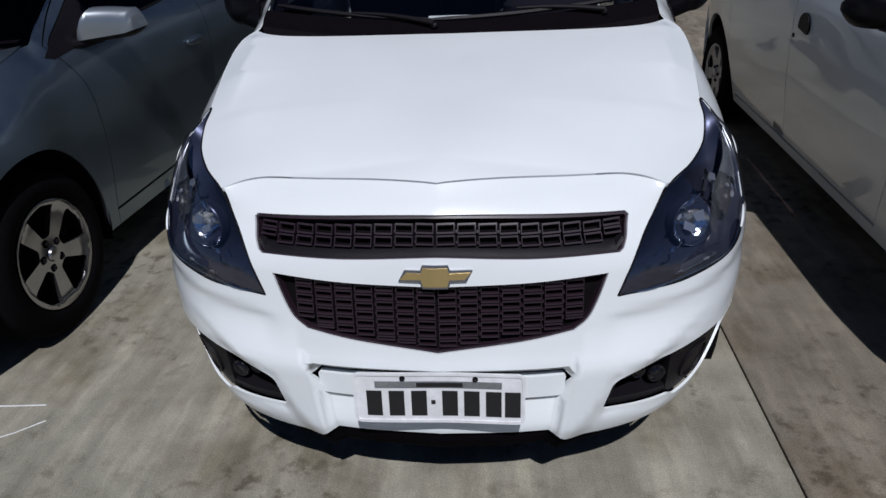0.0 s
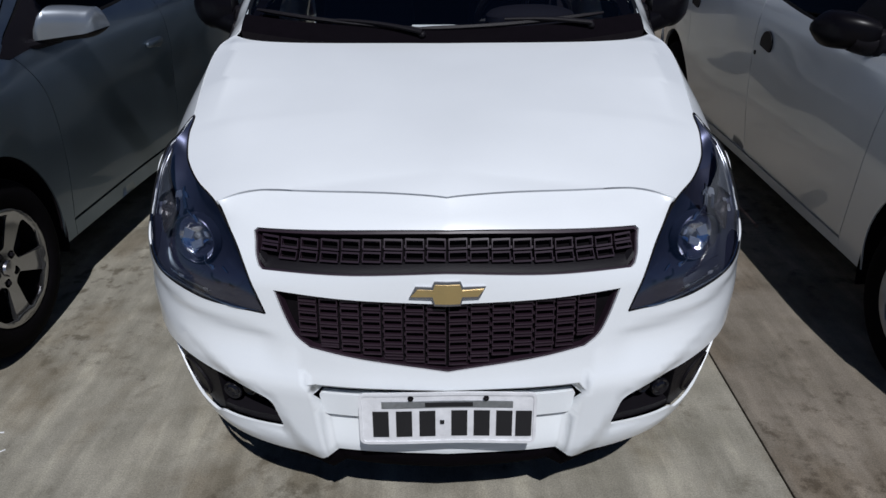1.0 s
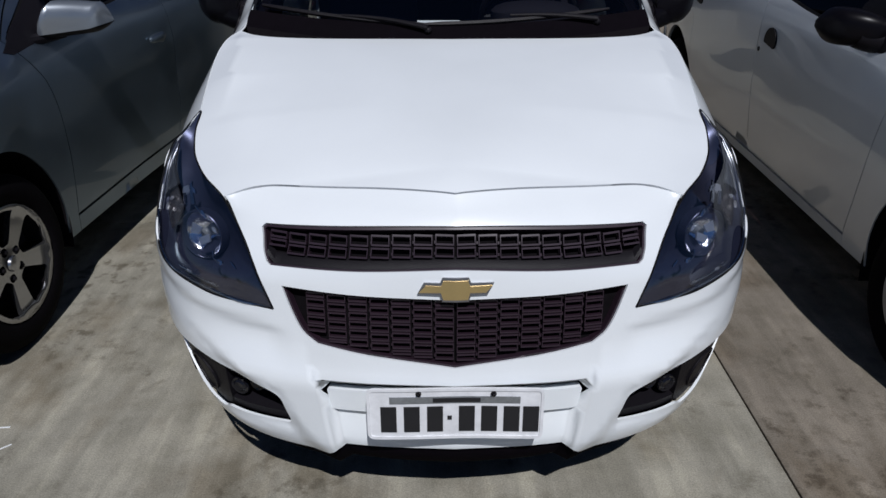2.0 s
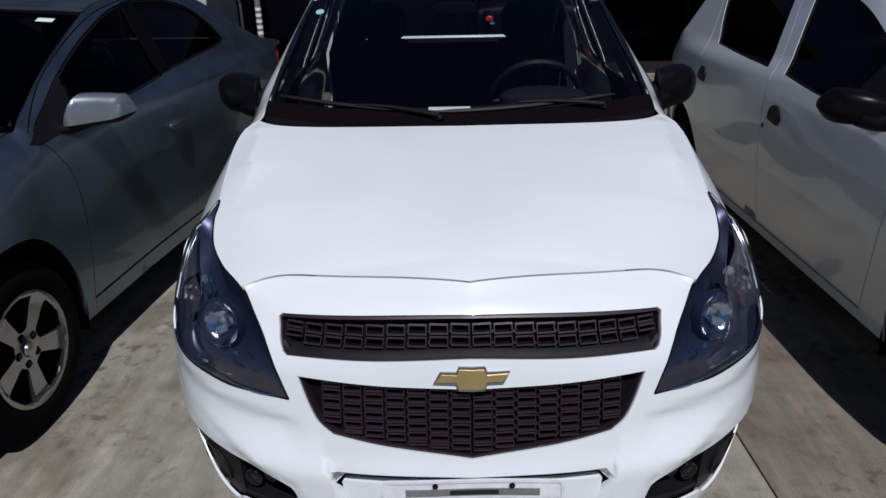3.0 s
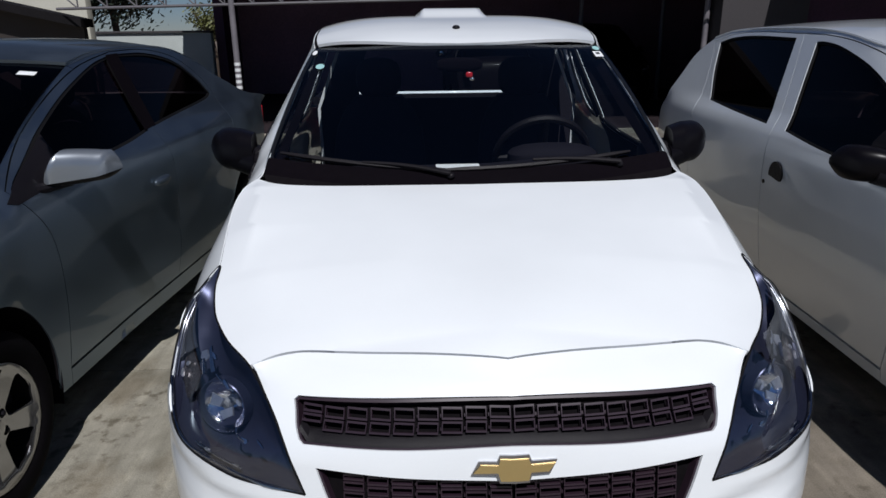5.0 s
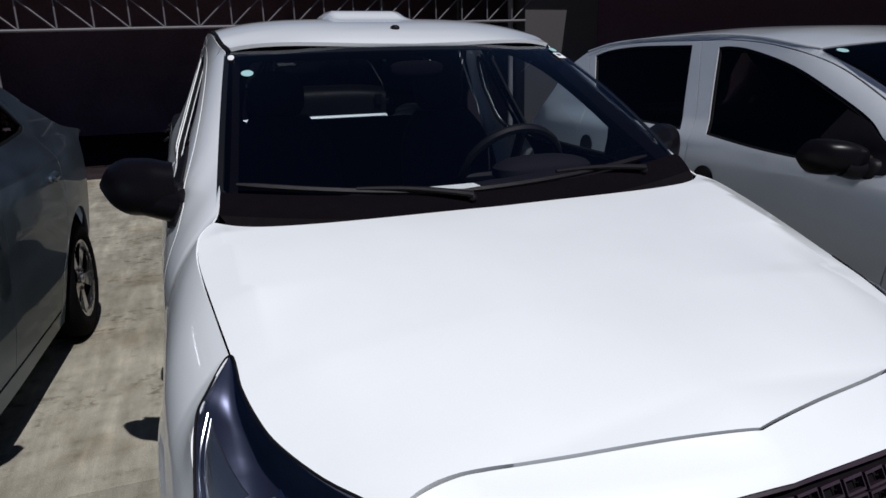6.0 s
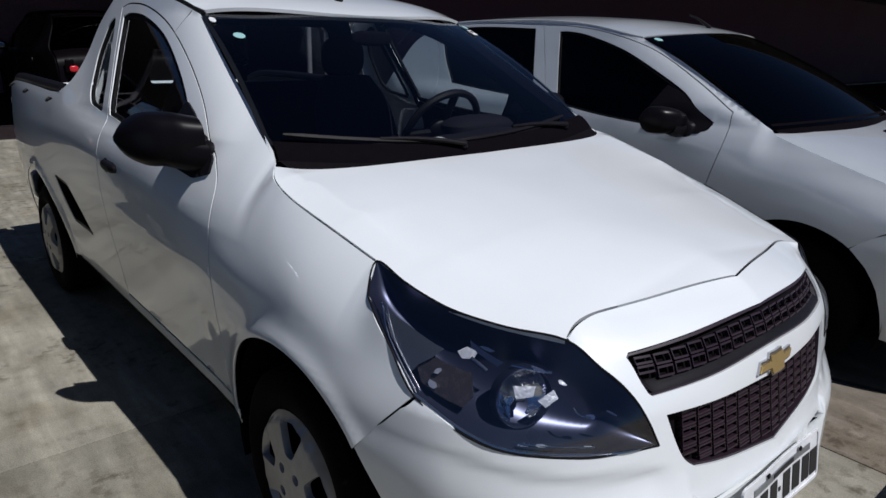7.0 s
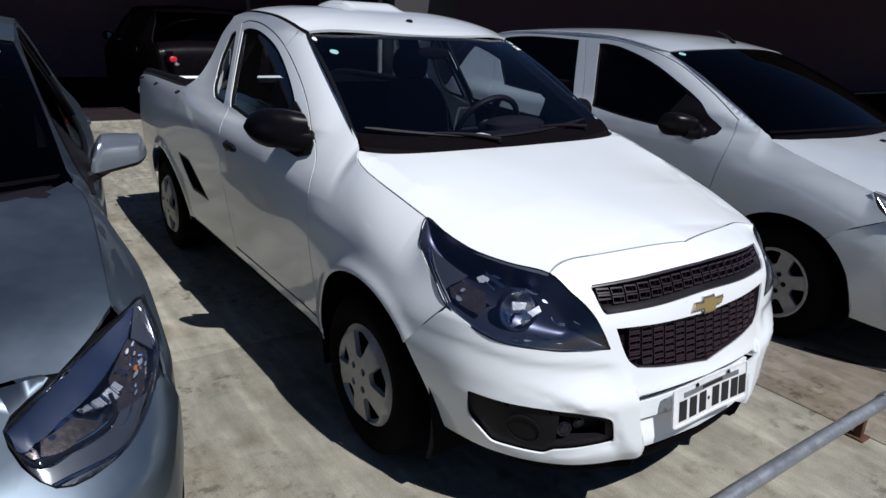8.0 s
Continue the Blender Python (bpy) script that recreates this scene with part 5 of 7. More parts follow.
# cabin: floor, dashboard, steering wheel, seats
part("cabin_floor", block(-0.72, 0.72, 0.95, 2.6, 0.30, 0.36), FABRIC, truck)
dash_rows = []
for y, z in ((0.90, 1.035), (1.02, 1.060), (1.16, 1.062), (1.26, 1.045), (1.31, 0.99), (1.33, 0.85), (1.30, 0.45)):
    dash_rows.append([(x, y, z + 0.022 * math.exp(-((x - 0.33) / 0.17) ** 2) * (0.98 < z)) for x in np.linspace(-0.70, 0.70, 29)])
dash = part("dashboard", skin(dash_rows), DASH, truck, "dark dashboard with a paper on top")
part("dash_paper", block(-0.11, 0.045, 1.085, 1.15, 1.0655, 1.068), PAPER, dash, "pale paper slip")
part("instrument_hood", ball((0.33, 1.25, 1.075), (0.17, 0.09, 0.045), 20, 10, 2.5), DASH, dash)
wheel_m = Matrix.Translation((0.33, 1.47, 1.03)) @ Matrix.Rotation(radians(-62), 4, "X")
ring_pts = [wheel_m @ Vector((0.185 * math.cos(a), 0.185 * math.sin(a), 0)) for a in np.linspace(0, 2 * math.pi, 41)]
steer = part("steering_wheel", tube(ring_pts, 0.016, 8, False), PLASTIC, truck, "black steering wheel")
part("steering_hub", ball((0, 0, 0), (0.075, 0.06, 0.025), 16, 10, 2.6).moved(wheel_m), PLASTIC, steer)
for a in (0, 180, 270):
    p0, p1 = (wheel_m @ Vector((r * math.cos(radians(a)), r * math.sin(radians(a)), 0)) for r in (0.05, 0.18))
    part("steering_spoke", tube([p0, (p0 + p1) / 2, p1], 0.017, 8), PLASTIC, steer)
for x in (-0.36, 0.36):
    back_rows = []
    for k in np.linspace(0, 1, 10):
        z, y = 0.55 + 0.66 * k, 1.98 + 0.25 * k
        w = 0.235 - 0.045 * k ** 3 - 0.07 * max(0, (k - 0.72) / 0.28) ** 2
        a = np.linspace(0, 2 * math.pi, 24, endpoint=False)
        back_rows.append(np.stack([x + w * np.sign(np.cos(a)) * np.abs(np.cos(a)) ** 0.6, y + 0.07 * np.sign(np.sin(a)) * np.abs(np.sin(a)) ** 0.8, np.full(24, z)], 1))
    s = skin(back_rows, False, True)
    s.faces += [list(range(24))[::-1], [9 * 24 + i for i in range(24)]]
    seat = part("seat", s, FABRIC, truck, "dark cloth seat")
    part("headrest", ball((x, 2.26, 1.295), (0.115, 0.05, 0.10), 20, 12, 2.8), FABRIC, seat)
    part("seat_cushion", ball((x, 1.78, 0.58), (0.25, 0.27, 0.09), 20, 12, 3), FABRIC, seat)
    for dx in (-0.05, 0.05):
        part("headrest_rod", tube([(x + dx, 2.225, 1.15), (x + dx, 2.245, 1.22)], 0.006, 6), STEEL, seat)
part("inner_mirror", ball((0.0, 1.50, 1.395), (0.092, 0.015, 0.027), 18, 10, 3), MATTE, truck, "interior mirror")
both("pillar_trim", skin([[(truck_side(y, z)[0] - 0.022, y, z) for y, z in WS_EDGE], [(truck_side(y, z)[0] - 0.045, y + 0.04, z - 0.01) for y, z in WS_EDGE]]), MATTE, truck)

# ---- load bed ----
bed_lip = line([2.70, 2.95, 3.50, 3.88, 4.05, 4.15], [0.002, 0.002, 0.0, -0.008, -0.036, -0.08])
both("bed_wall", skin([[(truck_side(y, 1.06)[0] - 0.02, y, 1.108 + bed_lip(y)[0]), (truck_side(y, 1.06)[0] - 0.085, y, 1.104 + bed_lip(y)[0]), (truck_side(y, 1.06)[0] - 0.10, y, 1.00), (0.62, y, 0.62)] for y in np.linspace(2.70, 4.14, 22)]),
     PLASTIC, truck, "black bed liner")
part("bed_floor", block(-0.66, 0.66, 2.66, 4.18, 0.58, 0.63), PLASTIC, truck)
rail = [(truck_side(y, 1.06)[0] - 0.045, y, 1.126 + bed_lip(y)[0]) for y in np.linspace(2.86, 4.10, 16)]
both("bed_rail", tube(rail, 0.026, 10), PLASTIC, truck, "black bed rail")
for y in (2.95, 3.45, 3.90):
    both("tie_hook", tube(smooth([(truck_side(y, 1.05)[0] - 0.002, y - 0.02, 1.085), (truck_side(y, 1.05)[0] + 0.016, y - 0.012, 1.072), (truck_side(y, 1.05)[0] + 0.016, y + 0.012, 1.072),
                                  (truck_side(y, 1.05)[0] - 0.002, y + 0.02, 1.085)], 4), 0.005, 6), PLASTIC, truck)
part("tailgate_liner", block(-0.66, 0.66, 4.148, 4.163, 0.62, 1.045, 0.006), PLASTIC, truck)
part("tailgate", block(-0.68, 0.68, 4.165, 4.215, 0.50, 1.06, 0.02), WHITE, truck)
part("rear_bumper", block(-0.74, 0.74, 4.14, 4.28, 0.34, 0.52, 0.04), WHITE, truck)
both("tail_light", block(0.69, 0.765, 4.16, 4.235, 0.62, 0.92, 0.02), RED, truck)
both("reversing_light", block(0.715, 0.775, 4.17, 4.238, 0.93, 0.985, 0.015), REFLECTROUGH, truck, "clear upper lamp")
# wheel houses and chassis underneath
for y in (0.672, 3.341):
    house = [[(x, y + 0.40 * math.cos(a), 0.30 + 0.40 * math.sin(a)) for a in np.radians(np.linspace(-20, 200, 26))] for x in (0.50, 0.80)]
    both("wheel_house", skin(house), INNER, truck)
part("chassis", block(-0.62, 0.62, 0.05, 4.10, 0.24, 0.42), INNER, truck)
part("chassis", block(-0.50, 0.50, 0.10, 0.95, 0.40, 0.85), INNER, truck)
for x in (0.828, -0.828):
    for y in (0.672, 3.341):
        wheel(truck, x, y, 0.300, 0.300, 0.193, 0.185, "cover", HUBCAP, "silver grey five-hole wheel cover")


# ---- other parked cars: one builder, its numbers from the car's own outlines ----
def build_car(car, paint, spec):
    """Body panels, glass, lamps, mirrors and wheels of a four-door car; y runs to the tail, the front wheel's place is in spec."""
    plain_fn = greenhouse(table(spec["side_y"], spec["side_z"], *spec["side_rows"]), [spec["screen_edge"][0], spec["screen_edge"][-1]],
                         (spec["screen"][0][0] - 0.004, spec["screen"][1][0] - 0.002), spec["bulge"], spec["belt"], 99.0, spec.get("reach", 0.09))
    mid, drop, wide = (line(*spec[k]) for k in ("hood_mid", "hood_drop", "hood_wide"))

    def hood_fn(x, y):
        return np.stack([x, y, mid(y) - drop(y) * (np.abs(x) / wide(y)) ** 2.4], 1)
    hood_side = smooth(spec["hood"][2], 5)
    hood_edge = hood_fn(hood_side[:, 0], hood_side[:, 1])
    edge_half, edge_top = line(hood_edge[::2, 1], hood_edge[::2, 0]), line(hood_edge[::2, 1], hood_edge[::2, 2])
    y_first, y_last = hood_edge[0, 1], hood_edge[-1, 1]

    def side_fn(y, z):
        y, z = np.broadcast_arrays(np.atleast_1d(np.asarray(y, float)), np.asarray(z, float))
        top = edge_top(y)
        k = np.clip(1 - np.abs(top - z) / 0.15, 0, 1)
        f = np.clip((y - y_first + 0.12) / 0.14, 0, 1) * np.clip((y_last + 0.06 - y) / 0.10, 0, 1)
        return plain_fn(y, z) + (edge_half(y) + 0.001 - plain_fn(y, top)) * k * k * (3 - 2 * k) * f * f * (3 - 2 * f)

    def lift(y, z):
        return np.stack([side_fn(y, z), np.asarray(y, float), np.asarray(z, float)], 1)
    fy, ry, ar = spec["front_wheel"], spec["rear_wheel"], spec["arch"]
    wr = spec["wheel_r"]
    f_arch = arc(fy, wr, ar, spec.get("arch_from", 165), -5, 30)
    r_arch = arc(ry, wr, ar, 185, -5, 30)
    edge = smooth(spec["screen_edge"], 5)
    drip = smooth(spec["drip"], 6)
    tail = smooth(spec["tail"], 5)
    hood_seam = np.vstack([[spec["screen_edge"][0]], hood_edge[::-1, 1:][hood_edge[::-1, 1] < spec["screen_edge"][0][0] - 0.02]])
    lamp_rear = smooth([tuple(hood_edge[0, 1:])] + spec["lamp_rear"], 4)
    d1, d2, d3 = (smooth(spec[k], 6) for k in ("door_front", "door_mid", "door_rear"))
    top1, top2 = smooth(spec["door_top_front"], 6), smooth(spec["door_top_rear"], 6)
    sill_z = spec["sill"]
    gap = 0.0022

    def panel(name, outline, holes, label=""):
        return both(name, patch(inset(outline, gap), holes, lift, (1, 0, 0), 0.035, 0.016), paint, car, label)
    split = int(np.argmin(np.abs(top1[:, 0] - edge[-1][0] - 0.03)))
    fender = loop(lamp_rear[::-1], hood_seam[::-1], edge, top1[:split + 1][::-1], d1[::-1], [(d1[0][0], sill_z - 0.05), (fy + ar, sill_z - 0.05)], f_arch[::-1], spec["bumper_cut"])
    both("fender", patch(inset(fender, gap), [], lift, (1, 0, 0), 0.02, 0.006), paint, car)
    w1 = loop(*[smooth(q, 5) for q in spec["glass_front"]])
    w2 = loop(*[smooth(q, 5) for q in spec["glass_rear"]])
    doors = panel("door", loop(d1, top1, d2[::-1]), [w1], spec["door_label"]) + panel("door", loop(d2, top2, d3[::-1]), [w2], spec["door_label"])
    body = loop([(d1[0][0] + 0.001, sill_z - 0.05), (d1[0][0] + 0.001, d1[0][1] - 0.008)], [(d2[0][0], d2[0][1] - 0.008)], [(d3[0][0], d3[0][1] - 0.008)], d3, top2[::-1], top1[split:][::-1], drip, tail,
                r_arch[::-1], [(ry - ar, sill_z - 0.05)])
    panel("body_side", body, [])
    both("inner_shell", joined(*[patch(inset(q, -0.015), [inset(h, -0.006) for h in hs], lift, (1, 0, 0), 0.06, 0, sink=0.018)
                                 for q, hs in ((loop(d1, top1, d2[::-1]), [w1]), (loop(d2, top2, d3[::-1]), [w2]))]), INNER, car)
    both("inner_shell", patch(inset(fender, 0.03), [], lift, (1, 0, 0), 0.06, 0, sink=0.018), INNER, car)
    for w in (w1, w2):
        both("window_seal", patch(inset(w, -0.004), [inset(w, 0.012)], lift, (1, 0, 0), 0.04, 0.01, sink=0.004), SEAL, car)
        both("side_window", patch(w, [], lift, (1, 0, 0), 0.06, 0, sink=0.012), DARKGLASS, car, "dark tinted side window")
    if "sail" in spec:
        both("mirror_sail", patch(np.array(spec["sail"]), [], lift, (1, 0, 0), 0.03, 0.006, sink=-0.003), PLASTIC, car, "black mirror sail")
    if "pillar" in spec:
        both("pillar_cover", patch(np.array(spec["pillar"]), [], lift, (1, 0, 0), 0.03, 0.004, sink=-0.002), MATTE, car, "black window pillar")
    for k, (y, z) in enumerate(spec["handles"]):
        for side in (1, -1):
            if spec.get("flap"):
                half_moon = rounded(np.vstack([arc(y, z - 0.018, 0.062, 0, 180, 16), [(y - 0.05, z - 0.046), (y + 0.062, z - 0.030)]]), 0.012, 4)
                flap = patch(half_moon, [], lift, (1, 0, 0), 0.02, 0.012, sink=-0.008)
                part("door_handle", flap if side > 0 else flap.mirrored(), PLASTIC, doors[k * 2 + (side < 0)], "black flap handle")
                if k == 0:
                    lock = patch(arc(y + 0.115, z - 0.075, 0.011, 0, 330, 12), [], lift, (1, 0, 0), 0.02, 0.006, sink=-0.003)
                    part("door_lock", lock if side > 0 else lock.mirrored(), PLASTIC, doors[k * 2 + (side < 0)])
            else:
                door_handle(doors[k * 2 + (side < 0)], y, z, float(side_fn(y, z)[0]), spec["handle_mat"], side)
    # hood
    hood_out = sym(loop(*[smooth(q, 5) for q in spec["hood"]]))
    part("hood", patch(inset(hood_out, gap), [], hood_fn, (0, 0, 1), 0.04, 0.02), paint, car)
    part("inner_shell", patch(inset(hood_out, 0.022), [], hood_fn, (0, 0, 1), 0.08, 0, sink=0.026), INNER, car)
    # nose
    y0, kx = line(*spec["nose_y"]), line(*spec["nose_k"])

    def nose_fn(s, z):
        s, z = np.asarray(s, float), np.asarray(z, float)
        return np.stack([np.sign(s) * nose_x(np.abs(s)) * kx(z), y0(z) + nose_g(np.abs(s)) * spec["nose_g"], z], 1)

    def sx(x, z):
        return float(np.interp(abs(x), nose_x(S_GRID) * float(kx(z)[0]), S_GRID))

    def sy(y, z):
        return float(np.interp(y, float(y0(z)[0]) + spec["nose_g"] * nose_g(S_GRID), S_GRID))
    half = loop(smooth([(sx(x, z), z) for x, z in spec["nose_top"]], 4), [(sy(y, z), z) for y, z in spec["nose_side"]], [(sx(x, z), z) for x, z in spec["nose_low"]])
    intake = mirror_half(loop([(0, 0.46), (sx(0.46, 0.45), 0.45), (sx(0.40, 0.33), 0.33), (0, 0.32)]))
    part("front_bumper", patch(mirror_half(half), [intake], nose_fn, (0, -1, 0), 0.03, 0.02), paint, car)
    part("lower_grille", patch(intake, [], nose_fn, (0, -1, 0), 0.05, 0, sink=0.03), PLASTIC, car)
    # lamps
    for side in (1, -1):
        headlamp(car, side, spec["lamp_top"], spec["lamp_base"], spec["bowls"], spec["lamp_label"], False, paint)
    # glass, roof
    scr = screen_lift(*spec["screen"], 0.035)
    ws = part("windscreen", patch(UNIT, [], scr, (0, -1, 1), 0.08, 0, sink=0.003), DARKGLASS, car, "dark windscreen")
    part("screen_seal", patch(UNIT, [rounded([(-0.996, 0.03), (0.996, 0.03), (0.995, 0.985), (-0.995, 0.985)], 0.03)], scr, (0, -1, 1), 0.05, 0.004, sink=0.008), SEAL, car)
    sx_ = np.linspace(-0.97, 0.97, 25)
    part("cowl", skin([hood_fn(sx_ * 0.95 * spec["screen"][0][0], spec["screen"][0][1] - 0.02 + (spec["screen"][0][2] - spec["screen"][0][1]) * sx_ ** 2) - np.array([0, 0, 0.012]),
                       scr(sx_, np.full(25, 0.03)) + np.array([0, 0, 0.002])]), MATTE, car)
    for s in spec["stickers"]:
        sticker(ws, scr, *s)
    mid_z, edge_z = line(*spec["roof_mid"]), line(*spec["roof_edge"])
    rw = spec["roof_half"]

    def roof_fn(x, y):
        k = np.clip(np.abs(x) / rw, 0, 1.1)
        return np.stack([x, y, mid_z(y) + (edge_z(y) - mid_z(y)) * k ** 2.4], 1)
    roof_out = sym(loop(*[smooth(q, 4) for q in spec["roof"]]))
    part("roof", patch(roof_out, [], roof_fn, (0, 0, 1), 0.045, 0.014), paint, car)
    part("headliner", patch(inset(roof_out, 0.01), [], roof_fn, (0, 0, 1), 0.1, 0, sink=0.03), FABRIC, car)
    both("roof_strip", tube([(float(side_fn(y, z)[0]) - 0.003, y, z + 0.002) for y, z in drip], 0.006, 8), spec.get("strip", paint), car)
    back = screen_lift(*spec["back_screen"], -0.02)
    part("rear_window", patch(UNIT, [], back, (0, 1, 1), 0.08, 0), DARKGLASS, car, "dark rear window")
    deck = [[(x, y, z - 0.05 * (abs(x) / 0.8) ** 3) for x in np.linspace(-1, 1, 21) * spec.get("deck_half", 0.76)] for y, z in smooth(spec["deck"], 5)]
    part("tailgate", skin(deck), paint, car)
    part("cabin_floor", block(-0.74, 0.74, spec["screen"][0][1], spec["deck"][0][0], 0.30, 0.36), FABRIC, car)
    part("dashboard", block(-0.68, 0.68, spec["screen"][0][1] + 0.08, spec["screen"][0][1] + 0.42, 0.6, spec["screen"][0][3] - 0.02, 0.05), DASH, car)
    part("rear_seat", block(-0.64, 0.64, spec["seat_y"] + 0.80, spec["seat_y"] + 0.95, 0.36, 1.02, 0.04), FABRIC, car)
    for x in (-0.36, 0.36):
        seat = part("seat", ball((x, spec["seat_y"], 0.85), (0.23, 0.10, 0.36), 18, 12, 3.2), FABRIC, car)
        part("headrest", ball((x, spec["seat_y"] + 0.06, 1.27), (0.12, 0.05, 0.085), 16, 10, 2.8), FABRIC, seat)
    for side in (1, -1):
        door_mirror(car, side, *spec["mirror"])
    for y in (fy, ry):
        both("wheel_house", skin([[(x, y + (ar + 0.01) * math.cos(a), wr + (ar + 0.01) * math.sin(a)) for a in np.radians(np.linspace(-20, 200, 24))] for x in (0.48, 0.80)]), INNER, car)
        for x in (spec["track"], -spec["track"]):
            hub = wheel(car, x, y, wr, wr, spec["rim"], 0.195, spec["rim_style"], spec["rim_mat"], spec["rim_label"])
            if y == fy and "steer" in spec:
                hub.matrix_local = Matrix.Translation((x, y, wr)) @ Matrix.Rotation(radians(spec["steer"]), 4, "Z") @ Matrix.Translation((-x, -y, -wr))
    part("chassis", block(-0.66, 0.66, fy - 0.5, ry + 0.6, 0.20, 0.40), INNER, car)
    part("chassis", block(-0.50, 0.50, fy - 0.55, fy + 0.45, 0.38, 0.68), INNER, car)
    both("tail_light", block(spec.get("tail_lamp", 0.50), 0.70, spec["deck"][-1][0] + 0.045, spec["deck"][-1][0] + 0.075, 0.80, 0.96, 0.012), spec.get("tail_mat", RED), car)
    return side_fn


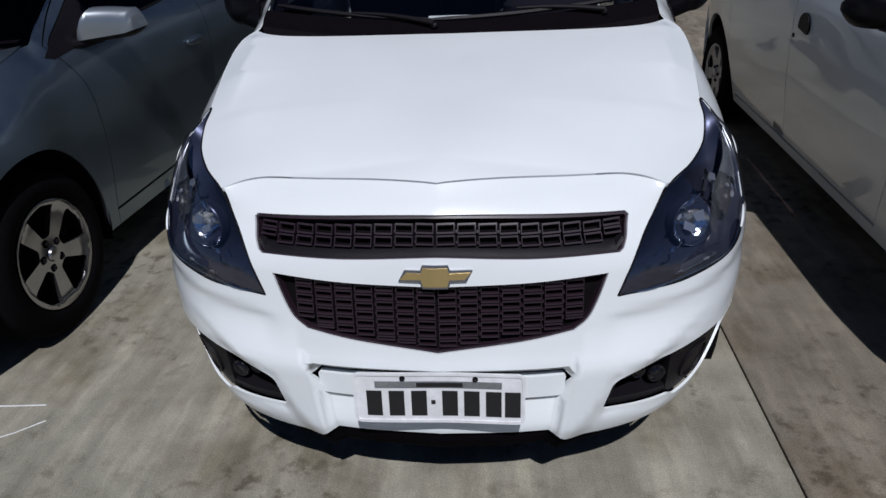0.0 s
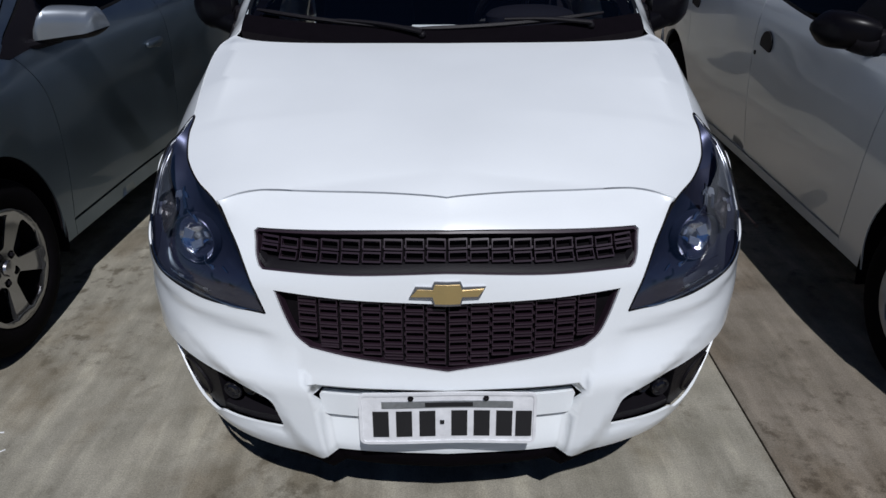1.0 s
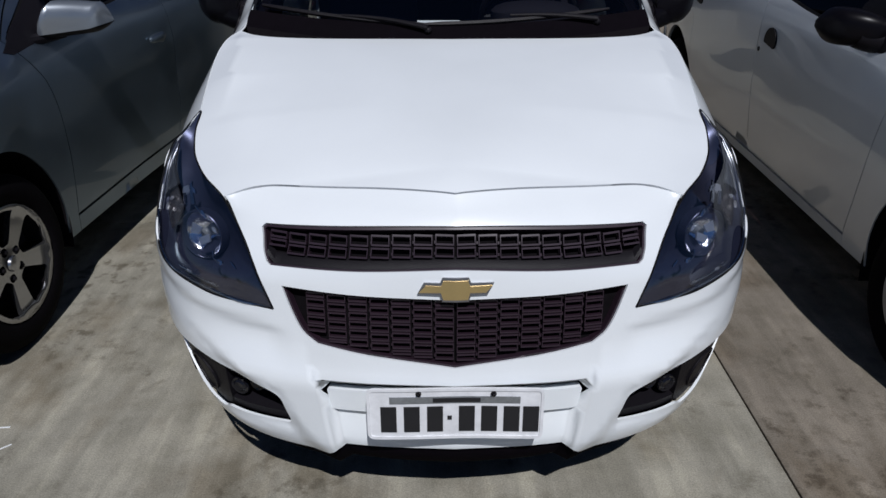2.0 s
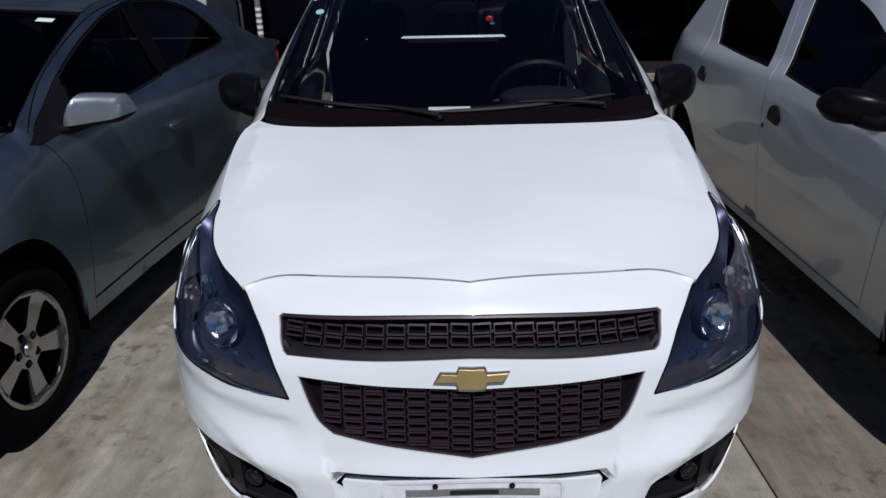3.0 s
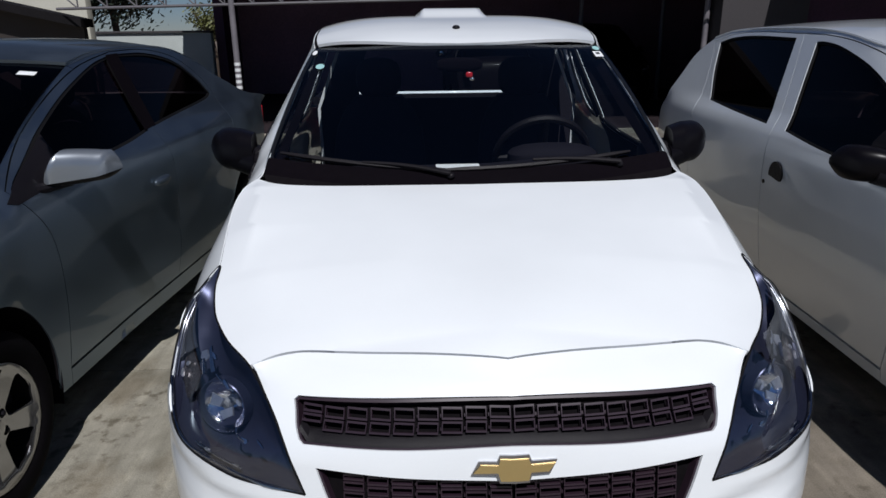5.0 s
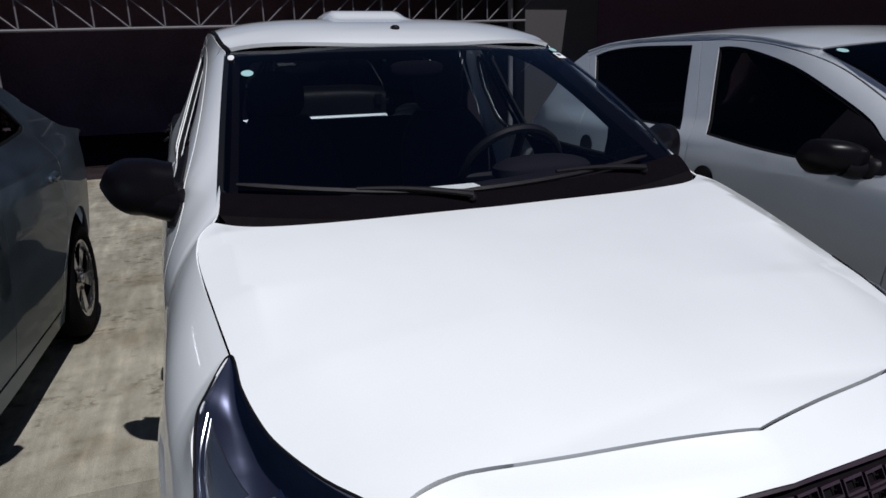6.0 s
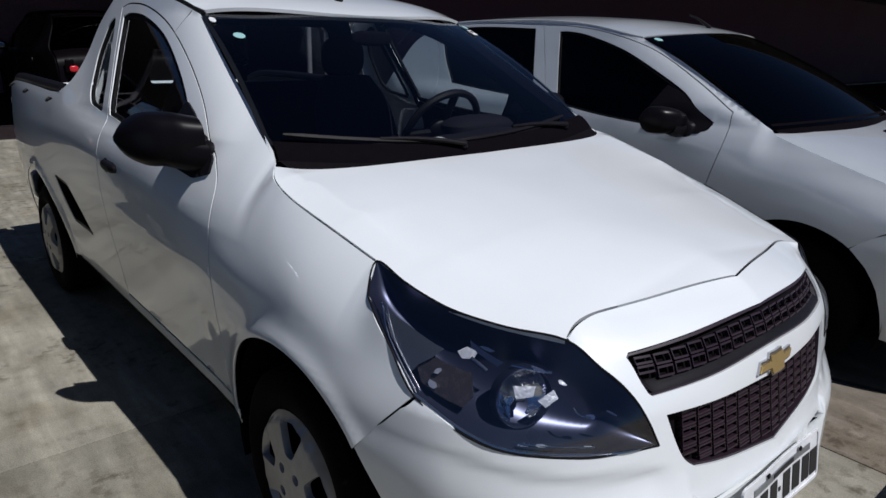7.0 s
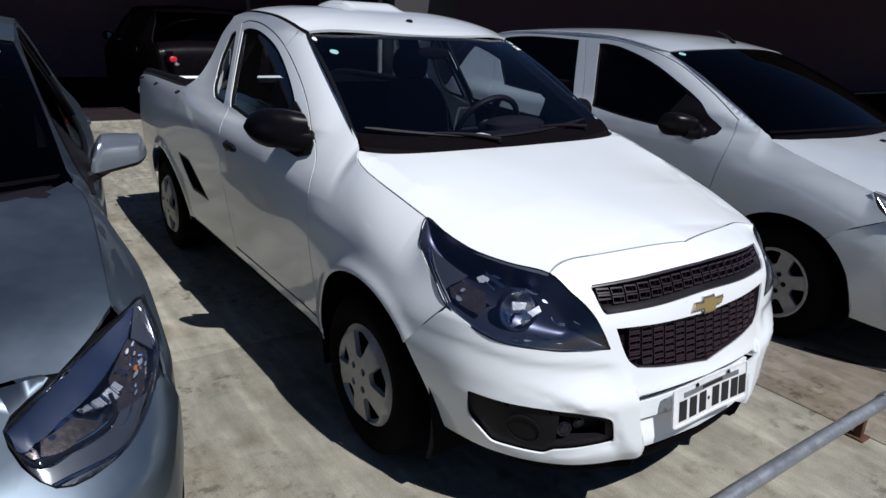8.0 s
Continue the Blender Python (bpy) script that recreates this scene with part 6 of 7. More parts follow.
CAR_Z = [0.18, 0.32, 0.50, 0.68, 0.82, 0.92, 1.00, 1.06, 1.12, 1.25, 1.36, 1.44, 1.50]
sedan_spec = dict(
    side_y=[0.20, 0.42, 0.70, 1.05, 1.60, 2.30, 3.10, 3.75, 4.30], side_z=CAR_Z,
    side_rows=([0.74, 0.77, 0.825, 0.815, 0.765, 0.74, 0.73, 0.70, 0.68, 0.66, 0.64, 0.62, 0.60],
               [0.78, 0.82, 0.862, 0.860, 0.826, 0.79, 0.75, 0.72, 0.70, 0.68, 0.66, 0.64, 0.62],
               [0.80, 0.83, 0.860, 0.866, 0.846, 0.805, 0.750, 0.72, 0.70, 0.68, 0.65, 0.63, 0.61],
               [0.785, 0.80, 0.810, 0.814, 0.808, 0.788, 0.752, 0.715, 0.70, 0.67, 0.64, 0.62, 0.60],
               [0.785, 0.80, 0.812, 0.824, 0.836, 0.835, 0.815, 0.785, 0.755, 0.685, 0.625, 0.59, 0.57],
               [0.80, 0.82, 0.838, 0.855, 0.872, 0.874, 0.860, 0.832, 0.795, 0.72, 0.66, 0.61, 0.58],
               [0.80, 0.83, 0.858, 0.872, 0.884, 0.884, 0.874, 0.855, 0.82, 0.745, 0.672, 0.615, 0.58],
               [0.76, 0.78, 0.815, 0.835, 0.845, 0.844, 0.836, 0.81, 0.77, 0.71, 0.65, 0.60, 0.57],
               [0.62, 0.65, 0.68, 0.695, 0.70, 0.695, 0.69, 0.68, 0.67, 0.65, 0.62, 0.59, 0.56]),
    front_wheel=0.70, rear_wheel=3.335, arch=0.392, wheel_r=0.318, steer=3, sill=0.26, track=0.846, rim=0.213, rim_style="alloy", rim_mat=ALLOY,
    rim_label="silver alloy rim with five spokes",
    screen_edge=[(1.05, 1.025), (1.30, 1.165), (1.567, 1.293), (1.82, 1.395)],
    drip=[(1.82, 1.395), (2.11, 1.443), (2.50, 1.455), (2.85, 1.425), (3.10, 1.345), (3.25, 1.275)],
    tail=[(3.25, 1.275), (3.42, 1.21), (3.65, 1.125), (4.00, 1.072), (4.17, 1.02), (4.26, 0.88), (4.28, 0.50), (4.22, 0.28), (3.78, 0.27)],
    lamp_rear=[(0.388, 0.83), (0.334, 0.778), (0.268, 0.718)],
    bumper_cut=[(0.295, 0.42), (0.268, 0.718)],
    door_front=[(1.17, 0.29), (1.205, 0.57), (1.190, 0.825), (1.09, 1.010)],
    door_mid=[(2.165, 0.30), (2.205, 0.445), (2.20, 0.595), (2.19, 0.785), (2.16, 0.945), (2.14, 1.055), (2.155, 1.225), (2.19, 1.440)],
    door_rear=[(2.86, 0.30), (2.88, 0.42), (2.96, 0.52), (3.055, 0.63), (3.065, 0.80), (3.06, 0.95), (3.10, 1.07), (3.09, 1.17)],
    door_top_front=[(1.09, 1.010), (1.345, 1.170), (1.595, 1.285), (1.82, 1.368), (2.00, 1.411), (2.19, 1.440)],
    door_top_rear=[(2.19, 1.440), (2.52, 1.440), (2.83, 1.388), (3.02, 1.275), (3.09, 1.17)],
    glass_front=([(1.145, 1.028), (1.27, 1.092), (1.42, 1.172), (1.65, 1.275), (1.85, 1.348), (2.01, 1.396), (2.155, 1.423)], [(2.155, 1.423), (2.12, 1.225), (2.095, 1.076)], [(2.095, 1.076), (1.835, 1.047), (1.455, 1.020), (1.135, 1.002), (1.145, 1.028)]),
    glass_rear=([(2.225, 1.428), (2.52, 1.422), (2.80, 1.368), (2.97, 1.262), (3.05, 1.165)], [(3.05, 1.165), (2.93, 1.140), (2.45, 1.107), (2.165, 1.085)], [(2.165, 1.085), (2.185, 1.23), (2.225, 1.428)]),
    door_label="grey metallic door", handles=[(2.02, 0.846), (2.89, 0.94)], handle_mat=SILVER,
    hood_mid=([0.0, 0.15, 0.40, 0.70, 0.92, 1.10], [0.73, 0.81, 0.905, 0.985, 1.032, 1.042]),
    hood_drop=([0.0, 0.20, 0.40, 0.70, 1.10], [0.02, 0.045, 0.04, 0.035, 0.012]),
    hood_wide=([0.0, 0.22, 0.39, 0.70, 1.10], [0.5, 0.605, 0.735, 0.742, 0.735]),
    hood=([(0, 0.13), (0.30, 0.165), (0.50, 0.205), (0.61, 0.222)], [(0.61, 0.222), (0.682, 0.305), (0.735, 0.390)], [(0.735, 0.390), (0.738, 0.58), (0.740, 0.78), (0.728, 0.93), (0.700, 1.035)], [(0.700, 1.035), (0.60, 0.915), (0.40, 0.845), (0, 0.815)]),
    nose_y=([0.18, 0.30, 0.45, 0.60, 0.70, 0.75, 0.80], [-0.20, -0.235, -0.23, -0.19, -0.07, 0.025, 0.12]),
    nose_k=([0.18, 0.30, 0.45, 0.60, 0.75], [0.96, 1.02, 1.05, 1.065, 1.085]), nose_g=1.0,
    nose_top=[(0, 0.803), (0.30, 0.806), (0.50, 0.806), (0.59, 0.796), (0.505, 0.757), (0.58, 0.677), (0.70, 0.671), (0.768, 0.694), (0.795, 0.716)],
    nose_side=[(0.288, 0.718), (0.298, 0.68), (0.306, 0.62), (0.314, 0.55), (0.322, 0.48), (0.330, 0.42), (0.31, 0.25)], nose_low=[(0.70, 0.22), (0.40, 0.20), (0, 0.20)],
    lamp_top=[(0.50, 0.105, 0.752), (0.56, 0.168, 0.776), (0.62, 0.226, 0.800), (0.69, 0.296, 0.824), (0.75, 0.352, 0.848), (0.800, 0.400, 0.866)],
    lamp_base=[(0.50, 0.105, 0.752), (0.575, 0.015, 0.665), (0.70, 0.070, 0.660), (0.790, 0.232, 0.705), (0.822, 0.335, 0.785), (0.800, 0.400, 0.866)],
    bowls=[],
    lamp_label="clear headlight with chrome inside",
    screen=((0.708, 0.79, 1.06, 1.040, 1.025), (0.610, 1.62, 1.805, 1.440, 1.393)),
    stickers=[(0.86, 0.88, 0.045, 0.020, PAPER, "white sticker")],
    roof_mid=([1.55, 1.75, 2.05, 2.45, 2.85, 3.20, 3.35], [1.425, 1.462, 1.496, 1.505, 1.482, 1.405, 1.35]),
    roof_edge=([1.55, 1.80, 2.10, 2.50, 2.85, 3.10, 3.35], [1.34, 1.398, 1.446, 1.458, 1.428, 1.348, 1.24]), roof_half=0.645,
    roof=([(0, 1.618), (0.35, 1.67), (0.614, 1.81)], [(0.614, 1.81), (0.612, 2.10), (0.612, 2.50), (0.635, 2.85), (0.655, 3.20)], [(0.655, 3.20), (0.35, 3.27), (0, 3.29)]),
    back_screen=((0.66, 3.86, 3.66, 1.105, 1.125), (0.60, 3.27, 3.19, 1.375, 1.315)),
    deck=[(3.82, 1.10), (4.00, 1.085), (4.16, 1.045), (4.26, 0.95), (4.28, 0.60), (4.24, 0.35)],
    pillar=[(2.07, 1.080), (2.185, 1.088), (2.21, 1.23), (2.245, 1.430), (2.138, 1.426), (2.10, 1.23)],
    sail=[(1.06, 0.972), (1.10, 0.958), (1.25, 0.977), (1.40, 1.006), (1.42, 1.160), (1.27, 1.083), (1.14, 1.022)],
    seat_y=2.00, bulge=(0.125, 0.045), reach=0.35, belt=0.985, deck_half=0.69,
    mirror=((0.778, 1.325, 0.996), (0.985, 1.445, 1.010), (MIRRORGREY, PLASTIC, "silver grey door mirror with black underside"), (0.10, 0.105, 0.118), 0.0, "wedge"))
sedan = thing("sedan", "grey metallic sedan with alloy wheels and dark windows", "car",
              Matrix.Translation((-2.372, 0.76, 0)) @ Matrix.Rotation(radians(-4.2), 4, "Z") @ Matrix.Translation((0, -0.70, 0)))
build_car(sedan, SILVER, sedan_spec)

hatch_spec = dict(
    side_y=[-0.12, 0.10, 0.42, 0.78, 1.30, 2.00, 2.85, 3.40, 3.85], side_z=CAR_Z,
    side_rows=([0.72, 0.75, 0.78, 0.78, 0.76, 0.72, 0.70, 0.68, 0.66, 0.65, 0.63, 0.61, 0.60],
               [0.76, 0.79, 0.82, 0.832, 0.82, 0.775, 0.73, 0.70, 0.68, 0.66, 0.64, 0.62, 0.60],
               [0.78, 0.81, 0.845, 0.860, 0.850, 0.815, 0.765, 0.73, 0.70, 0.68, 0.65, 0.63, 0.61],
               [0.78, 0.805, 0.830, 0.850, 0.856, 0.842, 0.806, 0.760, 0.72, 0.68, 0.65, 0.63, 0.61],
               [0.78, 0.805, 0.828, 0.846, 0.858, 0.858, 0.842, 0.815, 0.785, 0.722, 0.655, 0.60, 0.58],
               [0.78, 0.805, 0.828, 0.846, 0.858, 0.860, 0.850, 0.830, 0.805, 0.745, 0.692, 0.648, 0.60],
               [0.78, 0.815, 0.850, 0.868, 0.868, 0.864, 0.855, 0.838, 0.812, 0.752, 0.70, 0.655, 0.61],
               [0.76, 0.79, 0.825, 0.84, 0.845, 0.842, 0.834, 0.815, 0.79, 0.735, 0.685, 0.64, 0.60],
               [0.68, 0.71, 0.74, 0.755, 0.765, 0.765, 0.755, 0.74, 0.72, 0.68, 0.64, 0.60, 0.57]),
    front_wheel=0.42, rear_wheel=3.22, arch=0.380, arch_from=125, wheel_r=0.300, sill=0.27, track=0.835, rim=0.192, rim_style="steel", rim_mat=HUBCAP,
    rim_label="grey wheel cover with six openings",
    screen_edge=[(0.645, 1.045), (0.90, 1.175), (1.20, 1.325), (1.465, 1.430)],
    drip=[(1.465, 1.430), (1.83, 1.492), (2.20, 1.512), (2.70, 1.508), (3.00, 1.492), (3.22, 1.455)],
    tail=[(3.22, 1.455), (3.40, 1.350), (3.50, 1.18), (3.60, 1.05), (3.74, 0.95), (3.79, 0.70), (3.79, 0.45), (3.73, 0.28), (3.62, 0.27)],
    lamp_rear=[(0.03, 0.815), (-0.046, 0.766)],
    bumper_cut=[(0.10, 0.690), (-0.046, 0.766)],
    door_front=[(0.97, 0.28), (0.93, 0.45), (0.875, 0.72), (0.825, 0.95), (0.835, 1.105)],
    door_mid=[(1.95, 0.28), (1.975, 0.60), (1.965, 0.85), (1.965, 1.00), (2.01, 1.16), (2.175, 1.488)],
    door_rear=[(2.80, 0.28), (2.82, 0.42), (2.885, 0.57), (2.90, 0.75), (2.95, 0.90), (2.965, 1.05), (3.07, 1.28), (3.20, 1.43)],
    door_top_front=[(0.835, 1.105), (1.07, 1.232), (1.37, 1.372), (1.67, 1.450), (1.94, 1.482), (2.175, 1.488)],
    door_top_rear=[(2.175, 1.488), (2.60, 1.494), (2.95, 1.480), (3.20, 1.43)],
    glass_front=([(0.905, 1.050), (1.00, 1.105), (1.10, 1.178), (1.30, 1.270), (1.54, 1.366), (1.80, 1.434), (1.95, 1.454), (2.03, 1.453)], [(2.03, 1.453), (1.95, 1.25), (1.868, 1.055)], [(1.868, 1.055), (1.58, 1.025), (1.30, 1.008), (0.96, 1.000), (0.905, 1.050)]),
    glass_rear=([(2.23, 1.468), (2.66, 1.474), (2.95, 1.460), (3.11, 1.430)], [(3.11, 1.430), (2.99, 1.26), (2.835, 1.103)], [(2.835, 1.103), (2.45, 1.080), (2.055, 1.062)], [(2.055, 1.062), (2.12, 1.20), (2.23, 1.468)]),
    door_label="silver white door with black handle", handles=[(1.825, 0.872), (2.855, 0.922)], handle_mat=PLASTIC, flap=True,
    hood_mid=([-0.29, -0.19, 0.06, 0.36, 0.68], [0.76, 0.83, 0.915, 0.985, 1.050]),
    hood_drop=([-0.29, -0.09, 0.07, 0.36, 0.68], [0.02, 0.045, 0.05, 0.035, 0.012]),
    hood_wide=([-0.29, -0.09, 0.07, 0.36, 0.68], [0.5, 0.65, 0.755, 0.775, 0.745]),
    hood=([(0, -0.24), (0.30, -0.21), (0.52, -0.15), (0.62, -0.10)], [(0.62, -0.10), (0.70, -0.02), (0.755, 0.07)], [(0.755, 0.07), (0.775, 0.30), (0.772, 0.49), (0.745, 0.645)], [(0.745, 0.645), (0.50, 0.585), (0, 0.555)]),
    nose_y=([0.18, 0.30, 0.45, 0.60, 0.70, 0.78, 0.84], [-0.46, -0.495, -0.49, -0.45, -0.39, -0.31, -0.24]),
    nose_k=([0.18, 0.30, 0.45, 0.60, 0.75], [0.94, 1.0, 1.02, 1.035, 1.047]), nose_g=1.15,
    nose_top=[(0, 0.80), (0.30, 0.80), (0.50, 0.78), (0.56, 0.655), (0.68, 0.665), (0.745, 0.715)],
    nose_side=[(-0.042, 0.764), (0.06, 0.708), (0.15, 0.660), (0.198, 0.612), (0.13, 0.545), (0.075, 0.455), (0.046, 0.36), (0.04, 0.24)], nose_low=[(0.70, 0.21), (0.40, 0.19), (0, 0.19)],
    lamp_top=[(0.47, -0.25, 0.735), (0.55, -0.17, 0.785), (0.64, -0.09, 0.825), (0.71, -0.01, 0.850), (0.762, 0.07, 0.868)],
    lamp_base=[(0.47, -0.25, 0.735), (0.57, -0.245, 0.655), (0.70, -0.15, 0.675), (0.785, -0.04, 0.760), (0.762, 0.07, 0.868)],
    bowls=[((0.65, -0.10, 0.745), 0.055, (0.3, -0.9, 0.1), "main"), ((0.745, -0.015, 0.785), 0.024, (0.7, -0.6, 0.2), "amber")],
    lamp_label="clear headlight with chrome inside",
    screen=((0.741, 0.545, 0.655, 1.060, 1.048), (0.631, 1.325, 1.455, 1.470, 1.432)),
    stickers=[(-0.93, 0.945, 0.028, 0.026, TEAL, "pale teal sticker", True)],
    roof_mid=([1.27, 1.47, 1.83, 2.35, 2.85, 3.25, 3.4], [1.455, 1.496, 1.540, 1.557, 1.542, 1.490, 1.455]),
    roof_edge=([1.27, 1.465, 1.83, 2.20, 2.70, 3.00, 3.3], [1.38, 1.433, 1.495, 1.515, 1.511, 1.495, 1.43]), roof_half=0.64,
    roof=([(0, 1.323), (0.35, 1.365), (0.632, 1.46)], [(0.632, 1.46), (0.632, 1.85), (0.63, 2.35), (0.63, 2.90), (0.635, 3.22)], [(0.635, 3.22), (0.35, 3.28), (0, 3.30)]),
    back_screen=((0.66, 3.57, 3.49, 1.08, 1.08), (0.60, 3.28, 3.20, 1.47, 1.44)),
    deck=[(3.55, 1.09), (3.66, 1.06), (3.76, 0.98), (3.80, 0.80), (3.82, 0.55), (3.78, 0.33)],
    seat_y=1.65, bulge=(0.085, 0.030), belt=1.02,
    sail=[(0.905, 1.040), (0.96, 0.992), (1.10, 0.976), (1.26, 0.980), (1.26, 1.10), (1.20, 1.205), (1.09, 1.165), (1.00, 1.098)],
    mirror=((0.815, 1.060, 1.045), (1.015, 1.165, 1.050), (MIRRORBLACK, PLASTIC, "black plastic door mirror"), (0.085, 0.085, 0.066)))
hatch = thing("hatchback", "silver white four-door hatchback with black mirrors and handles", "car",
              Matrix.Translation((2.362, 0.43, 0)) @ Matrix.Rotation(radians(-1.2), 4, "Z") @ Matrix.Translation((0, -0.43, 0)))
build_car(hatch, PEARL, hatch_spec)
part("roof_antenna", tube([(0.03, 1.455, 1.495), (0.02, 1.53, 1.545), (0.01, 1.59, 1.570)], [0.012, 0.007, 0.004], 8), PLASTIC, hatch, "short black antenna")
part("washer_jet", ball((0.10, 0.44, 1.008), (0.014, 0.02, 0.007)), PLASTIC, hatch)
spoiler = skin([[(x, 3.24 + 0.02 * (x / 0.6) ** 2, 1.478 - 0.03 * (x / 0.6) ** 2), (x, 3.40 - 0.03 * (x / 0.6) ** 2, 1.462 - 0.03 * (x / 0.6) ** 2), (x, 3.405 - 0.03 * (x / 0.6) ** 2, 1.445 - 0.03 * (x / 0.6) ** 2), (x, 3.27, 1.43 - 0.03 * (x / 0.6) ** 2)] for x in np.linspace(-0.60, 0.60, 21)])
part("rear_spoiler", spoiler, PEARL, hatch)


# ---- ground ----
def concrete(name, base, joint_dark=1.0):
    """Worn cast concrete: broad stains, dark spots, pale drag marks along y, pitted relief."""
    m = bpy.data.materials.new(name)
    m.use_nodes = True
    nt = m.node_tree
    p = nt.nodes["Principled BSDF"]
    geo = nt.nodes.new("ShaderNodeNewGeometry")

    def tex(scale, detail, stretch=(1, 1, 1), rough=0.62, shift=0.0):
        mp = nt.nodes.new("ShaderNodeMapping")
        mp.inputs["Scale"].default_value = stretch
        mp.inputs["Location"].default_value = (shift, shift * 0.7, 0)
        nt.links.new(geo.outputs["Position"], mp.inputs["Vector"])
        n = nt.nodes.new("ShaderNodeTexNoise")
        n.inputs["Scale"].default_value, n.inputs["Detail"].default_value, n.inputs["Roughness"].default_value = scale, detail, rough
        nt.links.new(mp.outputs[0], n.inputs["Vector"])
        return n.outputs["Fac"]

    def ramp(fac, stops):
        r = nt.nodes.new("ShaderNodeValToRGB")
        while len(r.color_ramp.elements) < len(stops):
            r.color_ramp.elements.new(0.5)
        for e, (pos, c) in zip(r.color_ramp.elements, stops):
            e.position, e.color = pos, (*c, 1)
        nt.links.new(fac, r.inputs[0])
        return r.outputs[0]

    def mix(kind, a, b, k=1.0):
        x = nt.nodes.new("ShaderNodeMix")
        x.data_type, x.blend_type = "RGBA", kind
        x.inputs[0].default_value = k
        nt.links.new(a, x.inputs[6])
        nt.links.new(b, x.inputs[7])
        return x.outputs[2]
    r, g, b = base
    body = ramp(tex(1.3, 6), [(0.32, (r * 0.78, g * 0.78, b * 0.76)), (0.50, (r * 1.0, g * 1.0, b * 1.0)), (0.68, (r * 1.16, g * 1.15, b * 1.13))])
    brown = ramp(tex(2.6, 7, (1, 0.7, 1), shift=3.1), [(0.36, (0.56, 0.49, 0.40)), (0.50, (1, 1, 1))])
    spots = ramp(tex(15, 8, shift=7.7), [(0.37, (0.36, 0.33, 0.29)), (0.49, (1, 1, 1))])
    where = ramp(tex(1.9, 4, shift=11.3), [(0.46, (1, 1, 1)), (0.60, (0, 0, 0))])
    clean = nt.nodes.new("ShaderNodeMix")
    clean.data_type, clean.blend_type = "RGBA", "LIGHTEN"
    nt.links.new(where, clean.inputs[0])
    nt.links.new(spots, clean.inputs[6])
    clean.inputs[7].default_value = (1, 1, 1, 1)
    spots = clean.outputs[2]
    drag = ramp(tex(6.5, 6, (1.9, 0.28, 1), shift=1.4), [(0.36, (0.80, 0.80, 0.79)), (0.54, (1, 1, 1)), (0.68, (1.24, 1.24, 1.22))])
    grit = ramp(tex(210, 3), [(0.3, (0.74, 0.74, 0.74)), (0.7, (1.22, 1.22, 1.22))])
    mottle = ramp(tex(7.5, 7, shift=5.2), [(0.34, (0.84, 0.84, 0.82)), (0.50, (1, 1, 1)), (0.66, (1.10, 1.10, 1.09))])
    body = mix("MULTIPLY", body, mottle)
    c = mix("MULTIPLY", mix("MULTIPLY", mix("MULTIPLY", mix("MULTIPLY", body, brown, 0.60), spots, 0.80), drag), grit)
    nt.links.new(c, p.inputs["Base Color"])
    p.inputs["Roughness"].default_value = 0.82
    p.inputs["Specular IOR Level"].default_value = 0.25
    bump = nt.nodes.new("ShaderNodeBump")
    bump.inputs["Strength"].default_value, bump.inputs["Distance"].default_value = 0.35, 0.004
    nt.links.new(tex(90, 6), bump.inputs["Height"])
    nt.links.new(bump.outputs[0], p.inputs["Normal"])
    return m


CONCRETE = concrete("worn concrete", (0.292, 0.276, 0.226))
CONCRETE_BROWN = concrete("brown worn concrete", (0.212, 0.186, 0.150))
# Floor under the roofs: their shade is put into this near-black colour.
SHADEFLOOR = material("floor with shade in its colour", (0.024, 0.018, 0.020), 0.95, spec=0.05, stain=0.4, stain_size=1.2, grain=0.3)
TAR = material("tar joint", (0.022, 0.018, 0.016), 0.75, stain=0.3, grain=0.3)
ground = new("ground", mesh_of("ground", block(-220, 220, -120, 400, -0.6, -0.014), material("packed earth", (0.16, 0.13, 0.10), 0.95, stain=0.3, stain_size=0.4, grain=0.2)))
tagged(ground, "pale worn concrete parking ground with stains", "ground", kind="structure")
slab_x = [-14.0, -9.6, -6.1, -2.56, 0.97, 4.50, 8.0, 12.0]
slab_y = [-12.0, -7.6, -3.1, 1.68, 5.2, 8.9]
for i in range(len(slab_x) - 1):
    for j in range(len(slab_y) - 1):
        slab = block(slab_x[i] + 0.003, slab_x[i + 1] - 0.003, slab_y[j] + 0.003, slab_y[j + 1] - 0.003, -0.10, 0.0, 0.003)
        part("concrete_slab", slab, CONCRETE_BROWN if abs(slab_x[i] - 0.97) < 0.01 else CONCRETE, ground)

# ---- guard pipe in front of the truck ----
pipe_rail = thing("guard_pipe", "low galvanised steel pipe on short rusty posts", "guard rail")
part("pipe", tube([(x, -0.335 + 0.004 * math.sin(x * 3), 0.112) for x in np.linspace(-1.9, 2.3, 15)], 0.0275, 16), STEEL, pipe_rail)
part("coupling", tube([(1.10, -0.333, 0.112), (1.15, -0.333, 0.112)], 0.031, 16), STEEL, pipe_rail)
for x in (-1.30, -0.20, 0.93, 2.05):
    post = part("post", joined(block(x - 0.016, x + 0.016, -0.350, -0.318, 0.0, 0.092, 0.003), block(x - 0.035, x + 0.035, -0.370, -0.300, 0.0, 0.008, 0.002)), RUST, pipe_rail, "rusty steel post")


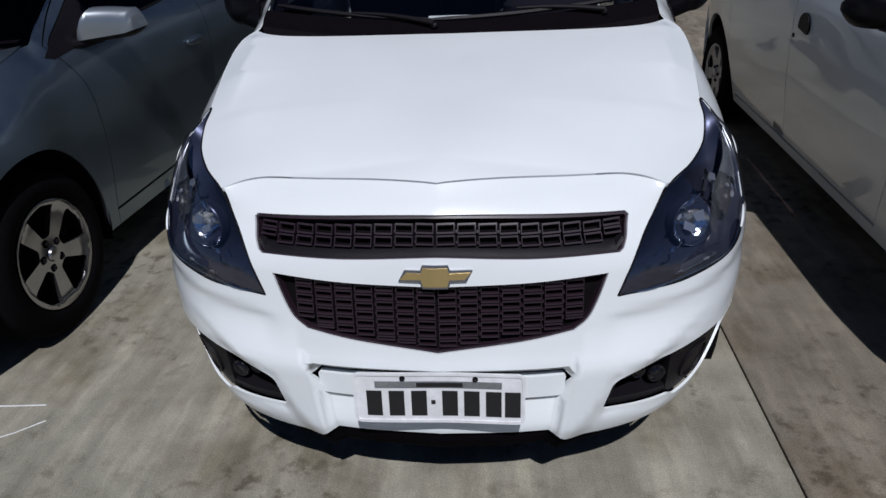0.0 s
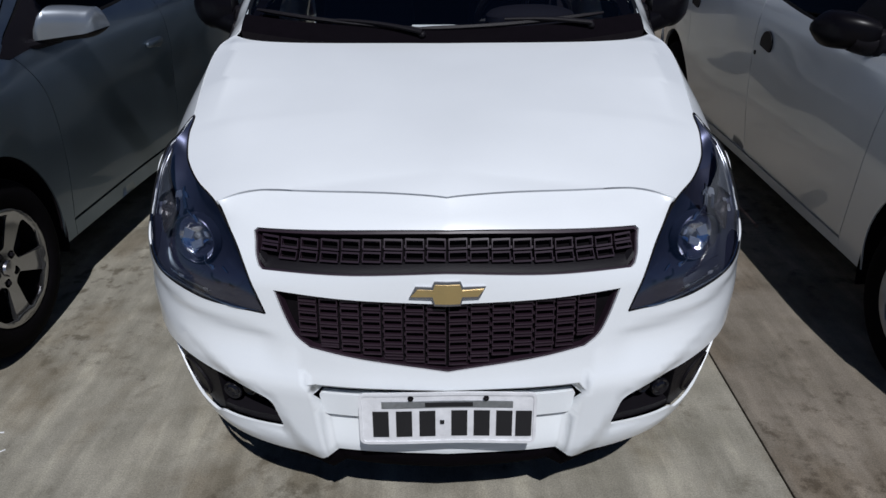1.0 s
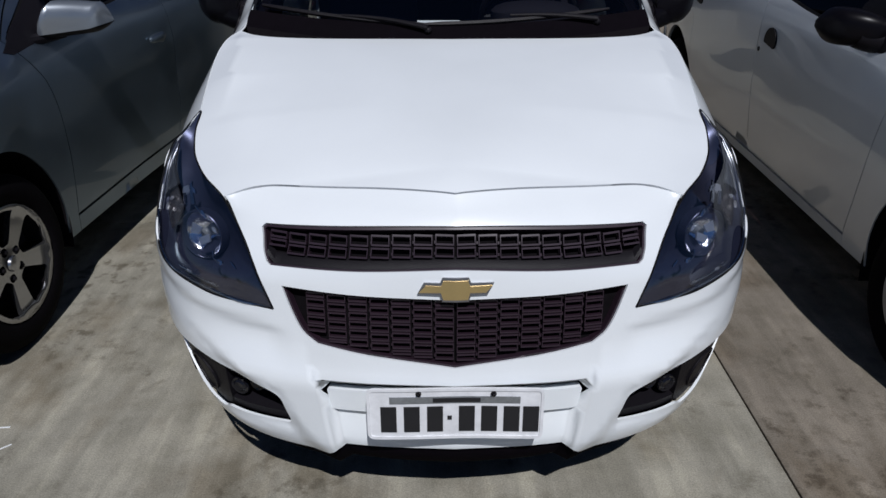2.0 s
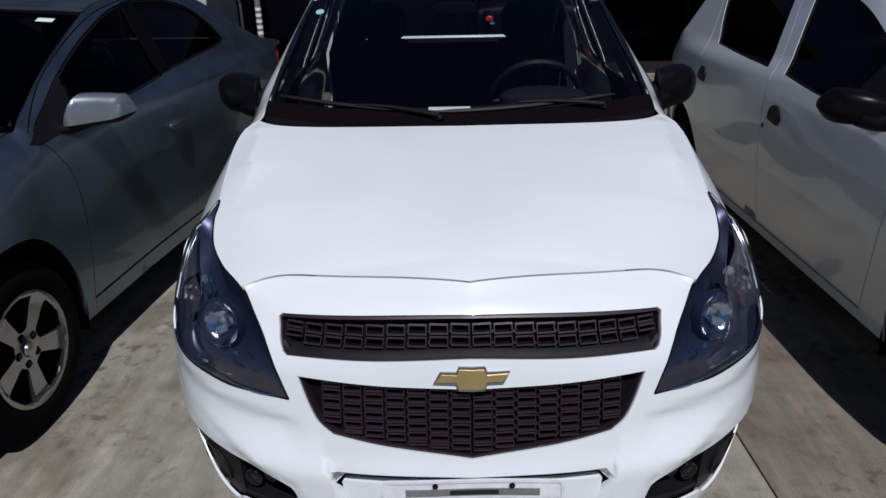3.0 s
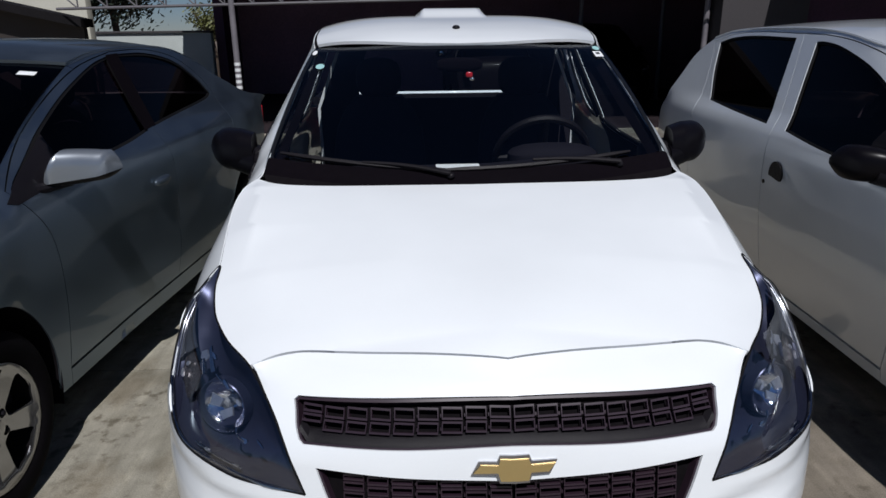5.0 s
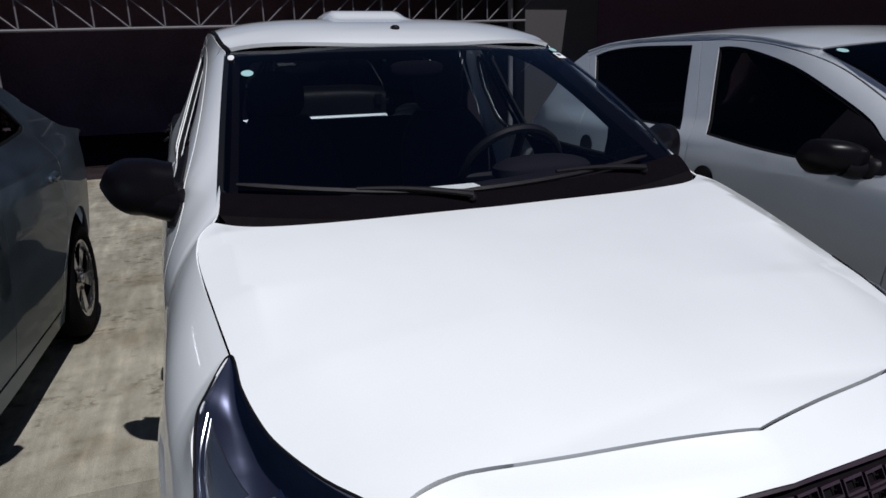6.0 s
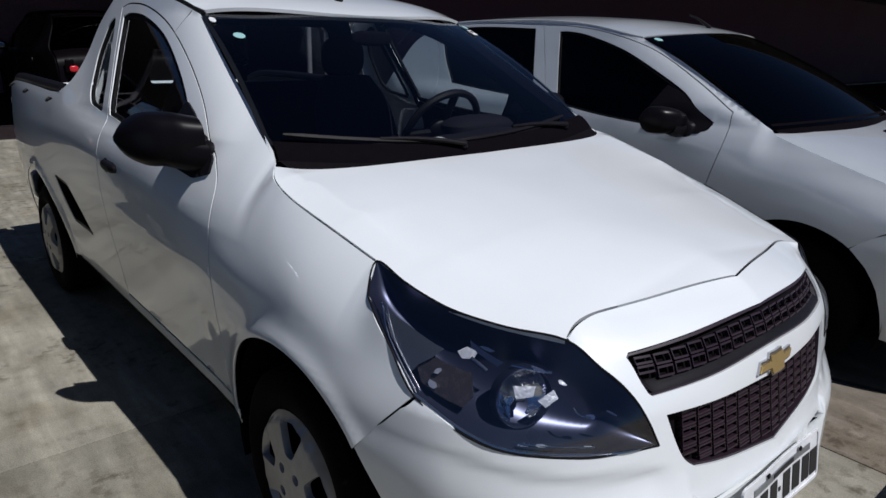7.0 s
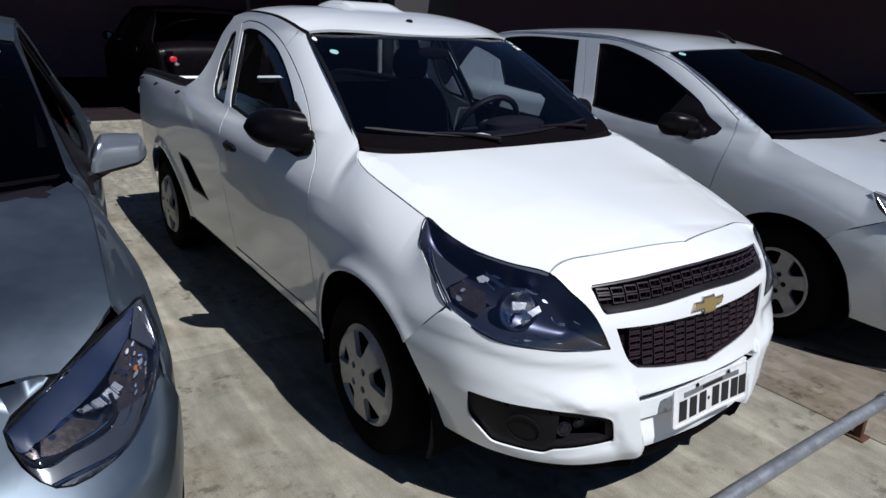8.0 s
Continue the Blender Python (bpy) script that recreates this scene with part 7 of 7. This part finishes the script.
def strip(points, width, height, mat_):
    p = np.array(points, float)
    t = np.gradient(p, axis=0)
    t /= np.hypot(t[:, 0], t[:, 1])[:, None]
    n = np.stack([-t[:, 1], t[:, 0]], 1) * width / 2
    w = 1 - 0.25 * np.abs(np.sin(np.arange(len(p)) * 1.7))
    rows = [[(*(q + k * w_ * m), h) for k, h in ((1, 0.0), (0.8, height), (-0.8, height), (-1, 0.0))] for q, m, w_ in zip(p, n, w)]
    return skin(rows)


tar = new("tar_strip", mesh_of("tar_strip", strip(smooth([(1.555, 0.215), (1.60, 0.06), (1.665, -0.14), (1.76, -0.45), (1.92, -0.95)], 6), 0.030, 0.004, TAR), TAR))
tagged(tar, "dark tar-filled joint in the concrete", "joint strip")
mark = new("paint_mark", mesh_of("paint_mark", joined(strip([(-1.56, 0.205), (-1.47, 0.210), (-1.385, 0.216)], 0.006, 0.0015, PAPER), strip([(-1.47, 0.05), (-1.41, 0.085), (-1.34, 0.142)], 0.005, 0.0015, PAPER)), PAPER))
tagged(mark, "thin white scratch marks on the concrete", "paint mark")

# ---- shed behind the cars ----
# Purple lens veil is mixed into this colour of the side and front walls.
DARKWALL = material("dark sheet wall with lens veil tint", (0.070, 0.028, 0.056), 0.8, stain=0.3, stain_size=0.6, grain=0.15, grain_size=20)
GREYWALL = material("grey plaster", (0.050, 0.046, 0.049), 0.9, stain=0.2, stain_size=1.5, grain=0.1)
CREAM = material("cream plaster", (0.52, 0.51, 0.43), 0.9, stain=0.12, stain_size=1.0, grain=0.06)
WHITEWALL = material("white plaster", (0.42, 0.46, 0.44), 0.9, stain=0.12, stain_size=1.2, grain=0.06)
TRUSS = material("grey painted steel", (0.11, 0.105, 0.115), 0.6, metal=0.1, stain=0.2, grain=0.1)
POSTGREY = material("grey post paint", (0.16, 0.15, 0.165), 0.6, stain=0.2, grain=0.1)
ROOFING = material("dark roofing sheet", (0.05, 0.045, 0.05), 0.7, stain=0.25, grain=0.15)


def structure(name, shape, mat_, label, category):
    return tagged(new(name, mesh_of(name, shape, mat_)), label, category, kind="structure")


structure("floor", block(-4.6, 60, 8.90, 19.0, -0.3, 0.045, 0.01), SHADEFLOOR, "dark shaded shed floor with a kerb edge", "floor")
# Dark slab added where the ground only lies in the eave's shade.
structure("floor_apron", block(5.2, 60, 4.0, 8.78, -0.3, 0.012, 0.004), SHADEFLOOR, "dark floor slab added under the eave, shade in its colour", "floor")
structure("kerb", block(-4.6, 60, 8.78, 8.90, -0.3, 0.06, 0.012), CONCRETE, "pale concrete kerb at the shed", "kerb")
# Back wall colour is raised against the deep shade and tinted for lens veil.
structure("wall_north", block(-4.6, 60, 15.6, 15.8, 0, 3.6), material("back wall with lens veil tint", (0.20, 0.11, 0.15), 0.8, stain=0.3, stain_size=0.6, grain=0.15, grain_size=20), "sheet wall at the back of the shed, tinted by lens veil", "wall")
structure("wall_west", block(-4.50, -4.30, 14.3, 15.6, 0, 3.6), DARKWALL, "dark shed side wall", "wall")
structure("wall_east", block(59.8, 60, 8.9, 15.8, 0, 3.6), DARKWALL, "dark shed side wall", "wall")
structure("roof_sheet", block(-4.9, 60.2, 8.44, 16.0, 3.0, 3.08), ROOFING, "dark sheet roof of the shed", "roof")
# Eave added only to keep the sun off the ground at right.
structure("shade_eave_east", block(5.2, 60.2, 2.2, 8.44, 3.0, 3.08), ROOFING, "eave sheet added to shade the ground at right", "roof")
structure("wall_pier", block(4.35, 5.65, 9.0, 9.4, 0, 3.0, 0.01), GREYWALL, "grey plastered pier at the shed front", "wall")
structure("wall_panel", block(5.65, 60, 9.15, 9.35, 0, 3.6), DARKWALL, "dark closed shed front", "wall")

truss = thing("roof_truss", "grey steel lattice truss under the shed roof", "truss")
y_t, x_c, bay = 9.0, -0.39, 0.41


def chord_z(x):
    return 1.920 + 0.016 * x


def truss_bar(name, x0, up0, x1, up1, r, mat_):
    part(name, tube([(x0, y_t, chord_z(x0) + up0), (x1, y_t, chord_z(x1) + up1)], r, 8), mat_, truss)


truss_bar("bottom_chord", -5.2, 0.0, 4.35, 0.0, 0.020, TRUSS)
# Top chord borrows the dark roofing colour for the shade under the roof.
truss_bar("top_chord", -5.2, 0.38, 4.35, 0.38, 0.020, ROOFING)
for i in range(-11, 12):
    x = x_c + bay * i
    truss_bar("truss_vertical", x, 0.0, x, 0.38, 0.011, TRUSS)
    if i <= 0:
        truss_bar("truss_diagonal", x, 0.0, x - bay, 0.38, 0.011, TRUSS)
    if i >= 0:
        truss_bar("truss_diagonal", x, 0.0, x + bay, 0.38, 0.011, TRUSS)


def shed_post(x, y, top, striped):
    post = thing("shed_post", "grey steel post with white bands" if striped else "grey steel shed post", "post", group="posts of the shed")
    part("shaft", tube([(x, y, 0.0), (x, y, top)], 0.042, 16), POSTGREY, post)
    if striped:
        for k in range(5):
            part("white_band", lathe([(-0.022, 0.0435), (0.022, 0.0435)], 20).moved(Matrix.Translation((x, y, 0.728 + 0.083 * k)) @ Matrix.Rotation(radians(90), 4, "Y")), PAPER, post)
    part("foot_plate", block(x - 0.09, x + 0.09, y - 0.09, y + 0.09, 0.045, 0.060, 0.003), TRUSS, post)


shed_post(-2.76, 9.0, 3.0, True)
shed_post(4.25, 9.3, 3.0, False)
shed_post(3.1, 12.5, 3.0, False)
shed_post(4.9, 13.0, 3.0, False)

# ---- beyond the shed: annex, white wall, trees ----
structure("annex_wall", block(-16, -5.42, 10.4, 10.6, 0, 2.18, 0.01), CREAM, "cream plastered annex wall", "wall")
lean = flat(np.array([(-12.0, 0.0), (-5.08, 0.0), (-5.08, 1.66), (-12.0, 3.22)]), [], lambda a, b: np.stack([a, np.full(len(a), 9.45), b], 1), (0, -1, 0), 0.12, 0.5)
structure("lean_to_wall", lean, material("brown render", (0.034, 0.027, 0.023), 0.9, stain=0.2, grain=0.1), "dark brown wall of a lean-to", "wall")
eave_sheet = flat(np.array([(-12.0, 3.15), (-5.00, 1.59), (-5.00, 1.705), (-12.0, 3.29)]), [], lambda a, b: np.stack([a, np.full(len(a), 9.22), b], 1), (0, -1, 0), 0.40, 0.5)
structure("lean_to_eave", eave_sheet, material("black bitumen sheet", (0.012, 0.011, 0.012), 0.85, spec=0.1, stain=0.3, grain=0.2), "dark sloping eave of the lean-to", "roof")
structure("white_wall", block(-9.5, -4.52, 14.0, 14.2, 0, 1.48, 0.01), WHITEWALL, "white boundary wall", "wall")
structure("wall_coping", block(-9.5, -4.52, 13.96, 14.24, 1.482, 1.53, 0.008), GREYWALL, "grey coping of the boundary wall", "trim")

LEAF = material("dark foliage", (0.014, 0.024, 0.012), 0.6, stain=0.3, stain_size=2, grain=0.3, grain_size=8)
YELLOWLEAF = material("sunlit foliage", (0.11, 0.12, 0.035), 0.6, stain=0.3, stain_size=2, grain=0.3, grain_size=8)
BARK = material("bark", (0.07, 0.05, 0.035), 0.9, stain=0.3, grain=0.3, grain_size=15, bump=0.5, bump_size=60)


def tree(x, y, height, spread, leaf, label, count, seed):
    rnd = random.Random(seed)
    t = thing("tree", label, "tree", Matrix.Translation((x, y, 0)), group="trees behind the wall")
    trunk = tube(smooth([(0, 0, 0), (0.06, 0.02, height * 0.3), (-0.04, 0.05, height * 0.62)], 5), np.linspace(0.13, 0.06, 11), 10)
    part("trunk", trunk, BARK, t)
    rows, faces = [], []
    for b in range(9):
        a = b * 2.4 + rnd.random()
        top = np.array([spread * 0.7 * math.cos(a), spread * 0.7 * math.sin(a), height * (0.6 + 0.35 * rnd.random())])
        base = np.array([0, 0.03, height * (0.35 + 0.25 * rnd.random())])
        part("limb", tube([base, (base + top) / 2 + np.array([0, 0, 0.12]), top], [0.05, 0.03, 0.012], 6), BARK, t)
        for k in range(count // 9):
            c = base + (top - base) * (0.45 + 0.6 * rnd.random()) + np.array([rnd.gauss(0, spread * 0.26) for _ in range(3)])
            u = Vector((rnd.gauss(0, 1), rnd.gauss(0, 1), rnd.gauss(0, 1))).normalized()
            v = u.orthogonal().normalized()
            w = u.cross(v)
            s = 0.022 + 0.028 * rnd.random()
            i = len(rows)
            rows += [c + np.array(v) * s * 1.8, c + np.array(w) * s * 0.7 + np.array(u) * s * 0.2, c - np.array(v) * s * 1.8, c - np.array(w) * s * 0.7 + np.array(u) * s * 0.2]
            faces += [[i, i + 1, i + 2], [i, i + 2, i + 3]]
    part("crown", Shape(rows, faces), leaf, t, "")
    return t


tree(-8.0, 17.5, 4.2, 1.25, LEAF, "dark leafy tree behind the white wall", 16000, 3)
tree(-10.4, 18.5, 4.2, 1.5, LEAF, "dark leafy tree behind the white wall", 14000, 5)
tree(-6.1, 19.5, 2.55, 0.6, YELLOWLEAF, "small sunlit yellow-green tree behind the wall", 1100, 8)

# ---- dark cars standing in the shed ----
dark_spec = dict(hatch_spec)
# Rims and tail lights go near black too, holding the shed's shade.
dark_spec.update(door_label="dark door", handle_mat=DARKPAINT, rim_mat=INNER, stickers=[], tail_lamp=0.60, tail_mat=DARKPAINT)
dark_car = thing("shed_car", "near-black car parked in the shaded shed", "car", Matrix.Translation((3.35, 11.3, 0.045)), group="cars in the shed")
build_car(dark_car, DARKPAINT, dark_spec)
# Copied car body stands in for the dark shape behind the red lamp.
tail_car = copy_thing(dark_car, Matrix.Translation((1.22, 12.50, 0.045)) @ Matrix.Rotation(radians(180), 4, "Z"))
tagged(tail_car, "near-black copied car body behind the red lamp in the shed")
part("tail_lamp", ball((0.62, 3.905, 0.85), (0.050, 0.020, 0.038), 18, 10, 3.0), RED, tail_car, "red tail lamp lens")
part("tail_reflector", ball((0.58, 3.920, 0.79), (0.034, 0.012, 0.022), 18, 10, 2.5), CHROME, tail_car, "bright reflector under the lens")
